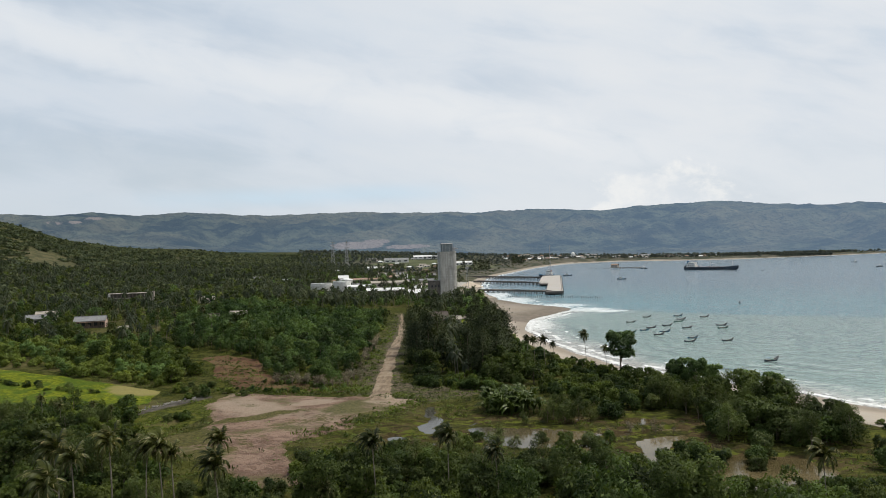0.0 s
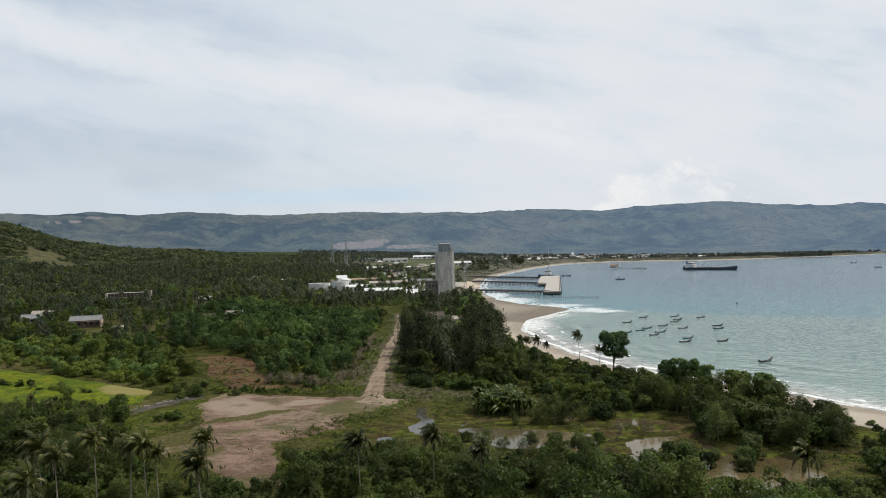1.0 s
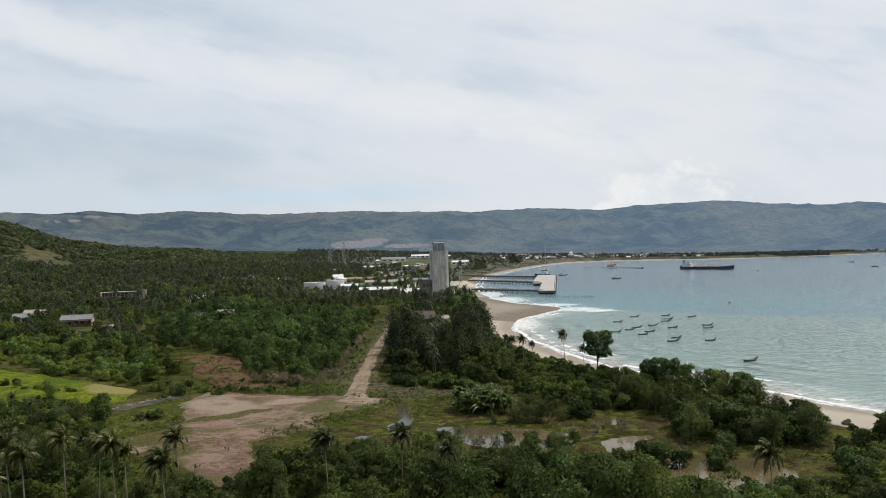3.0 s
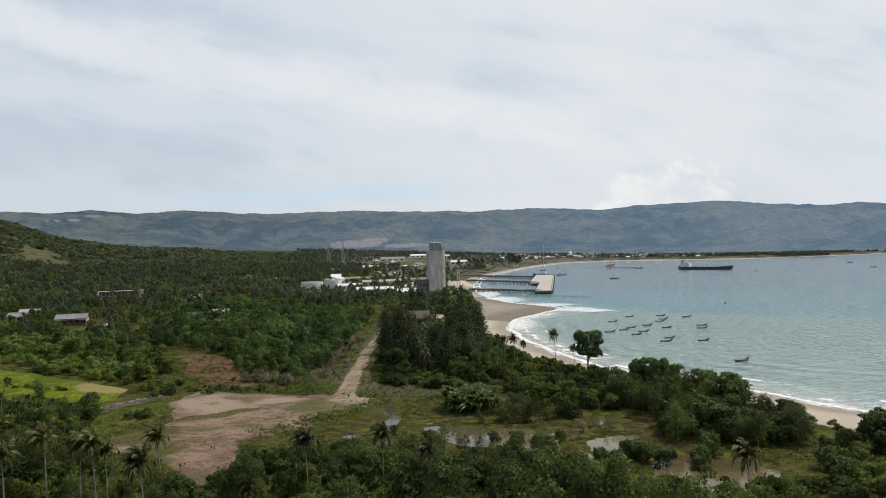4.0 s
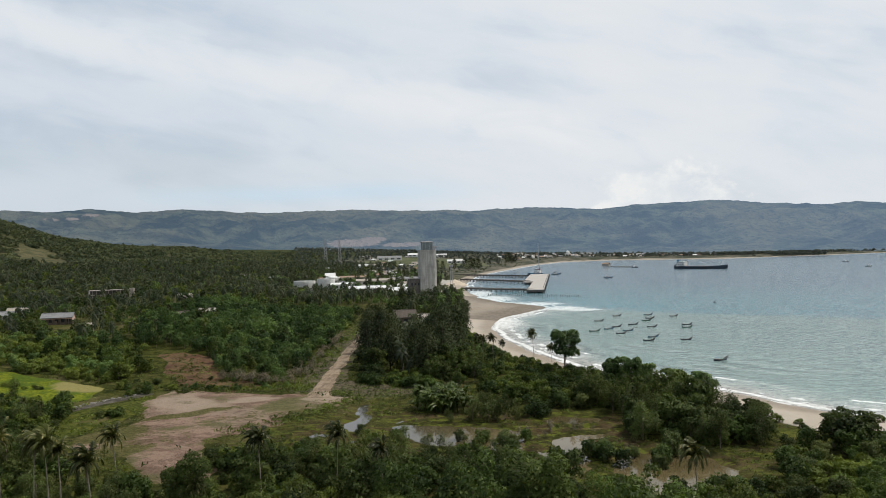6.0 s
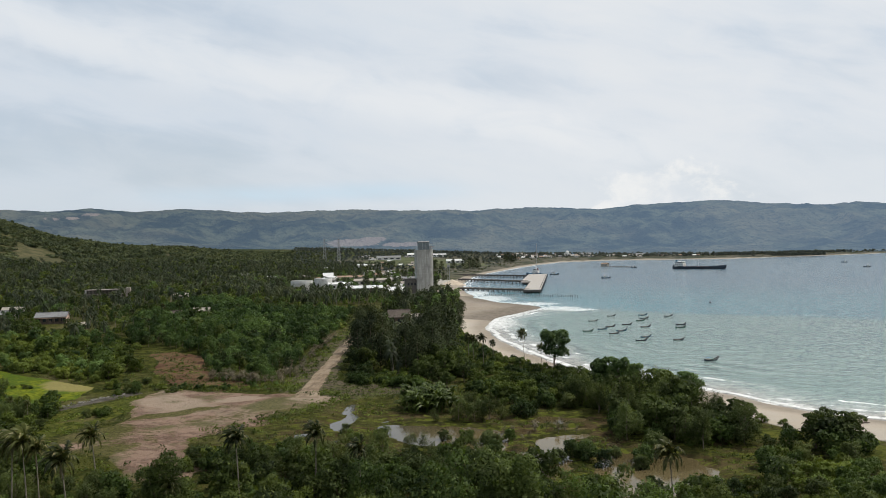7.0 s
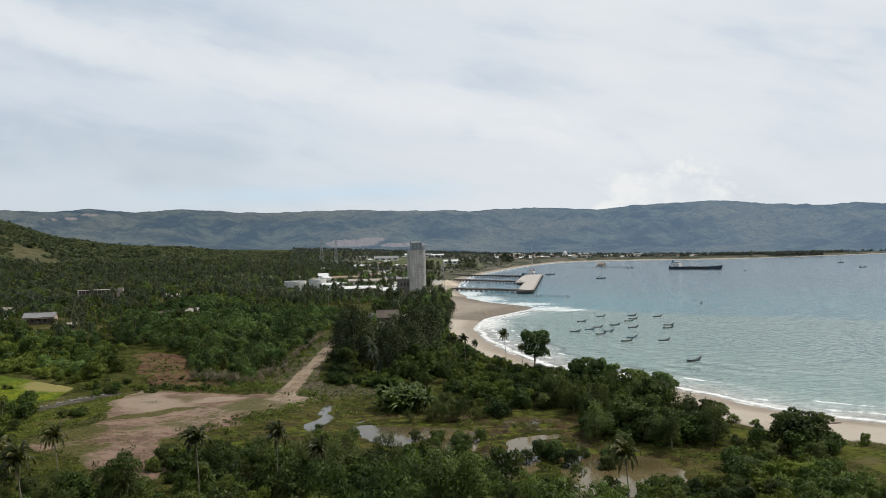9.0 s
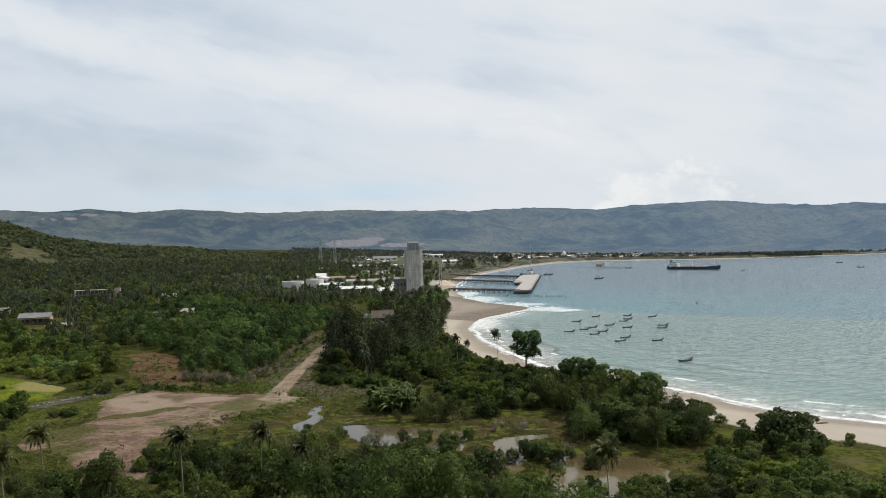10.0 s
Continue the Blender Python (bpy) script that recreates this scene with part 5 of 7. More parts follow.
LEFT = [(-112, 294), (-124, 302), (-166, 380), (-190, 500), (-330, 560), (-470, 420), (-300, 300), (-215, 318), (-150, 306)]
woods("village_scrub", 0, stand(LEFT, 7.2, 17, ["mid_village"] * 5 + ["mid_bright"] * 5 + ["mid_thicket"] + ["mid_dark"] + ["mid_palm"] * 4, 0.38, 0.98, ["green_bush"], 0,
      avoid=OPEN + [[(-216, 356), (-182, 352), (-190, 390), (-220, 390)], [(-275, 380), (-230, 392), (-230, 416), (-275, 416)]]), "mixed green scrub and trees round the village houses", "scrub")
for i in range(24):
    x, y = -172 + 2.3 * i + RNG.uniform(-2.0, 2.0), 244 - 1.0 * i + RNG.uniform(-2.2, 2.2)
    plant(("green_bush", "feathery_tree", "green_bush", "mangrove_bush")[i % 4], x, y, RNG.uniform(0.3, 0.75), None, RNG.uniform(0.6, 0.9))
for x, y, n, spread in ((-77, 188, 6, 3.5), (-90, 228, 9, 6.0), (-84, 217, 6, 3.5), (-72, 219, 5, 4.0), (-90, 168, 7, 6.0)):
    for i in range(n):
        plant(("mangrove_bush", "green_bush", "grey_bush")[i % 3], x + RNG.uniform(-spread, spread), y + RNG.uniform(-spread, spread), RNG.uniform(0.4, 0.85), None, RNG.uniform(0.7, 1.0))
for i in range(26):
    x = -17 + i * 1.0 + RNG.uniform(-1.5, 1.5)
    plant(("mangrove_bush", "green_bush", "mangrove_bush")[i % 3], x, 230 - 0.45 * i + RNG.uniform(-2.5, 2.0), RNG.uniform(0.6, 1.05), None, RNG.uniform(0.7, 1.0))
NOOK = [(-130, 198), (-108, 202), (-96, 196), (-88, 186), (-86, 174), (-104, 166), (-146, 176)]
stand(NOOK, 4.0, 18, ["mid_mangrove"], 0.7, 1.2, ["mangrove_bush", "green_bush", "mangrove_bush", "feathery_tree"], 999, avoid=[])
PALMS = [(-75, 505), (-200, 505), (-340, 565), (-500, 430), (-720, 620), (-640, 900), (-420, 1150), (-300, 1500), (-120, 1500), (-230, 900), (-160, 700), (-130, 640), (-80, 560)]
PLANTATION = stand(PALMS, 9.2, 19, ["mid_palm"] * 5 + ["far_tree"] * 3 + ["far_scrub"] * 2 + ["far_bright"] * 3 + ["far_village"] * 2 + ["far_dark"], 0.6, 1.1, ["coconut_palm"], 0, avoid=[[(-326, 566), (-256, 560), (-258, 612), (-326, 612)], [(-320, 870), (-225, 870), (-225, 960), (-300, 985)], [(-222, 540), (-196, 540), (-196, 568), (-222, 568)]])
woods("palm_plantation", 0, [(("far_village", "far_thicket", "far_bright", "far_village")[i // 2 % 4] if q[0] == "mid_palm" and q[2] < 720 and i % 2 else q[0],) + q[1:] for i, q in enumerate(PLANTATION)],
      "wide coconut palm plantation on the inland plain", "palm plantation")
TOWN = [(-190, 560), (-80, 552), (-10, 556), (12, 565), (14, 640), (4, 690), (-28, 622), (-60, 630), (-130, 690), (-190, 690)]
woods("works_palms", 0, stand(TOWN, 8.0, 20, ["mid_palm"] * 2 + ["mid_dark"] + ["mid_thicket"] * 2 + ["mid_bright"] * 3, 0.4, 0.9, ["coconut_palm"], 0, skip=0.1), "palms and trees in front of the works buildings", "palm grove")


x, y, rng = scatter([(-150, 520), (-20, 535), (10, 560), (12, 600), (-60, 606), (-150, 640), (-190, 600)], 11.0, 45)
woods("tall_palms", 0, [("mid_palm", a, b, float(height(a, b)), rng.uniform(0.85, 1.2), 1.0) for a, b in zip(x, y) if rng.rand() < 0.5],
      "tall coconut palms standing in front of the works", "palm grove")


def polar_spots(kinds, az0, az1, r0, r1, n, lo, hi, seed, flat=0.0):
    rng = np.random.RandomState(seed)
    a, r = np.radians(rng.uniform(az0, az1, n)), np.sqrt(rng.uniform(r0 ** 2, r1 ** 2, n))
    x, y = OX + r * np.sin(a), OY + r * np.cos(a)
    d = inland(x, y)
    keep = (d > 60) & ((d > flat) | (rng.rand(n) < 0.25))
    z = height(x, y)
    return [(kinds[rng.randint(len(kinds))], x[i], y[i], z[i], rng.uniform(lo, hi), rng.uniform(0.8, 1.1)) for i in np.nonzero(keep)[0]]


PASTURE = [(-190, 1480), (-60, 1420), (20, 1400), (60, 1500), (40, 1800), (-180, 1900), (-240, 1600)]
HILLSIDE = polar_spots(["far_scrub"], -37, -11, 780, 2100, 6800, 0.9, 2.3, 31)
HILLSIDE = [q[:5] + (q[5] * 0.62,) for q in HILLSIDE] + polar_spots(["far_tree"], -37, -11, 780, 2100, 700, 0.7, 1.2, 33)
HILLSIDE = [q for q in HILLSIDE if float(dry_slope(q[1], q[2])) < 0.25 + 0.9 * vnoise(q[1] / 20, q[2] / 20)]
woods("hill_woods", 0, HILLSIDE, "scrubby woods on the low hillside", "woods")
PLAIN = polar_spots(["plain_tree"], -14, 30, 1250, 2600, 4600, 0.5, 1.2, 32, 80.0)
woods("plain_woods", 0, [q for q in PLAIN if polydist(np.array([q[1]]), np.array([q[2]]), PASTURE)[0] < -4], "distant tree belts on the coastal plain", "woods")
x, y, rng = scatter([(-60, 1180), (30, 1180), (90, 1350), (150, 1560), (250, 1860), (420, 1975), (560, 1900), (760, 1870), (1000, 2000), (1300, 2150), (1300, 2450), (500, 2450), (0, 2000), (-60, 1500)], 13.0, 47)
woods("coast_scrub", 0, [("far_scrub", a, b, float(height(a, b)), rng.uniform(0.3, 0.75), 0.8) for a, b in zip(x, y) if rng.rand() < 0.42 and polydist(np.array([a]), np.array([b]), PASTURE)[0] < 0], "low dry scrub on the sandy coastal plain", "scrub")
woods("far_casuarina", 0, [("mid_casuarina", x, y, float(height(x, y)), s, 0.85) for x, y, s in
      ((-58, 1300, 1.5), (-50, 1310, 1.8), (-40, 1295, 1.8), (-30, 1300, 1.6), (-8, 1310, 1.9), (12, 1320, 2.0), (22, 1310, 2.1), (28, 1330, 1.9), (36, 1320, 2.0), (-66, 1290, 1.4), (-44, 1320, 1.7), (105, 1620, 2.0), (112, 1640, 2.2), (120, 1630, 1.8), (128, 1650, 2.0))],
      "dark casuarina clumps behind the far beach", "trees")
woods("spit_mangrove", 0, [("plain_tree", OX + r * math.sin(radians(a)), r * math.cos(radians(a)), 0.4, 1.7, 0.8) for a, r in
      [(22.6 + 0.11 * i, 2170 + 26 * math.sin(i * 1.9)) for i in range(36)] + [(16.5 + 0.22 * i, 2120 + 18 * math.sin(i * 2.3)) for i in range(26)]],
      "dark mangrove belt along the far shore", "mangroves")

def shore_belt():
    """Low woods behind the far beach."""
    rng, rows = np.random.RandomState(8), []
    for i in range(1500):
        a, r = radians(rng.uniform(9, 33)), rng.uniform(1880, 2620)
        x, y = OX + r * math.sin(a), r * math.cos(a)
        d = float(inland(x, y))
        if 34 < d < 190 and rng.rand() < (0.45 if a < radians(16) else 1.0):
            rows.append(("plain_tree", x, y, float(height(x, y)), rng.uniform(0.7, 1.5), 0.75))
    return rows


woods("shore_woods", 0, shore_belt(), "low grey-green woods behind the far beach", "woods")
x, y, rng = scatter([(-190, 700), (-60, 690), (-40, 700), (0, 760), (0, 1000), (-60, 1180), (-240, 1180), (-240, 800)], 15.0, 44)
woods("yard_trees", 0, [(("far_dark", "mid_palm", "far_thicket", "mid_casuarina", "far_thicket")[i % 5], a, b, float(height(a, b)), rng.uniform(0.6, 1.05), 1.0) for i, (a, b) in enumerate(zip(x, y)) if rng.rand() < 0.78],
      "scattered trees and palms among the works buildings", "trees")
for x, y, s in ((-103, 240, 1.35), (-108, 247, 1.25), (-99, 252, 1.15), (-113, 255, 1.4), (-119, 263, 1.45), (-107, 262, 1.2), (-126, 258, 1.1), (-136, 270, 1.4), (-150, 279, 1.4), (-158, 276, 1.2), (-142, 283, 1.3)):
    plant(("green_bush", "mangrove_bush")[int(y) % 2], x, y, s * 1.3)
# tall casuarinas of the grove, on both its flanks
for x, y, s in ((-19, 262, 1.05), (-15, 268, 1.15), (-20, 276, 1.0), (-12, 280, 1.1), (-17, 290, 1.15), (6, 258, 1.15), (10, 262, 1.2), (13, 268, 1.15), (9, 272, 1.1), (14, 280, 1.15), (9, 287, 1.2), (5, 266, 1.0), (13, 300, 1.1), (12, 320, 1.0), (9, 312, 1.1), (-21, 306, 1.15), (-25, 318, 1.1), (-23, 296, 1.1), (5, 240, 1.0), (10, 246, 1.05), (0, 250, 1.0)):
    plant("casuarina_tree", x, y, s * 1.32)
for name, kind, gap, seed, text in (("weeds", "weed", 1.55, 41, "low green weeds on open ground"), ("dry_weeds", "dry_weed", 1.9, 42, "dry grey weeds and stubble on bare ground"), ("grass", "grass", 1.0, 43, "short rough grass tufts on open ground")):
    x, y, rng = scatter([(-150, 125), (-150, 262), (-60, 262), (-46, 300), (-52, 440), (-38, 440), (-28, 350), (-20, 240), (40, 215), (95, 190), (125, 150), (125, 118), (60, 112), (-60, 118)], gap, seed, [VERGE_POLY, FIELD, BEACH_GRASS], 0.3)
    z = height(x, y)
    bare = polydist(x, y, CLEARING)
    marsh = np.exp(-((x - 28) / 60) ** 4 - ((y - 162) / 32) ** 4)
    keep = (z > 0.46) & (inland(x, y) > 27) & (rng.rand(len(x)) > 0.6 * marsh) & (rng.rand(len(x)) < np.where(bare > 3, 0.012, np.where(bare > 0, 0.15, 0.6)) * step(0.42, 0.6, fbm(x + 13 * seed, y, 8.0, 3)))
    woods(name, 0, [(kind, a, b, c, e, 1.0) for a, b, c, e in zip(x[keep], y[keep], z[keep], rng.uniform(0.5, 1.2, keep.sum()))], text, "weeds")


def lump(rng):
    """A small rough stone."""
    v, f = tube([(0, 0, -0.1), (0, 0, 0.08), (0.02, 0, 0.25), (0, 0.02, 0.34)], [0.25, 0.36, 0.28, 0.06], 6)
    return v * rng.uniform(0.8, 1.2, v.shape), f


def bank(line, wide, count, kinds, seed, lo, hi):
    """Places strewn along a line."""
    rng = np.random.RandomState(seed)
    rows = []
    pts = np.array(line, float)
    seg = np.r_[0, np.cumsum(np.linalg.norm(np.diff(pts, axis=0), axis=1))]
    for i in range(count):
        s = rng.uniform(0, seg[-1])
        x, y = np.interp(s, seg, pts[:, 0]) + rng.normal() * wide, np.interp(s, seg, pts[:, 1]) + rng.normal() * wide
        if polydist(np.array([x]), np.array([y]), ROAD_POLY)[0] < -0.2:
            rows.append((kinds[rng.randint(len(kinds))], x, y, float(height(x, y)), rng.uniform(lo, hi), 1.0))
    return rows


woods("roadside_weeds", 0, bank([(x - w - 3.0, y) for x, y, w in ROAD[2:]], 1.8, 620, ["weed", "weed", "dry_weed", "grass"], 51, 0.5, 1.4)
      + bank([(x + w + 1.2, y) for x, y, w in ROAD[2:]], 0.8, 240, ["weed", "grass", "dry_weed"], 52, 0.4, 1.1)
      + bank([(-40, 167), (-28, 182.5), (-20, 194), (-15, 205), (-22, 211)], 2.0, 300, ["weed"] * 2 + ["dry_weed"], 53, 0.5, 1.4)
      + bank([(-66, 222), (-50, 220), (-40, 224), (-31, 219)], 2.6, 260, ["weed"] * 2 + ["dry_weed"], 54, 0.5, 1.4)
      + bank([(-104, 286), (-90, 268), (-80, 246), (-66, 232), (-52, 226), (-40, 222)], 4.5, 420, ["dry_weed", "dry_weed", "weed", "grass"], 65, 0.4, 1.2),
      "knee-high green weeds along the dirt road and clearing", "weeds")
woods("low_hedge", 0, bank([(-76, 228), (-66, 223), (-56, 221), (-44, 221)], 0.9, 34, ["fine_mangrove", "fine_bright"], 63, 0.22, 0.42)
      + bank([(-48, 248), (-43, 262), (-42, 300), (-43, 345)], 1.6, 60, ["fine_bright", "fine_mangrove"], 64, 0.2, 0.5), "low dark green hedge on the bare ground", "hedge")
STONE_SPOTS = bank([(-99, 191), (-94.5, 198.5), (-89.5, 208.5), (-82.5, 219.5)], 0.6, 90, ["stone"], 58, 0.5, 1.5)
KIT["stone"] = [[("stones", lump(np.random.RandomState(i)), "stone")] for i in range(3)]
woods("ditch_stones", 0, STONE_SPOTS, "pale stones edging the muddy ditch", "stones")
woods("grey_brush", 0, bank([(-68, 240), (-56, 233), (-46, 229), (-39, 231), (-39, 256)], 1.7, 40, ["bare_bush"], 55, 0.45, 1.05)
      + bank([(-68, 240), (-56, 233), (-46, 229), (-39, 231)], 2.0, 26, ["fine_mangrove", "fine_bright"], 68, 0.2, 0.5)
      + bank([(-40, 258), (-43, 300), (-45, 350)], 0.9, 45, ["bare_bush"], 56, 0.4, 0.85) + bank([(36, 165), (44, 172), (30, 160)], 3.0, 14, ["bare_bush"], 57, 0.3, 0.6),
      "leafless grey brush along the thicket's edge", "brush")
for x, y, s in ((46.9, 144.5, 0.9), (44.4, 147, 1.0), (50, 142, 0.8), (58.3, 144, 1.0), (61.6, 148.5, 1.0), (47.5, 148, 0.9), (29, 158, 0.7), (53.4, 147.5, 0.6), (28, 146, 0.9), (41, 144, 0.8), (22, 160.5, 0.8), (27, 159, 0.9), (17, 162.5, 0.7), (32, 160.5, 0.6), (2, 163, 0.6), (-7, 168, 0.6)):
    plant(("mangrove_bush", "grey_bush")[int(x) % 2], x, y, s)
for x, y, s in ((15, 231, 1.25), (19, 237, 1.15), (11, 224, 1.0), (17, 246, 1.2), (21, 226, 0.9), (-16, 246, 1.0), (-19, 255, 1.1)):
    plant("broadleaf_tree", x, y, s)
for x, y, s in ((86, 169, 0.9), (82.5, 170, 0.8), (89.5, 171, 0.72)):
    plant("broadleaf_tree", x, y, s, None, 0.9, label="low domed dark green tree behind the beach")
for x, y, s in ((93, 172, 0.8), (97, 169, 0.55), (96, 164, 0.6), (101, 163, 0.5)):
    plant("green_bush", x, y, s, None, 0.7)
for x, y, s in ((-1, 145, 0.85), (21, 137, 0.85), (36, 125, 1.0), (29.5, 125, 0.95), (-22, 128, 0.8)):
    plant("broadleaf_tree", x, y, s)
# single plants that stand out
for x, y, s, tall in ((28, 88, 1.0, 1.0), (-22, 102, 0.74, 1.06)):
    plant("great_tree", x, y, s, None, tall)
for kind, x, y, s in (("feathery_tree", -14, 145, 0.85), ("mangrove_bush", -9, 133, 1.35), ("feathery_tree", -5, 129, 1.0), ("feathery_tree", 3, 126, 1.5), ("feathery_tree", 10, 152, 0.6), ("feathery_tree", 15, 141, 1.0), ("mangrove_bush", 19, 139, 1.4),
                      ("feathery_tree", 25, 128, 1.25), ("mangrove_bush", 6, 138, 0.9), ("feathery_tree", 21, 146, 0.8), ("grey_bush", 27, 150, 0.75), ("feathery_tree", 0, 134, 1.05), ("broadleaf_tree", -17, 131, 0.85), ("grey_bush", 13, 132, 1.3),
                      ("feathery_tree", -41, 115, 1.15), ("mangrove_bush", -38, 118, 1.35), ("feathery_tree", -54, 116, 1.1), ("mangrove_bush", -58, 119, 1.3), ("mangrove_bush", -66, 117, 1.4), ("grey_bush", -34, 126, 0.7), ("grey_bush", -48, 128, 0.6)):
    plant(kind, x, y, s)
for x, y, top, kind in ((-3.2, 118.5, 15.2, 0), (-41.7, 119.5, 15.2, 1), (-14.8, 113.8, 15.8, 2), (5.2, 115.1, 13.2, 3), (53.8, 107, 14.6, 4), (-61.7, 105, 18.4, 1), (-59.1, 104, 17.0, 2),
                        (-57.5, 112, 17.4, 3), (-52.0, 112, 16.0, 0), (-48.7, 111, 16.9, 4), (-47.3, 112, 15.0, 2), (-53.1, 88, 18.6, 3), (-20.6, 100, 12.3, 0), (-35.3, 100, 17.0, 1),
                        (42.8, 255.6, 14.5, 1), (24.5, 258, 12.5, 2), (28.0, 256, 13.0, 4), (22.5, 266, 12.0, 0), (48.0, 245, 10.5, 3), (32, 262, 10.0, 1), (-104, 176, 9.0, 4), (-98, 181, 8.0, 1), (-110, 178, 10.5, 3), (-92, 178, 7.5, 0), (-112, 300, 9.0, 2), (-150, 355, 17.0, 3), (-158, 352, 16, 0), (-172, 348, 17, 1), (-166, 372, 18, 2), (-188, 392, 20, 4), (-180, 362, 18, 3), (-212, 400, 21, 1), (-142, 372, 18, 0), (-130, 330, 14, 2), (-120, 318, 12, 4)):
    g = float(height(x, y))
    plant("coconut_palm", x, y, (top - g) / 14.0, RNG.uniform(-0.3, 0.3), 1.0, kind)
for x, y, s in ((51.7, 240, 1.3), (62, 212, 0.85), (67, 208, 0.9), (70, 205, 0.8), (76, 194, 0.82), (81, 188, 0.84)):
    plant("shore_tree", x, y, s)
for x, y, s, t in ((8.0, 191, 1.5, 0.2), (11.5, 190.5, 1.8, 1.5), (15.2, 190.5, 1.6, 2.6), (10, 195, 1.9, 0.9), (14, 195, 1.9, 2.0)):
    plant("banana_clump", x, y, s, t, 1.35)
for x, y, s in ((36, 182, 1.1), (38, 184, 0.9)):
    plant("mangrove_bush", x, y, s)
for x, y, s in ((20, 178, 0.85), (24, 177.5, 1.0), (28, 179, 1.0), (31, 180, 0.8), (25, 182, 1.05), (14, 178, 0.5), (22, 182, 0.95)):
    plant("feathery_tree", x, y, s)
for x, y, s in ((98, 146, 1.25), (101.5, 148, 1.1), (95, 149, 1.15), (98, 151, 1.2)):
    plant("broadleaf_tree", x, y, s, None, 0.85, label="wide dark spreading tree by the beach")
for x, y, s in ((96, 143.5, 1.3), (100, 143.5, 1.25), (103, 146, 1.1)):
    plant("mangrove_bush", x, y, s)
for x, y, s in ((72, 166, 1.3), (62, 152, 0.95), (58, 163, 1.3), (66, 170, 1.4), (80, 160, 1.35), (86, 166, 1.25), (57, 140, 0.8)):
    plant("grey_bush", x, y, s)
for x, y, s in ((37, 128, 0.9), (33, 141, 0.8), (48, 166, 0.5), (-50, 230, 1.0), (-54, 232, 0.9), (-47, 228, 0.8), (-58, 236, 1.0), (-44, 227, 0.9), (-62, 238, 0.7)):
    plant("bare_bush", x, y, s)
for x, y, s in ((30, 119, 1.0), (-14, 124, 0.9), (-20, 122, 0.85)):
    plant("broadleaf_tree", x, y, s * 0.9, None, 0.9)

# ---- building materials ----
def fill_concrete(k):
    p = k.add("ShaderNodeTexCoord").outputs["Object"]
    m = k.add("ShaderNodeMapping")
    k.link(p, m.inputs[0])
    m.inputs["Scale"].default_value = (0.9, 0.9, 0.12)
    runs, grain, big = k.noise(m.outputs[0], 0.8, 5, 0.6), k.noise(p, 1.4, 5), k.noise(p, 0.12, 3)
    col = k.mix(k.ramp(runs, 0.35, 0.7), (0.32, 0.31, 0.285), (0.46, 0.45, 0.42))
    col = k.mix(k.ramp(big, 0.45, 0.7, 0.0, 0.5), col, (0.20, 0.195, 0.18))
    col = k.mix(k.ramp(grain, 0.5, 0.8, 0.0, 0.3), col, (0.42, 0.41, 0.385))
    return bsdf(k, col, 0.9, 0, k.bump(grain, 0.4, 0.03), 0.25)


material("concrete", fill_concrete)
plain("concrete_deck", (0.33, 0.31, 0.285), 0.9, grain=0.6, spread=0.16, stain=(0.30, 0.25, 0.21))
plain("raw_concrete", (0.27, 0.235, 0.205), 0.9, grain=0.8, spread=0.3)
plain("concrete_dark", (0.11, 0.10, 0.09), 0.9, grain=1.2, spread=0.3)
plain("panel_grey", (0.15, 0.18, 0.19), 0.6, grain=0.8, spread=0.15)
plain("white_paint", (0.60, 0.60, 0.58), 0.6, grain=0.7, spread=0.10, stain=(0.45, 0.43, 0.39))
plain("white_roof", (0.58, 0.58, 0.57), 0.5, grain=0.5, spread=0.08, stain=(0.42, 0.40, 0.37))
plain("grey_roof", (0.17, 0.17, 0.17), 0.55, grain=0.8, spread=0.18, stain=(0.12, 0.10, 0.09))
plain("rust_roof", (0.25, 0.17, 0.12), 0.8, grain=0.8, spread=0.25)
plain("brown_roof", (0.085, 0.068, 0.056), 0.85, grain=1.2, spread=0.3)
plain("tan_roof", (0.28, 0.25, 0.21), 0.8, grain=0.8, spread=0.15)
plain("timber_wall", (0.10, 0.075, 0.06), 0.85, grain=1.6, spread=0.3)
plain("pink_lit_wall", (0.42, 0.30, 0.25), 0.85, grain=1.0, spread=0.15)
plain("cream_wall", (0.34, 0.32, 0.28), 0.85, grain=1.0, spread=0.12)
plain("dark_glass", (0.03, 0.035, 0.04), 0.25, grain=1.0, spread=0.1, spec=0.5)
plain("tank_shell", (0.52, 0.52, 0.50), 0.5, grain=0.5, spread=0.10, stain=(0.40, 0.36, 0.31))
plain("hull_dark", (0.050, 0.066, 0.085), 0.5, grain=0.8, spread=0.3, stain=(0.06, 0.045, 0.04))
plain("hull_blue", (0.035, 0.12, 0.20), 0.5, grain=2.0, spread=0.25)
plain("hull_green", (0.05, 0.13, 0.11), 0.5, grain=2.0, spread=0.25)
plain("boat_wood", (0.13, 0.10, 0.08), 0.8, grain=3.0, spread=0.3)
plain("boat_inside", (0.11, 0.12, 0.12), 0.8, grain=3.0, spread=0.25)
plain("ship_red", (0.20, 0.05, 0.04), 0.6, grain=1.0, spread=0.25)
plain("steel", (0.34, 0.34, 0.35), 0.5, 0.3, grain=1.0, spread=0.2)
plain("sand_heap", (0.44, 0.37, 0.29), 0.95, grain=0.6, spread=0.15)
plain("plaza", (0.28, 0.265, 0.235), 0.95, grain=0.08, spread=0.15)
plain("pasture", (0.075, 0.084, 0.045), 0.95, grain=0.03, spread=0.3, spec=0.03, stain=(0.11, 0.10, 0.055))


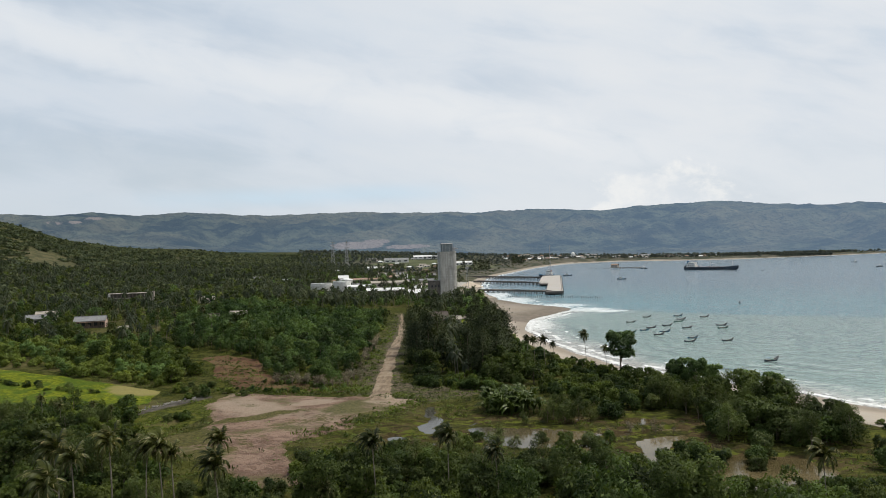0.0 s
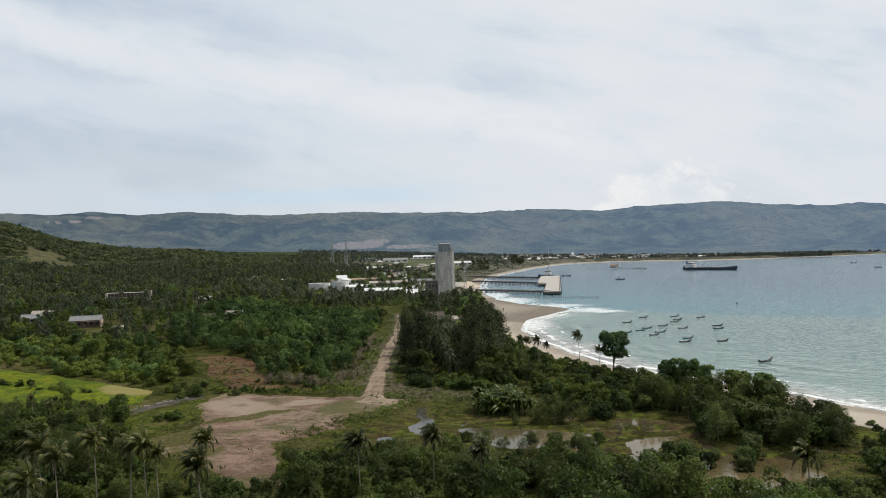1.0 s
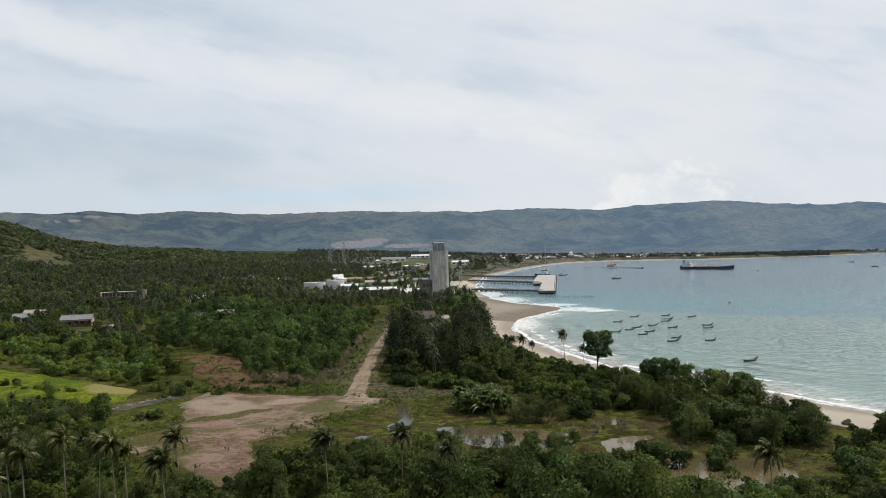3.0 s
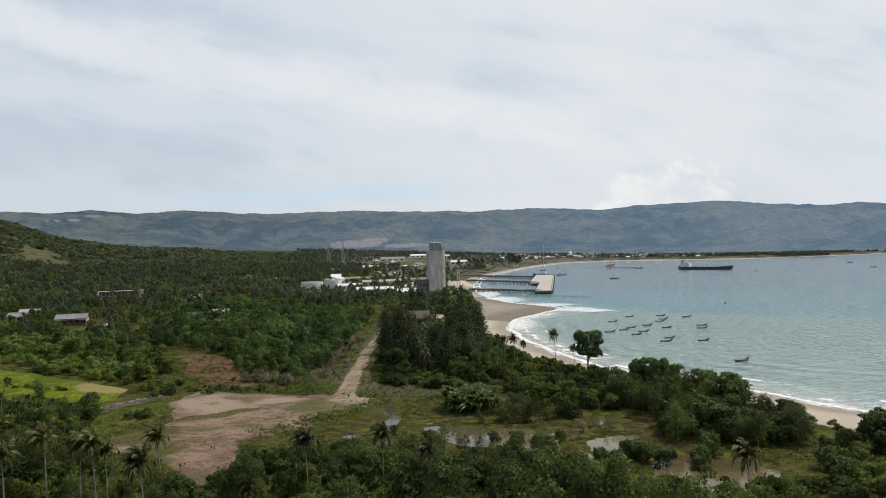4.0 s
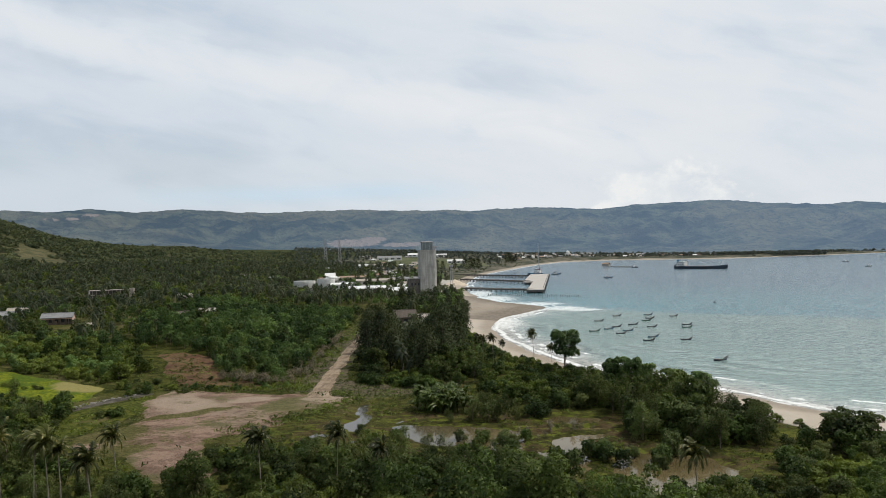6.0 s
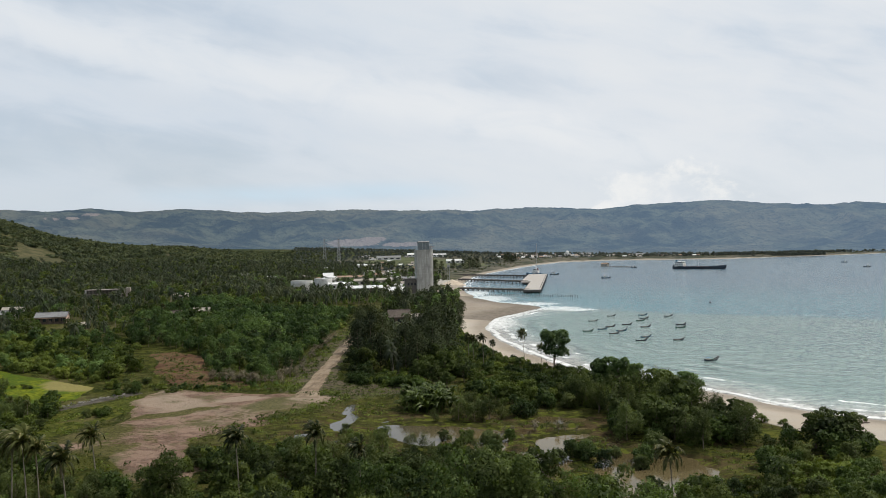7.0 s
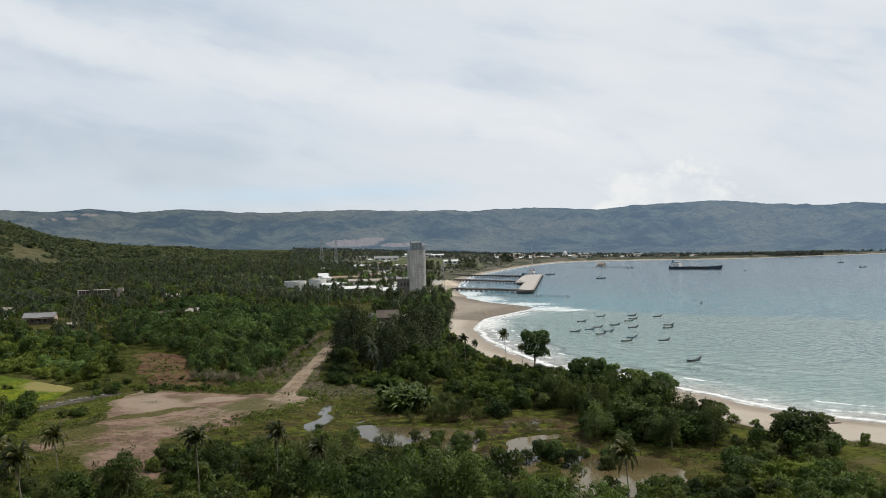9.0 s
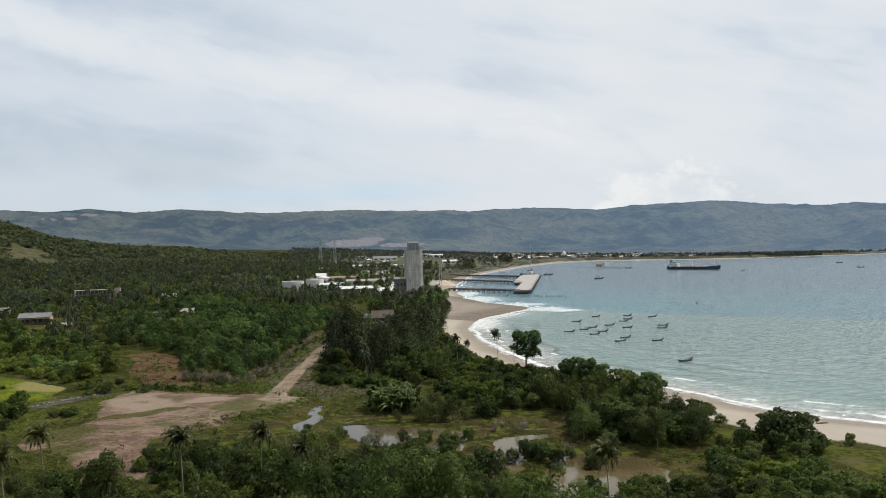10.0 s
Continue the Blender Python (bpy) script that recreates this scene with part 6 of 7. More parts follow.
# ---- shapes ----
def box(x0, x1, y0, y1, z0, z1):
    v = np.array([(x, y, z) for z in (z0, z1) for y in (y0, y1) for x in (x0, x1)], float)
    return v, np.array([(0, 2, 3, 1), (4, 5, 7, 6), (0, 1, 5, 4), (2, 6, 7, 3), (0, 4, 6, 2), (1, 3, 7, 5)])


def gable(x0, x1, y0, y1, z0, rise, eave=0.5, thick=0.18):
    """A ridged roof along x, with eaves."""
    parts = []
    ym = (y0 + y1) / 2
    for a, b in ((y0 - eave, ym), (y1 + eave, ym)):
        za = z0 - rise * eave / (ym - y0)
        v = np.array([(x0 - eave, a, za), (x1 + eave, a, za), (x1 + eave, b, z0 + rise), (x0 - eave, b, z0 + rise)], float)
        w = v + (0, 0, thick)
        f = [(0, 1, 2, 3), (4, 5, 6, 7), (0, 1, 5, 4), (1, 2, 6, 5), (2, 3, 7, 6), (3, 0, 4, 7)]
        parts.append((np.concatenate([v, w]), np.array(f)))
    return merge(parts)


def gable_end(x, y0, y1, z0, rise, t=0.2):
    ym = (y0 + y1) / 2
    v = np.array([(x + d, yy, zz) for d in (0, t) for yy, zz in ((y0, z0), (y1, z0), (ym, z0 + rise), (ym, z0 + rise))], float)
    return v, np.array([(0, 1, 2, 3), (4, 5, 6, 7), (0, 1, 5, 4), (1, 2, 6, 5), (0, 2, 6, 4)])


def lathe(profile, sides=32, cx=0.0, cy=0.0):
    a = np.linspace(0, 2 * np.pi, sides, endpoint=False)
    pr = np.array(profile, float)
    v = np.stack([cx + pr[:, :1] * np.cos(a), cy + pr[:, :1] * np.sin(a), pr[:, 1:] + 0 * a[None]], 2).reshape(-1, 3)
    f = [(i * sides + j, i * sides + (j + 1) % sides, (i + 1) * sides + (j + 1) % sides, (i + 1) * sides + j) for i in range(len(pr) - 1) for j in range(sides)]
    return v, np.array(f)


def rod(a, b, r, sides=5):
    return tube([a, (np.array(a, float) + np.array(b, float)) / 2, b], [r, r, r], sides)


def part(name, shape, mat, parent, label="", smooth=False):
    ob = new(name, shape if isinstance(shape, bpy.types.Mesh) else mesh_of(name, shape[0], shape[1], mat, None, smooth))
    ob.parent = parent
    return tagged(ob, label)


def thing(name, label, category, m=None, group=""):
    ob = tagged(new(name), label, category, group)
    ob.empty_display_size = 1.0
    ob.matrix_world = m or Matrix()
    return ob


# ---- the cement silo tower ----
def rounded(w, d, big, small, n=7):
    """An outline with wide curves on its right side and tight ones on its left."""
    pts = []
    for r, sx, sy, a0 in ((big, 1, 1, 0), (small, -1, 1, 90), (small, -1, -1, 180), (big, 1, -1, 270)):
        cx, cy = sx * (w / 2 - r), sy * (d / 2 - r)
        for i in range(n):
            a = radians(a0 + 90 * i / (n - 1))
            pts.append((cx + r * math.cos(a), cy + r * math.sin(a)))
    return np.array(pts)


def stack(rings, cap=True):
    """Rings of equal count, one above the other."""
    n = len(rings[0])
    v = np.concatenate(rings)
    f = [(i * n + j, i * n + (j + 1) % n, (i + 1) * n + (j + 1) % n, (i + 1) * n + j) for i in range(len(rings) - 1) for j in range(n)]
    if cap:
        c = len(v)
        v = np.concatenate([v, [rings[-1].mean(0)]])
        f += [((len(rings) - 1) * n + j, (len(rings) - 1) * n + (j + 1) % n, c, c) for j in range(n)]
        tri = True
    return v, np.array(f)


def ring(out, z):
    return np.column_stack([out, np.full(len(out), z)])


def silo_tower():
    g = float(height(-18.3, 637)) - 0.3
    t = thing("silo_tower", "tall weathered grey concrete cement silo with rounded corners", "silo", pose(-18.3, 638, g, 0, 0, 12))
    top = 43.2 - g
    out = rounded(15.6, 14.6, 4.2, 0.7)
    rings, z = [], 0.0
    while z < top - 0.01:
        z2 = min(z + 2.4, top)
        rings += [ring(out, z), ring(out, z2 - 0.34), ring(out * 0.975, z2 - 0.3), ring(out * 0.975, z2 - 0.001)]
        z = z2
    part("shaft", stack(rings), "concrete", t)
    part("parapet", stack([ring(out * 1.025, top - 0.2), ring(out * 1.025, top + 0.7), ring(out * 0.97, top + 0.7), ring(out * 0.97, top + 0.1)]), "concrete", t)
    for x in (-3.9, 0.0, 3.9):
        part("pilaster", box(x - 0.28, x + 0.28, -7.5, -7.1, 0, top - 0.3), "concrete", t)
    head = part("headhouse", box(-4.9, 4.3, -5.0, 4.6, top + 0.1, top + 7.4), "panel_grey", t, "grey sheet-clad headhouse")
    part("roof", gable(-4.9, 4.3, -5.0, 4.6, top + 7.4, 0.8, 0.4, 0.15), "grey_roof", head)
    for x in (-5.0, -1.9, 1.2, 4.2):
        part("corner_post", box(x - 0.02, x + 0.25, -5.2, -5.01, top + 0.2, top + 7.5), "steel", head)
    part("vent_hood", box(5.2, 7.2, -3.2, -0.6, top + 0.5, top + 4.2), "steel", t)
    part("conveyor_arm", box(7.2, 9.6, -2.6, -1.6, top + 2.6, top + 3.6), "steel", t)
    part("ladder", merge([box(6.6, 6.7, -6.9, -6.8, 0, top), box(7.2, 7.3, -6.9, -6.8, 0, top)] + [box(6.6, 7.3, -6.9, -6.85, zz, zz + 0.06) for zz in np.arange(0.5, top, 0.8)]), "steel", t)
    annex = part("annex", box(-17.5, -7.6, -5.0, 6.0, 0, 16.5), "concrete_dark", t, "dark stained concrete annex")
    part("annex_roof", box(-17.8, -7.5, -5.3, 6.3, 16.5, 16.9), "concrete_dark", annex)
    for x in (-15.8, -12.8, -9.9):
        part("opening", box(x, x + 1.5, -5.06, -4.9, 11.0, 13.2), "dark_glass", annex)


def tank(x, y, r, h, dome, label):
    g = float(height(x, y)) - 0.2
    t = thing("storage_tank", label, "tank", pose(x, y, g), "storage tanks")
    rows = []
    for z in np.arange(0, h - 0.1, 2.0):
        rows += [(r, z), (r, z + 1.9), (r - 0.05, z + 1.95)]
    part("shell", lathe(rows + [(r, h)], 40), "tank_shell", t)
    part("roof", lathe([(r + 0.15, h), (r + 0.15, h + 0.15), (r * 0.6, h + dome * 0.62), (0.3, h + dome), (0.01, h + dome)], 40), "white_roof", t, "white cone roof", True)
    part("rim_rail", lathe([(r - 0.1, h + 1.0), (r, h + 1.05), (r - 0.1, h + 1.1)], 40), "steel", t)
    treads = []
    for i, b in enumerate(np.linspace(-2.6, -1.4, 30)):
        v, f = box(-0.45, 0.45, -0.2, 0.2, 0, 0.08)
        turn = np.array([[math.cos(b), math.sin(b), 0], [-math.sin(b), math.cos(b), 0], [0, 0, 1]])
        treads.append((v @ turn + ((r + 0.45) * math.cos(b), (r + 0.45) * math.sin(b), h * i / 29), f))
    part("stair", merge(treads), "steel", t)


def building(name, x, y, w, d, h, rise, roof, wall, label, turn=0.0, windows=0, group="", z=None, ends=None, cat="building"):
    g = (float(height(x, y)) if z is None else z) - 0.15
    t = thing(name, label, cat, pose(x, y, g, 0, 0, turn), group)
    part("wall", merge([box(-w / 2, w / 2, -d / 2, d / 2, 0, h)]), wall, t)
    part("gable_wall", gable_end(-w / 2, -d / 2, d / 2, h, rise), ends or wall, t)
    part("gable_wall", gable_end(w / 2 - 0.2, -d / 2, d / 2, h, rise), ends or wall, t)
    if ends:
        part("end_wall", box(w / 2, w / 2 + 0.06, -d / 2 + 0.02, d / 2 - 0.02, 0.02, h), ends, t)
    r = part("roof", gable(-w / 2, w / 2, -d / 2, d / 2, h, rise, 0.6), roof, t)
    part("ridge_cap", box(-w / 2 - 0.6, w / 2 + 0.6, -0.25, 0.25, h + rise + 0.12, h + rise + 0.28), roof, r)
    for i in range(windows):
        xx = -w / 2 + w * (i + 0.5) / windows
        part("window", box(xx - w / windows * 0.28, xx + w / windows * 0.28, -d / 2 - 0.05, -d / 2 + 0.1, h * 0.35, h * 0.75), "dark_glass", t)
    return t


def ribs(t, w, d, h, rise, n):
    """Standing seams on a long sheet roof."""
    for i in range(n):
        xx = -w / 2 + w * (i + 0.5) / n
        v = np.array([(xx, -d / 2 - 0.6, h - rise * 1.2 / d + 0.2), (xx + 0.12, -d / 2 - 0.6, h - rise * 1.2 / d + 0.2), (xx + 0.12, 0, h + rise + 0.22), (xx, 0, h + rise + 0.22)], float)
        v = np.concatenate([v, v + (0, 0, 0.12)])
        part("roof_seam", (v, np.array([(0, 1, 2, 3), (4, 5, 6, 7), (0, 1, 5, 4), (1, 2, 6, 5), (2, 3, 7, 6), (3, 0, 4, 7)])), "grey_roof", t)


silo_tower()
tank(-153.5, 731, 11.3, 10.2, 1.6, "large white cylindrical storage tank with a shallow cone roof")
tank(-140.5, 778, 9.8, 10.6, 1.5, "grey-white storage tank behind palm trees")
tank(-158, 905, 9.0, 8.0, 2.6, "round storage tank with a domed white roof")
s1 = building("warehouse", -41, 657, 29, 16, 5.2, 3.0, "white_roof", "cream_wall", "white sheet-roofed warehouse beside the silo", 4, 0)
ribs(s1, 29, 16, 5.2, 3.0, 9)
s2 = building("long_shed", -84, 716, 39, 13, 5.0, 2.2, "white_roof", "timber_wall", "long open shed with a white sheet roof", 3, 0)
for i in range(9):
    part("post", box(-19 + i * 4.7, -18.4 + i * 4.7, -6.9, -6.5, 0, 5.0), "white_paint", s2)
building("pump_house", -166, 930, 13, 13, 9.5, 3.4, "white_roof", "cream_wall", "pavilion with a pale pyramid-like roof", 10, 3)
building("office_block", -120, 770, 26, 12, 6.5, 1.6, "white_roof", "white_paint", "low white office block with dark windows", 8, 6)
building("warehouse", -96, 860, 46, 18, 6.0, 2.0, "tan_roof", "cream_wall", "long pale works shed on a paved yard", 5, 7)
building("warehouse", -60, 905, 40, 16, 5.5, 1.8, "grey_roof", "cream_wall", "grey-roofed works shed on a paved yard", 5, 6)
building("warehouse", -140, 960, 44, 14, 6.0, 1.8, "rust_roof", "cream_wall", "long works shed with a rusty brown roof", 6, 6)
# pink gable, with the sunlight on it also put into its pale colour
house = building("village_house", -206, 377, 15.0, 8.0, 4.2, 2.1, "grey_roof", "timber_wall", "old timber house with a grey sheet roof and sunlit pink gable wall", 18, 5, "village houses", None, "pink_lit_wall", "house")
part("door", box(-1.0, 0.2, -4.09, -3.9, 0.1, 2.2), "boat_wood", house)
for xx in (-6, -2, 2, 6):
    part("post", box(xx - 0.08, xx + 0.08, -5.2, -5.04, 0, 3.4), "boat_wood", house)
part("porch_roof", box(-7.6, 7.6, -5.6, -4.1, 3.4, 3.52), "rust_roof", house)
building("village_house", -252, 404, 13, 8, 3.6, 2.0, "grey_roof", "cream_wall", "village house with a grey sheet roof", 14, 3, "village houses", cat="house")
building("village_house", -262, 428, 11, 7, 3.8, 1.9, "tan_roof", "cream_wall", "village house with a pale sheet roof", 20, 3, "village houses", cat="house")
building("village_house", -176, 354, 5, 4, 2.4, 1.0, "tan_roof", "timber_wall", "small hut with a tan sheet roof", 30, 1, "village houses", cat="house")
building("village_house", -134, 406, 8.5, 7, 3.0, 2.0, "tan_roof", "cream_wall", "village house with a tan roof among trees", 10, 2, "village houses", cat="house")
building("village_house", -145, 396, 6.5, 5.5, 2.8, 1.6, "brown_roof", "timber_wall", "village house with a weathered brown roof", 16, 2, "village houses", cat="house")
building("village_house", -272, 352, 6, 5, 2.4, 1.2, "grey_roof", "timber_wall", "small grey-roofed hut in the scrub", 5, 1, "village houses", cat="house")
building("beach_house", -18, 404, 12, 9, 5.0, 3.6, "brown_roof", "timber_wall", "weathered brown house with a steep dark roof in the grove", 12, 3, "", None, None, "house")
building("beach_hut", -8.5, 412, 8, 6, 3.6, 1.5, "tan_roof", "cream_wall", "small pale-walled hut in the grove", 6, 2, "", None, None, "hut")
building("beach_hut", -27, 425, 9, 6, 3.0, 1.8, "grey_roof", "timber_wall", "small grey-roofed hut in the grove", -8, 2, "", None, None, "hut")


def concrete_shell(x, y):
    g = float(height(x, y)) - 0.3
    t = thing("concrete_shell", "unfinished two-storey concrete building with bare columns", "building", pose(x, y, g, 0, 0, 20))
    for lv in (0.0, 4.0, 8.0):
        part("slab", box(-16, 16, -5, 5, lv, lv + 0.35), "raw_concrete", t)
    for lv in (0.35, 4.35):
        for i in range(11):
            for yy in (-4.6, 4.4):
                part("column", box(-15.7 + i * 3.1, -15.2 + i * 3.1, yy - 0.2, yy + 0.25, lv, lv + 3.65), "raw_concrete", t)
    part("back_wall", box(-15, 15, 0.5, 0.8, 0.35, 8.0), "concrete_dark", t)
    part("stair_tower", box(16.4, 20.0, -4, 3, 0, 9.2), "raw_concrete", t)


concrete_shell(-292, 596)
tw = thing("water_tower", "small white water tank on a concrete frame", "water tower", pose(-318, 612, float(height(-318, 612))))
for xx, yy in ((-1, -1), (1, -1), (-1, 1), (1, 1)):
    part("leg", box(xx - 0.15, xx + 0.15, yy - 0.15, yy + 0.15, 0, 5), "concrete", tw)
part("tank", lathe([(0.01, 5), (1.3, 5), (1.3, 7.2), (0.8, 7.8), (0.01, 8)], 20), "tank_shell", tw)


# ---- far houses: a few shapes, copied ----
def far_houses():
    rng = np.random.RandomState(5)
    kinds = []
    for roof, wall, w, d, h, rise, text in (("white_roof", "cream_wall", 11, 8, 3.4, 1.8, "small house with a pale sheet roof"), ("grey_roof", "cream_wall", 12, 8, 3.4, 2.0, "small house with a grey sheet roof"),
                                            ("rust_roof", "cream_wall", 11, 8, 3.2, 2.2, "small house with a rusty brown roof"), ("tan_roof", "white_paint", 14, 9, 3.6, 2.0, "white-walled house with a tan roof")):
        kinds.append(building("house", 0, -900 - 40 * len(kinds), w, d, h, rise, roof, wall, text + " in the far town", 0, 2, "town houses", 1.0, None, "house"))
    for i in range(230):
        a, r = rng.uniform(2.5, 19.5), rng.uniform(1850, 2330)
        if i < 34:
            a, r = rng.uniform(-13, -3.5), rng.uniform(760, 1350)
        elif i < 50:
            a, r = rng.uniform(-9, -2), rng.uniform(1400, 1900)
        x, y = OX + r * math.sin(radians(a)), r * math.cos(radians(a))
        if float(inland(x, y)) < 62 or -60 < x < 20 and y < 700:
            continue
        s = rng.uniform(0.8, 1.25)
        src = kinds[i % 4]
        copy_thing(src, pose(x, y, float(height(x, y)) - 0.2, 0, 0, rng.uniform(-35, 35)))
    for n, src in enumerate(kinds):
        x, y = ((-235, 905), (-190, 1010), (-120, 1090), (-60, 1130))[n]
        src.matrix_world = pose(x, y, float(height(x, y)) - 0.2, 0, 0, 9 * n)
    for a, r, w, roof in ((-4.2, 1950, 50, "white_roof"), (-3.3, 1980, 40, "grey_roof"), (-2.3, 1960, 36, "white_roof"), (-6.4, 1750, 60, "grey_roof"), (-8.5, 1400, 26, "white_roof"), (-1.0, 1600, 40, "white_roof"), (-7.4, 1420, 22, "tan_roof"), (9.4, 2250, 36, "grey_roof"), (4.2, 2200, 30, "tan_roof"), (13.6, 2230, 32, "grey_roof")):
        x, y = OX + r * math.sin(radians(a)), r * math.cos(radians(a))
        building("warehouse", x, y, w, w * 0.45, 7, w * 0.07, roof, "white_paint", "distant pale sheet-roofed warehouse on the plain", 6, 4, "far warehouses")
    x, y = OX + 2200 * math.sin(radians(8.0)), 2200 * math.cos(radians(8.0))
    mosque = thing("dome_building", "small white domed building in the far town", "building", pose(x, y, float(height(x, y))))
    part("wall", box(-9, 9, -9, 9, 0, 8), "white_paint", mosque)
    part("dome", lathe([(5.5, 8), (6.0, 10), (5.2, 13), (3.0, 15.5), (0.3, 17), (0.01, 18)], 20), "white_paint", mosque, "", True)


far_houses()
for x, y, w, roof, turn in ((-300, 905, 14, "grey_roof", 12), (-284, 925, 12, "white_roof", -20), (-262, 900, 16, "white_roof", 8), (-246, 888, 12, "tan_roof", 15), (-240, 930, 15, "white_roof", -8),
                            (-290, 960, 12, "grey_roof", 20), (-250, 955, 13, "white_roof", 5), (-209, 556, 11, "tan_roof", 12), (-272, 875, 10, "white_roof", -15)):
    building("house", x, y, w, w * 0.6, 3.4, 1.8, roof, "cream_wall", "pale village house among the coconut palms", turn, 3, "village houses")
YARD = [(-190, 840), (-60, 800), (0, 830), (4, 920), (-40, 1010), (-190, 1010)]
patch("yard", YARD, "plaza", "pale paved works yard", "yard", 0.5, 5.0, 4.0)
patch("pasture", PASTURE, "pasture", "flat green pasture behind the works", "pasture", 0.9, 9.0, 8.0)
LANE = [(-205, 1130), (-170, 1140), (-150, 1210), (-120, 1300), (-128, 1306), (-160, 1220), (-178, 1150), (-205, 1142)]
patch("lane", LANE, "dirt_track", "pale lane to the works", "road", 0.7, 4.0, 1.0)


def pylon(x, y, h):
    g = float(height(x, y))
    t = thing("pylon", "grey steel lattice power pylon on the plain", "pylon", pose(x, y, g), "pylons")
    legs = []
    for sx, sy in ((-1, -1), (1, -1), (1, 1), (-1, 1)):
        part("leg", rod((sx * 4.2, sy * 4.2, 0), (sx * 0.7, sy * 0.7, h), 0.28, 4), "steel", t)
    for i in range(8):
        z0, z1 = h * i / 8, h * (i + 1) / 8
        w0, w1 = 4.2 - 3.5 * i / 8, 4.2 - 3.5 * (i + 1) / 8
        part("brace", merge([rod((-w0, -w0, z0), (w1, -w1, z1), 0.16, 4), rod((w0, -w0, z0), (-w1, -w1, z1), 0.16, 4),
                             rod((-w0, w0, z0), (w1, w1, z1), 0.16, 4), rod((w0, w0, z0), (-w1, w1, z1), 0.16, 4)]), "steel", t)
    for zz, w in ((h * 0.72, 7), (h * 0.84, 6), (h * 0.95, 5)):
        part("cross_arm", box(-w, w, -0.3, 0.3, zz, zz + 0.5), "steel", t)


for a, r in ((-11.54, 1600), (-10.42, 1660)):
    x, y = OX + r * math.sin(radians(a)), r * math.cos(radians(a))
    pylon(x, y, 45 + r * 0.0170 - float(height(x, y)))

# ---- the port ----
def trestle(ax, ay, bx, by, label):
    ln, ang = math.hypot(bx - ax, by - ay), math.atan2(by - ay, bx - ax)
    t = thing("trestle", label, "jetty", pose(ax, ay, 0, 0, 0, math.degrees(ang)), "pier trestles")
    part("deck", box(0, ln, -3.6, 3.6, 2.4, 3.1), "concrete_deck", t)
    for s in (-3.75, 3.45):
        part("kerb", box(0, ln, s, s + 0.3, 2.2, 3.45), "concrete_dark", t)
    n = int(ln / 6.2)
    for i in range(n + 1):
        x = ln * i / n
        part("crossbeam", box(x - 0.5, x + 0.5, -3.8, 3.8, 1.5, 2.4), "concrete_dark", t)
        for s in (-2.9, 2.9):
            part("pile", rod((x, s, -4), (x, s, 1.6), 0.55, 6), "concrete_dark", t)


trestle(13, 738, 79, 684, "first concrete trestle on piles, leading to the quay")
trestle(10, 947, 90, 853, "second concrete trestle on piles, leading to the quay")
trestle(-2, 1115, 107, 1008, "third concrete trestle on piles, leading to the quay")


def quay():
    ang = math.degrees(math.atan2(1050 - 669, 137.5 - 89.5))
    t = thing("quay", "long pale concrete quay deck on dark piles", "quay", pose(89.5, 669, 0, 0, 0, ang))
    part("deck", box(0, 384, -0.3, 15.5, 2.3, 3.1), "concrete_deck", t)
    part("wide_deck", box(168, 384, 15.5, 27, 2.3, 3.096), "concrete_deck", t)
    part("step_block", box(150, 168, 15.5, 25, 1.6, 2.6), "concrete_dark", t)
    part("kerb", box(0, 384, -0.7, -0.3, 1.2, 3.4), "concrete_dark", t)
    part("kerb", box(-0.5, 0, -0.7, 15.9, 1.2, 3.4), "concrete_dark", t)
    part("kerb", box(0, 168, 15.5, 15.9, 1.4, 3.3), "concrete_dark", t)
    for i in range(40):
        for s in (0.8, 8.0, 14.8):
            part("pile", rod((2 + i * 9.6, s, -6), (2 + i * 9.6, s, 2.4), 0.6, 6), "concrete_dark", t)
    for i in range(20):
        part("fender", box(5 + i * 19.5, 6.2 + i * 19.5, -1.15, -0.7, 0.4, 3.0), "hull_dark", t)
        part("bollard", lathe([(0.01, 3.9), (0.4, 3.8), (0.25, 3.5), (0.3, 3.1)], 8, 9 + i * 19.5, 0.8), "hull_dark", t)


quay()
heap = thing("sand_pile", "large pale sand pile at the pier root", "sand pile", pose(2, 842, float(height(2, 842)) - 0.4))
hx, hy = [g.ravel() for g in np.meshgrid(np.linspace(-16, 16, 33), np.linspace(-16, 16, 33))]
hz = 7.0 * np.clip(1 - np.hypot(hx / 15, hy / 15), 0, 1) ** 0.9 + 0.8 * (fbm(hx + 40, hy, 5.0, 3) - 0.5) - 0.3
part("heap", mesh_of("heap", np.stack([hx, hy, hz], 1), grid_faces(33, 33), "sand_heap", None, True), "sand_heap", heap)

rng = np.random.RandomState(3)
post_kinds = [mesh_of("old_pile", *tube([(0, 0, -3), (0.05, 0, 0.5), (0.1, 0.05, 2.0)], [0.34, 0.30, 0.27], 6), "concrete_dark"),
              mesh_of("old_pile", *tube([(0, 0, -3), (-0.1, 0, 0.4), (-0.3, 0.1, 1.4)], [0.36, 0.32, 0.2], 6), "concrete_dark")]
for i in range(44):
    if i in (6, 17, 33):
        continue
    x, y = np.interp(i, [0, 43], [37, 116]), np.interp(i, [0, 43], [650, 613])
    ob = tagged(new("old_pile", post_kinds[i % 2]), "leaning dark broken pile standing in the shallow sea", "pile", "row of old piles")
    ob.matrix_world = pose(x, y, 0, rng.uniform(-4, 4), rng.uniform(-5, 5), rng.uniform(0, 360)) @ Matrix.Diagonal((1, 1, rng.uniform(0.8, 1.25), 1))


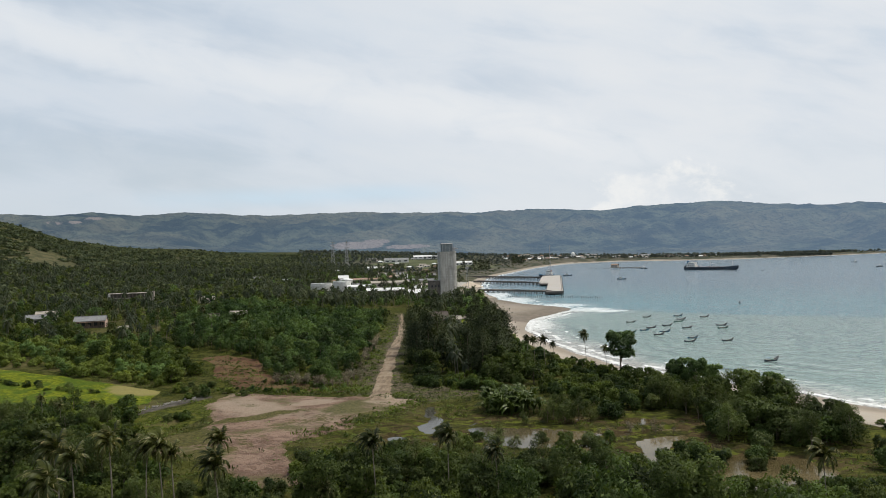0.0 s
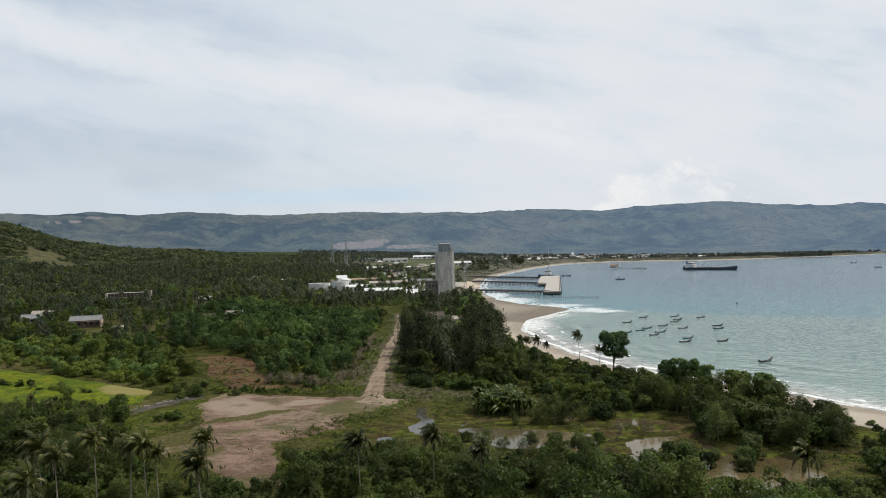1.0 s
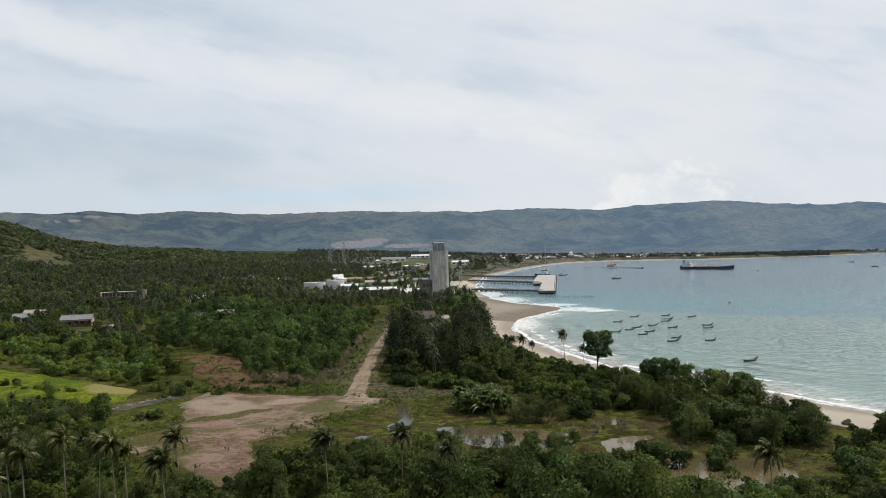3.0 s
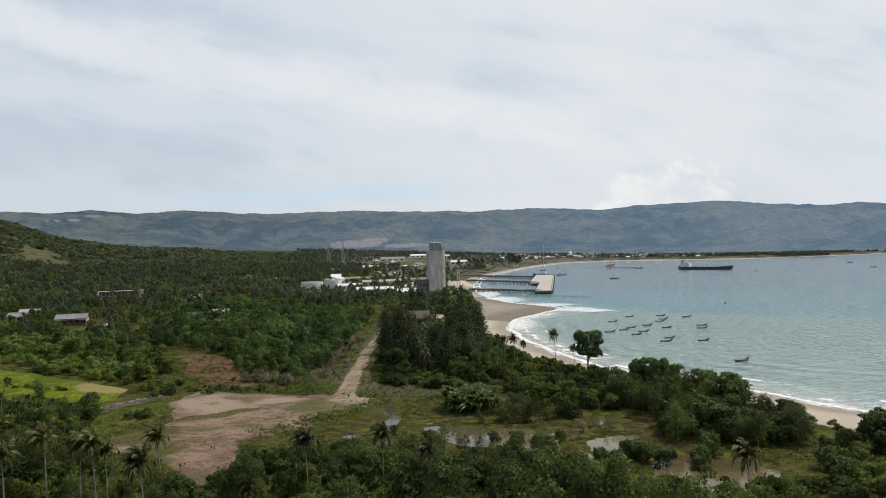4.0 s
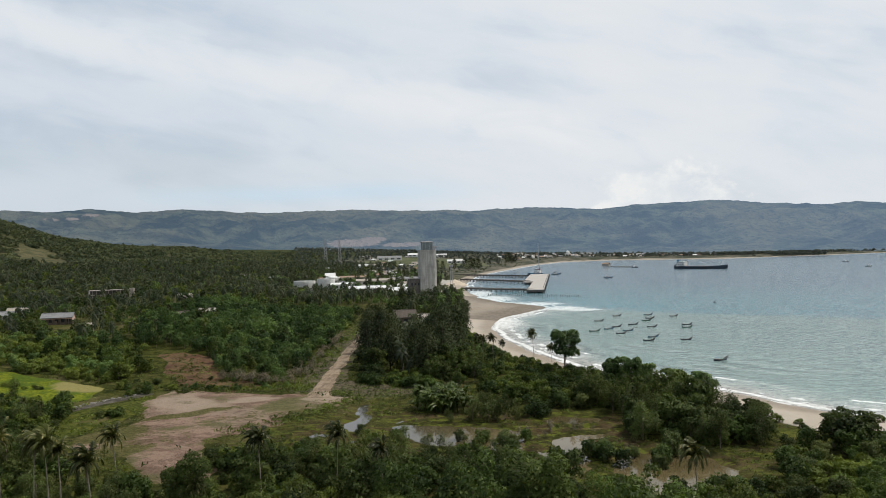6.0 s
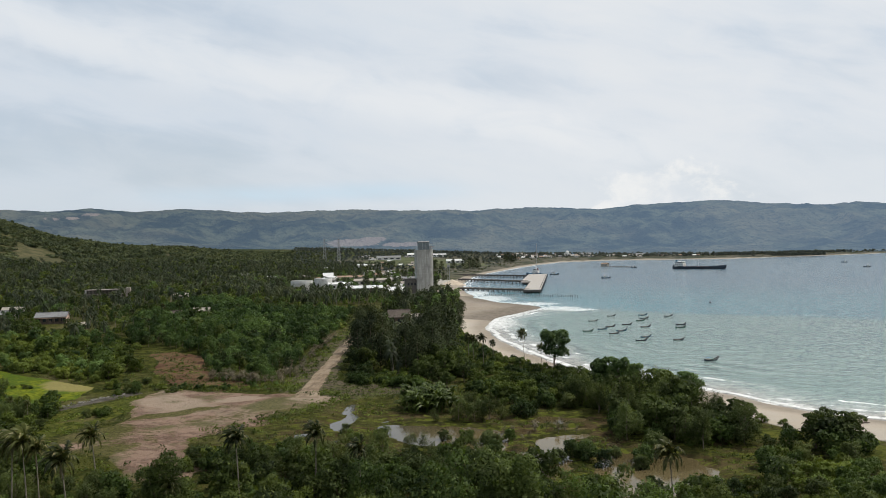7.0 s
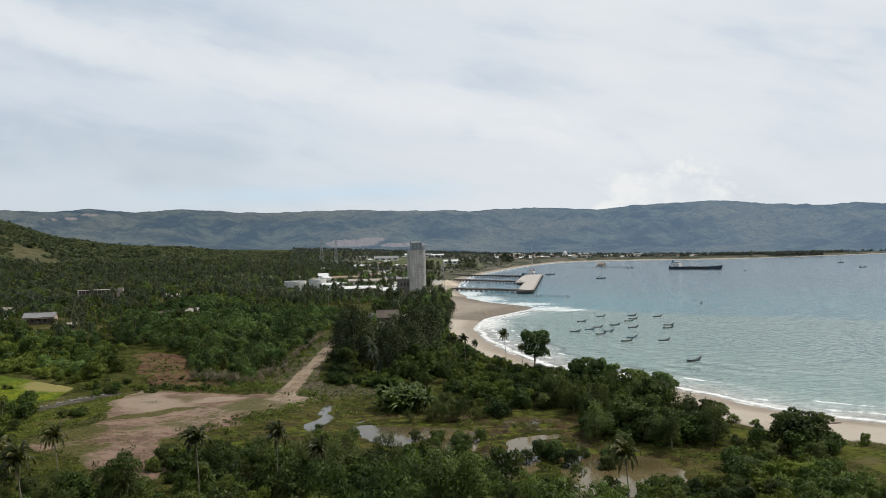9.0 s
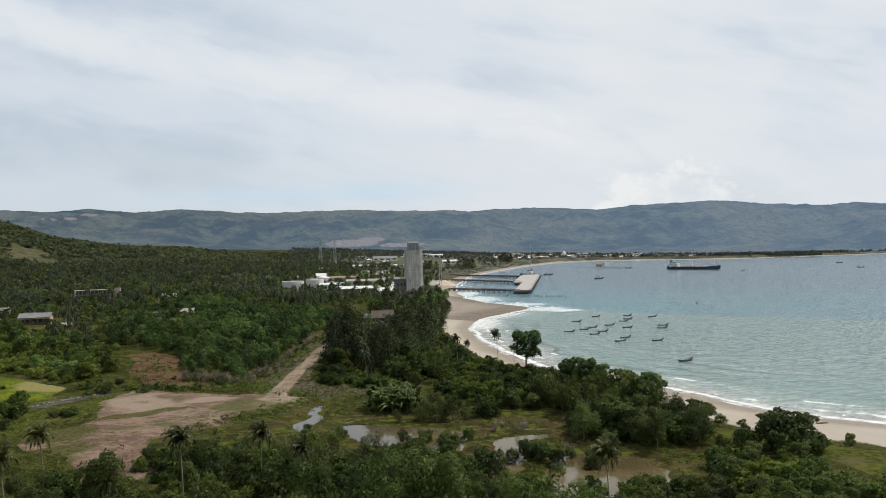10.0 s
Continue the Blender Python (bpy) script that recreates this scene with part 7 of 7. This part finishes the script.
# ---- boats ----
def hull(length, beam, depth, bow, stern, n=14, sheer=0.5, flat=0.5):
    """A lofted hull, bow at +x: sheer line rising to both ends."""
    rows = []
    for i in range(n + 1):
        s = i / n
        w = beam / 2 * (math.sin(math.pi * min(0.97, 0.04 + 0.90 * s ** 0.85)) ** 0.55)
        if s < 0.06:
            w *= 0.75
        up = stern * max(0, 1 - s / 0.35) ** 2 + bow * max(0, (s - 0.55) / 0.45) ** 2.2
        keel = -depth * 0.4 + (bow * 0.9 + depth * 0.2) * max(0, (s - 0.78) / 0.22) ** 2 + stern * 0.4 * max(0, 1 - s / 0.12) ** 2
        x = length * (s - 0.5)
        top = depth * sheer + up
        rows.append([(x, -w, top), (x, -w * 0.86, (top + keel) * 0.45), (x, -w * flat * 0.6, keel), (x, w * flat * 0.6, keel), (x, w * 0.86, (top + keel) * 0.45), (x, w, top)])
    v = np.array(rows).reshape(-1, 3)
    f = [(i * 6 + j, i * 6 + j + 1, (i + 1) * 6 + j + 1, (i + 1) * 6 + j) for i in range(n) for j in range(5)]
    f += [(0, 1, 4, 5), (1, 2, 3, 4)]
    inner = v * np.array([0.97, 0.86, 1]) + np.array([0, 0, 0.02])
    floor = []
    for i in range(n + 1):
        floor.append([(inner[i * 6][0], inner[i * 6][1] * 0.9, inner[i * 6][2] - depth * 0.35), (inner[i * 6 + 5][0], inner[i * 6 + 5][1] * 0.9, inner[i * 6][2] - depth * 0.35)])
    fv = np.array(floor).reshape(-1, 3)
    ff = np.array([(2 * i, 2 * i + 1, 2 * i + 3, 2 * i + 2) for i in range(n)])
    rim = merge([tube(v[0::6] + (0, 0, 0.03), [beam * 0.045] * (n + 1), 4), tube(v[5::6] + (0, 0, 0.03), [beam * 0.045] * (n + 1), 4)])
    return (v, np.array(f)), (fv, ff), rim


def fishing_boat(color, label, extras=False):
    t = thing("fishing_boat", label, "boat", None, "moored fishing boats")
    h, fl, rim = hull(5.6, 1.15, 0.55, 1.15, 0.40)
    part("hull", h, color, t)
    part("floor", fl, "boat_inside", t)
    part("gunwale", rim, "boat_wood", t)
    for x in (-1.6, -0.4, 0.8):
        part("thwart", box(x - 0.11, x + 0.11, -0.48, 0.48, 0.2, 0.25), "boat_wood", t)
    part("stem_post", rod((2.66, 0, 0.85), (2.95, 0, 1.55), 0.06, 5), "boat_wood", t)
    part("engine_box", box(-2.2, -1.75, -0.26, 0.26, 0.1, 0.5), "hull_dark", t)
    if extras:
        part("canopy", box(-2.0, -0.6, -0.5, 0.5, 1.05, 1.11), "hull_blue", t, "blue tarpaulin canopy")
        for x in (-1.9, -0.7):
            for s in (-0.44, 0.44):
                part("canopy_post", rod((x, s, 0.2), (x, s, 1.06), 0.03, 4), "boat_wood", t)
        part("net_pile", lathe([(0.55, 0.25), (0.5, 0.5), (0.2, 0.62), (0.01, 0.63)], 9, 0.4, 0), "hull_green", t)
    return t


kinds = [fishing_boat("hull_dark", "dark wooden fishing boat with raised prow moored on the sea"),
         fishing_boat("hull_blue", "blue wooden fishing boat with raised prow moored on the sea"),
         fishing_boat("hull_green", "green wooden fishing boat with raised prow moored on the sea")]
MOORED = [(111, 441, 0, 14), (95, 414, 0, 5), (131, 444, 1, 0), (127, 424, 0, 4), (122, 412, 2, 2), (144, 434, 0, 8), (138, 388, 0, -2), (134, 375, 2, 0), (119, 327, 0, 10), (102, 327, 0, 4),
          (107, 339, 1, 16), (117, 380, 0, 6), (110, 393, 0, 3), (99, 384, 0, 10), (93, 374, 1, 14), (84, 366, 2, 2), (95, 354, 0, 12), (101, 365, 1, 5)]
for n, (x, y, c, turn) in enumerate(MOORED):
    m = pose(x, y, 0.0, 0, 0, turn)
    if n in (0, 2, 4):
        kinds[(0, 1, 2)[(0, 2, 4).index(n)]].matrix_world = m
    else:
        copy_thing(kinds[c], m)
near_boat = fishing_boat("hull_dark", "dark wooden fishing boat with blue canopy moored off the beach", True)
near_boat.matrix_world = pose(114.2, 269, 0.0, 0, 0, 20) @ Matrix.Scale(1.15, 4)


def trawler(x, y, turn, ln, label):
    t = thing("motor_boat", label, "boat", pose(x, y, 0, 0, 0, turn), "motor boats")
    h, fl, rim = hull(ln, ln * 0.27, ln * 0.13, ln * 0.09, ln * 0.05)
    part("hull", h, "hull_dark", t)
    part("deck", (fl[0] + (0, 0, ln * 0.03), fl[1]), "boat_inside", t)
    part("gunwale", rim, "hull_blue", t)
    cab = part("cabin", box(-ln * 0.28, ln * 0.02, -ln * 0.085, ln * 0.085, ln * 0.04, ln * 0.22), "white_paint", t)
    part("cabin_roof", box(-ln * 0.31, ln * 0.05, -ln * 0.10, ln * 0.10, ln * 0.22, ln * 0.235), "hull_dark", cab)
    part("window", box(ln * 0.02, ln * 0.025, -ln * 0.07, ln * 0.07, ln * 0.14, ln * 0.19), "dark_glass", cab)
    part("mast", rod((-ln * 0.12, 0, ln * 0.2), (-ln * 0.12, 0, ln * 0.5), ln * 0.008, 5), "steel", t)
    return t


trawler(204, 943, 4, 12.5, "dark wooden motor boat at anchor in the bay")
trawler(749, 1391, 170, 11, "small dark motor boat far out in the bay")
trawler(652, 1138, 175, 11, "small dark motor boat far out in the bay")
trawler(453.7, 1101, 10, 5, "tiny dark boat out in the bay")
trawler(154, 1097, 12, 15, "dark tug moored beside the quay")
trawler(330, 1330, 3, 12, "small dark boat moored by the old jetty")
buoy = thing("buoy", "small dark mooring buoy floating in the bay", "buoy", pose(201, 528, 0))
part("float", lathe([(0.01, -0.4), (0.8, -0.2), (0.9, 0.4), (0.4, 0.8), (0.01, 0.9)], 14), "hull_dark", buoy)
part("ring", lathe([(0.25, 0.8), (0.3, 1.1), (0.2, 1.15)], 8), "steel", buoy)


def tanker():
    dx, dy = 443.4 - 375.1, 1171.3 - 1233.5
    ln = math.hypot(dx, dy)
    t = thing("cargo_ship", "long dark-hulled tanker ship with white aft superstructure, at anchor", "ship", pose(409.2, 1202.4, 0, 0, 0, math.degrees(math.atan2(dy, dx))))
    h, fl, rim = hull(ln, 14, 6.4, 2.6, 1.8, 20, 0.62, 0.9)
    part("hull", h, "hull_dark", t)
    part("deck", (fl[0] + (0, 0, 1.6), fl[1]), "ship_red", t)
    part("bulwark", rim, "hull_dark", t)
    house = part("deckhouse", box(-ln * 0.44, -ln * 0.27, -5.5, 5.5, 4.2, 9.6), "white_paint", t, "white deckhouse")
    part("bridge", box(-ln * 0.40, -ln * 0.285, -6.4, 6.4, 9.6, 12.6), "white_paint", house)
    part("bridge_windows", box(-ln * 0.39, -ln * 0.283, -6.45, 6.45, 10.9, 11.9), "dark_glass", house)
    for i in range(4):
        part("window", box(-ln * 0.43 + i * 3.6, -ln * 0.43 + i * 3.6 + 1.2, -5.56, -5.4, 7.0, 8.2), "dark_glass", house)
    part("funnel", lathe([(1.9, 9.6), (1.7, 15.6), (1.2, 15.7), (1.2, 15.2)], 14, -ln * 0.425, 0), "hull_blue", t)
    part("mast", rod((-ln * 0.33, 0, 12.6), (-ln * 0.33, 0, 21), 0.25), "steel", t)
    part("foremast", rod((ln * 0.40, 0, 5), (ln * 0.40, 0, 14), 0.25), "steel", t)
    part("pipe_rack", merge([box(-ln * 0.24, ln * 0.36, y - 0.2, y + 0.2, 4.6, 5.2) for y in (-1.2, 0.0, 1.2)]), "steel", t)
    for x in np.linspace(-0.2, 0.34, 7):
        part("hatch", box(ln * x - 1.6, ln * x + 1.6, -4.4, -2.2, 4.0, 5.0), "ship_red", t)
    part("crane_post", rod((0, 0, 4.4), (0, 0, 12.5), 0.4), "steel", t)
    part("crane_jib", rod((0, 0, 11.5), (11, 0, 8.6), 0.22), "steel", t)
    part("forecastle", box(ln * 0.395, ln * 0.455, -3.2, 3.2, 4.4, 6.4), "hull_dark", t)


tanker()


def harbour_vessel():
    t = thing("landing_vessel", "dark work vessel with white wheelhouse moored at the quay end", "ship", pose(122.5, 1098, 0, 0, 0, 150))
    h, fl, rim = hull(26, 8, 3.4, 1.6, 0.8, 16, 0.6, 0.9)
    part("hull", h, "hull_dark", t)
    part("deck", (fl[0] + (0, 0, 0.8), fl[1]), "ship_red", t)
    part("bulwark", rim, "hull_blue", t)
    w = part("wheelhouse", box(-8, 1, -3, 3, 2.2, 6.8), "white_paint", t)
    part("upper_bridge", box(-6, -0.5, -2.6, 2.6, 6.8, 9.4), "white_paint", w)
    part("windows", box(-6.1, -0.4, -2.65, 2.65, 7.7, 8.8), "dark_glass", w)
    part("funnel", lathe([(0.9, 6.8), (0.8, 10.4), (0.01, 10.4)], 12, -7, 0), "ship_red", t)
    part("mast", rod((-3, 0, 9.4), (-3, 0, 17), 0.2), "steel", t)
    c = thing("mobile_crane", "tall thin lattice crane mast standing on the quay", "crane", pose(123.5, 1062, 3.1, 0, 0, 80))
    part("chassis", box(-5, 5, -1.6, 1.6, 0.9, 2.6), "steel", c)
    part("cab", box(-1.5, 2.0, -1.7, 1.7, 2.6, 5.4), "white_paint", c)
    for x in (-3.6, -1.2, 1.2, 3.6):
        for s in (-1.5, 1.5):
            wheel = lathe([(0.01, -0.25), (0.62, -0.25), (0.62, 0.25), (0.01, 0.25)], 12)
            part("wheel", (wheel[0][:, [0, 2, 1]] + (x, s, 0.62), wheel[1]), "hull_dark", c)
    boom = []
    for s, q in ((-0.6, -0.6), (0.6, -0.6), (0.6, 0.6), (-0.6, 0.6)):
        boom.append(rod((s, q, 5.0), (s * 0.4 + 2.0, q * 0.4, 46), 0.14, 4))
    for i in range(16):
        z = 5 + 2.56 * i
        boom.append(rod((-0.6 + 2.0 * i / 16, -0.6, z), (0.6 + 2.0 * i / 16, 0.6, z + 2.56), 0.08, 4))
    part("boom", merge(boom), "steel", c)
    part("cable", rod((2.0, 0, 46), (4.5, 0, 8), 0.05, 4), "steel", c)


harbour_vessel()


def old_jetty():
    t = thing("old_jetty", "old broken jetty with a small shed on piles", "jetty", pose(242, 1427, 0, 0, 0, -45))
    ln = 130.0
    for i in range(22):
        if i in (4, 5, 9):
            continue
        x = ln * i / 21
        for s in (-1.6, 1.6):
            part("pile", rod((x, s, -4), (x, s, 1.8 + 0.8 * math.sin(i * 2.1)), 0.35, 5), "concrete_dark", t)
    part("walkway", box(52, ln, -1.7, 1.7, 1.9, 2.4), "boat_wood", t)
    shed = part("shed", box(56, 70, -4, 4, 2.4, 7.0), "cream_wall", t, "small pale shed")
    part("shed_roof", (gable(56, 70, -4, 4, 7.0, 2.2)), "rust_roof", shed)
    part("platform", box(100, 112, -4, 4, 1.9, 2.5), "concrete_dark", t)
    part("light_post", rod((110, 0, 2.4), (110, 0, 9), 0.2), "steel", t)


old_jetty()
lt = thing("light_tower", "slim steel lamp tower at the pier root", "lamp tower", pose(-1, 800, float(height(-1, 800))))
for s, q in ((-1.4, -1.4), (1.4, -1.4), (1.4, 1.4), (-1.4, 1.4)):
    part("leg", rod((s, q, 0), (s * 0.5, q * 0.5, 22), 0.22, 4), "steel", lt)
part("platform", box(-1.8, 1.8, -1.8, 1.8, 22, 24.5), "steel", lt)
log = tagged(new("driftwood_log", mesh_of("driftwood_log", *tube([(-1.6, 0, 0.12), (0, 0.15, 0.2), (1.5, 0, 0.16)], [0.22, 0.2, 0.12], 7), "boat_wood")), "dark driftwood log lying on the sandy beach", "log")
log.matrix_world = pose(116.5, 170.5, float(height(116.5, 170.5)), 0, 0, 12)
plant("green_bush", 112.5, 150.5, 0.55, 0.0, 1.4, 1, label="lone small round shrub on the beach edge")
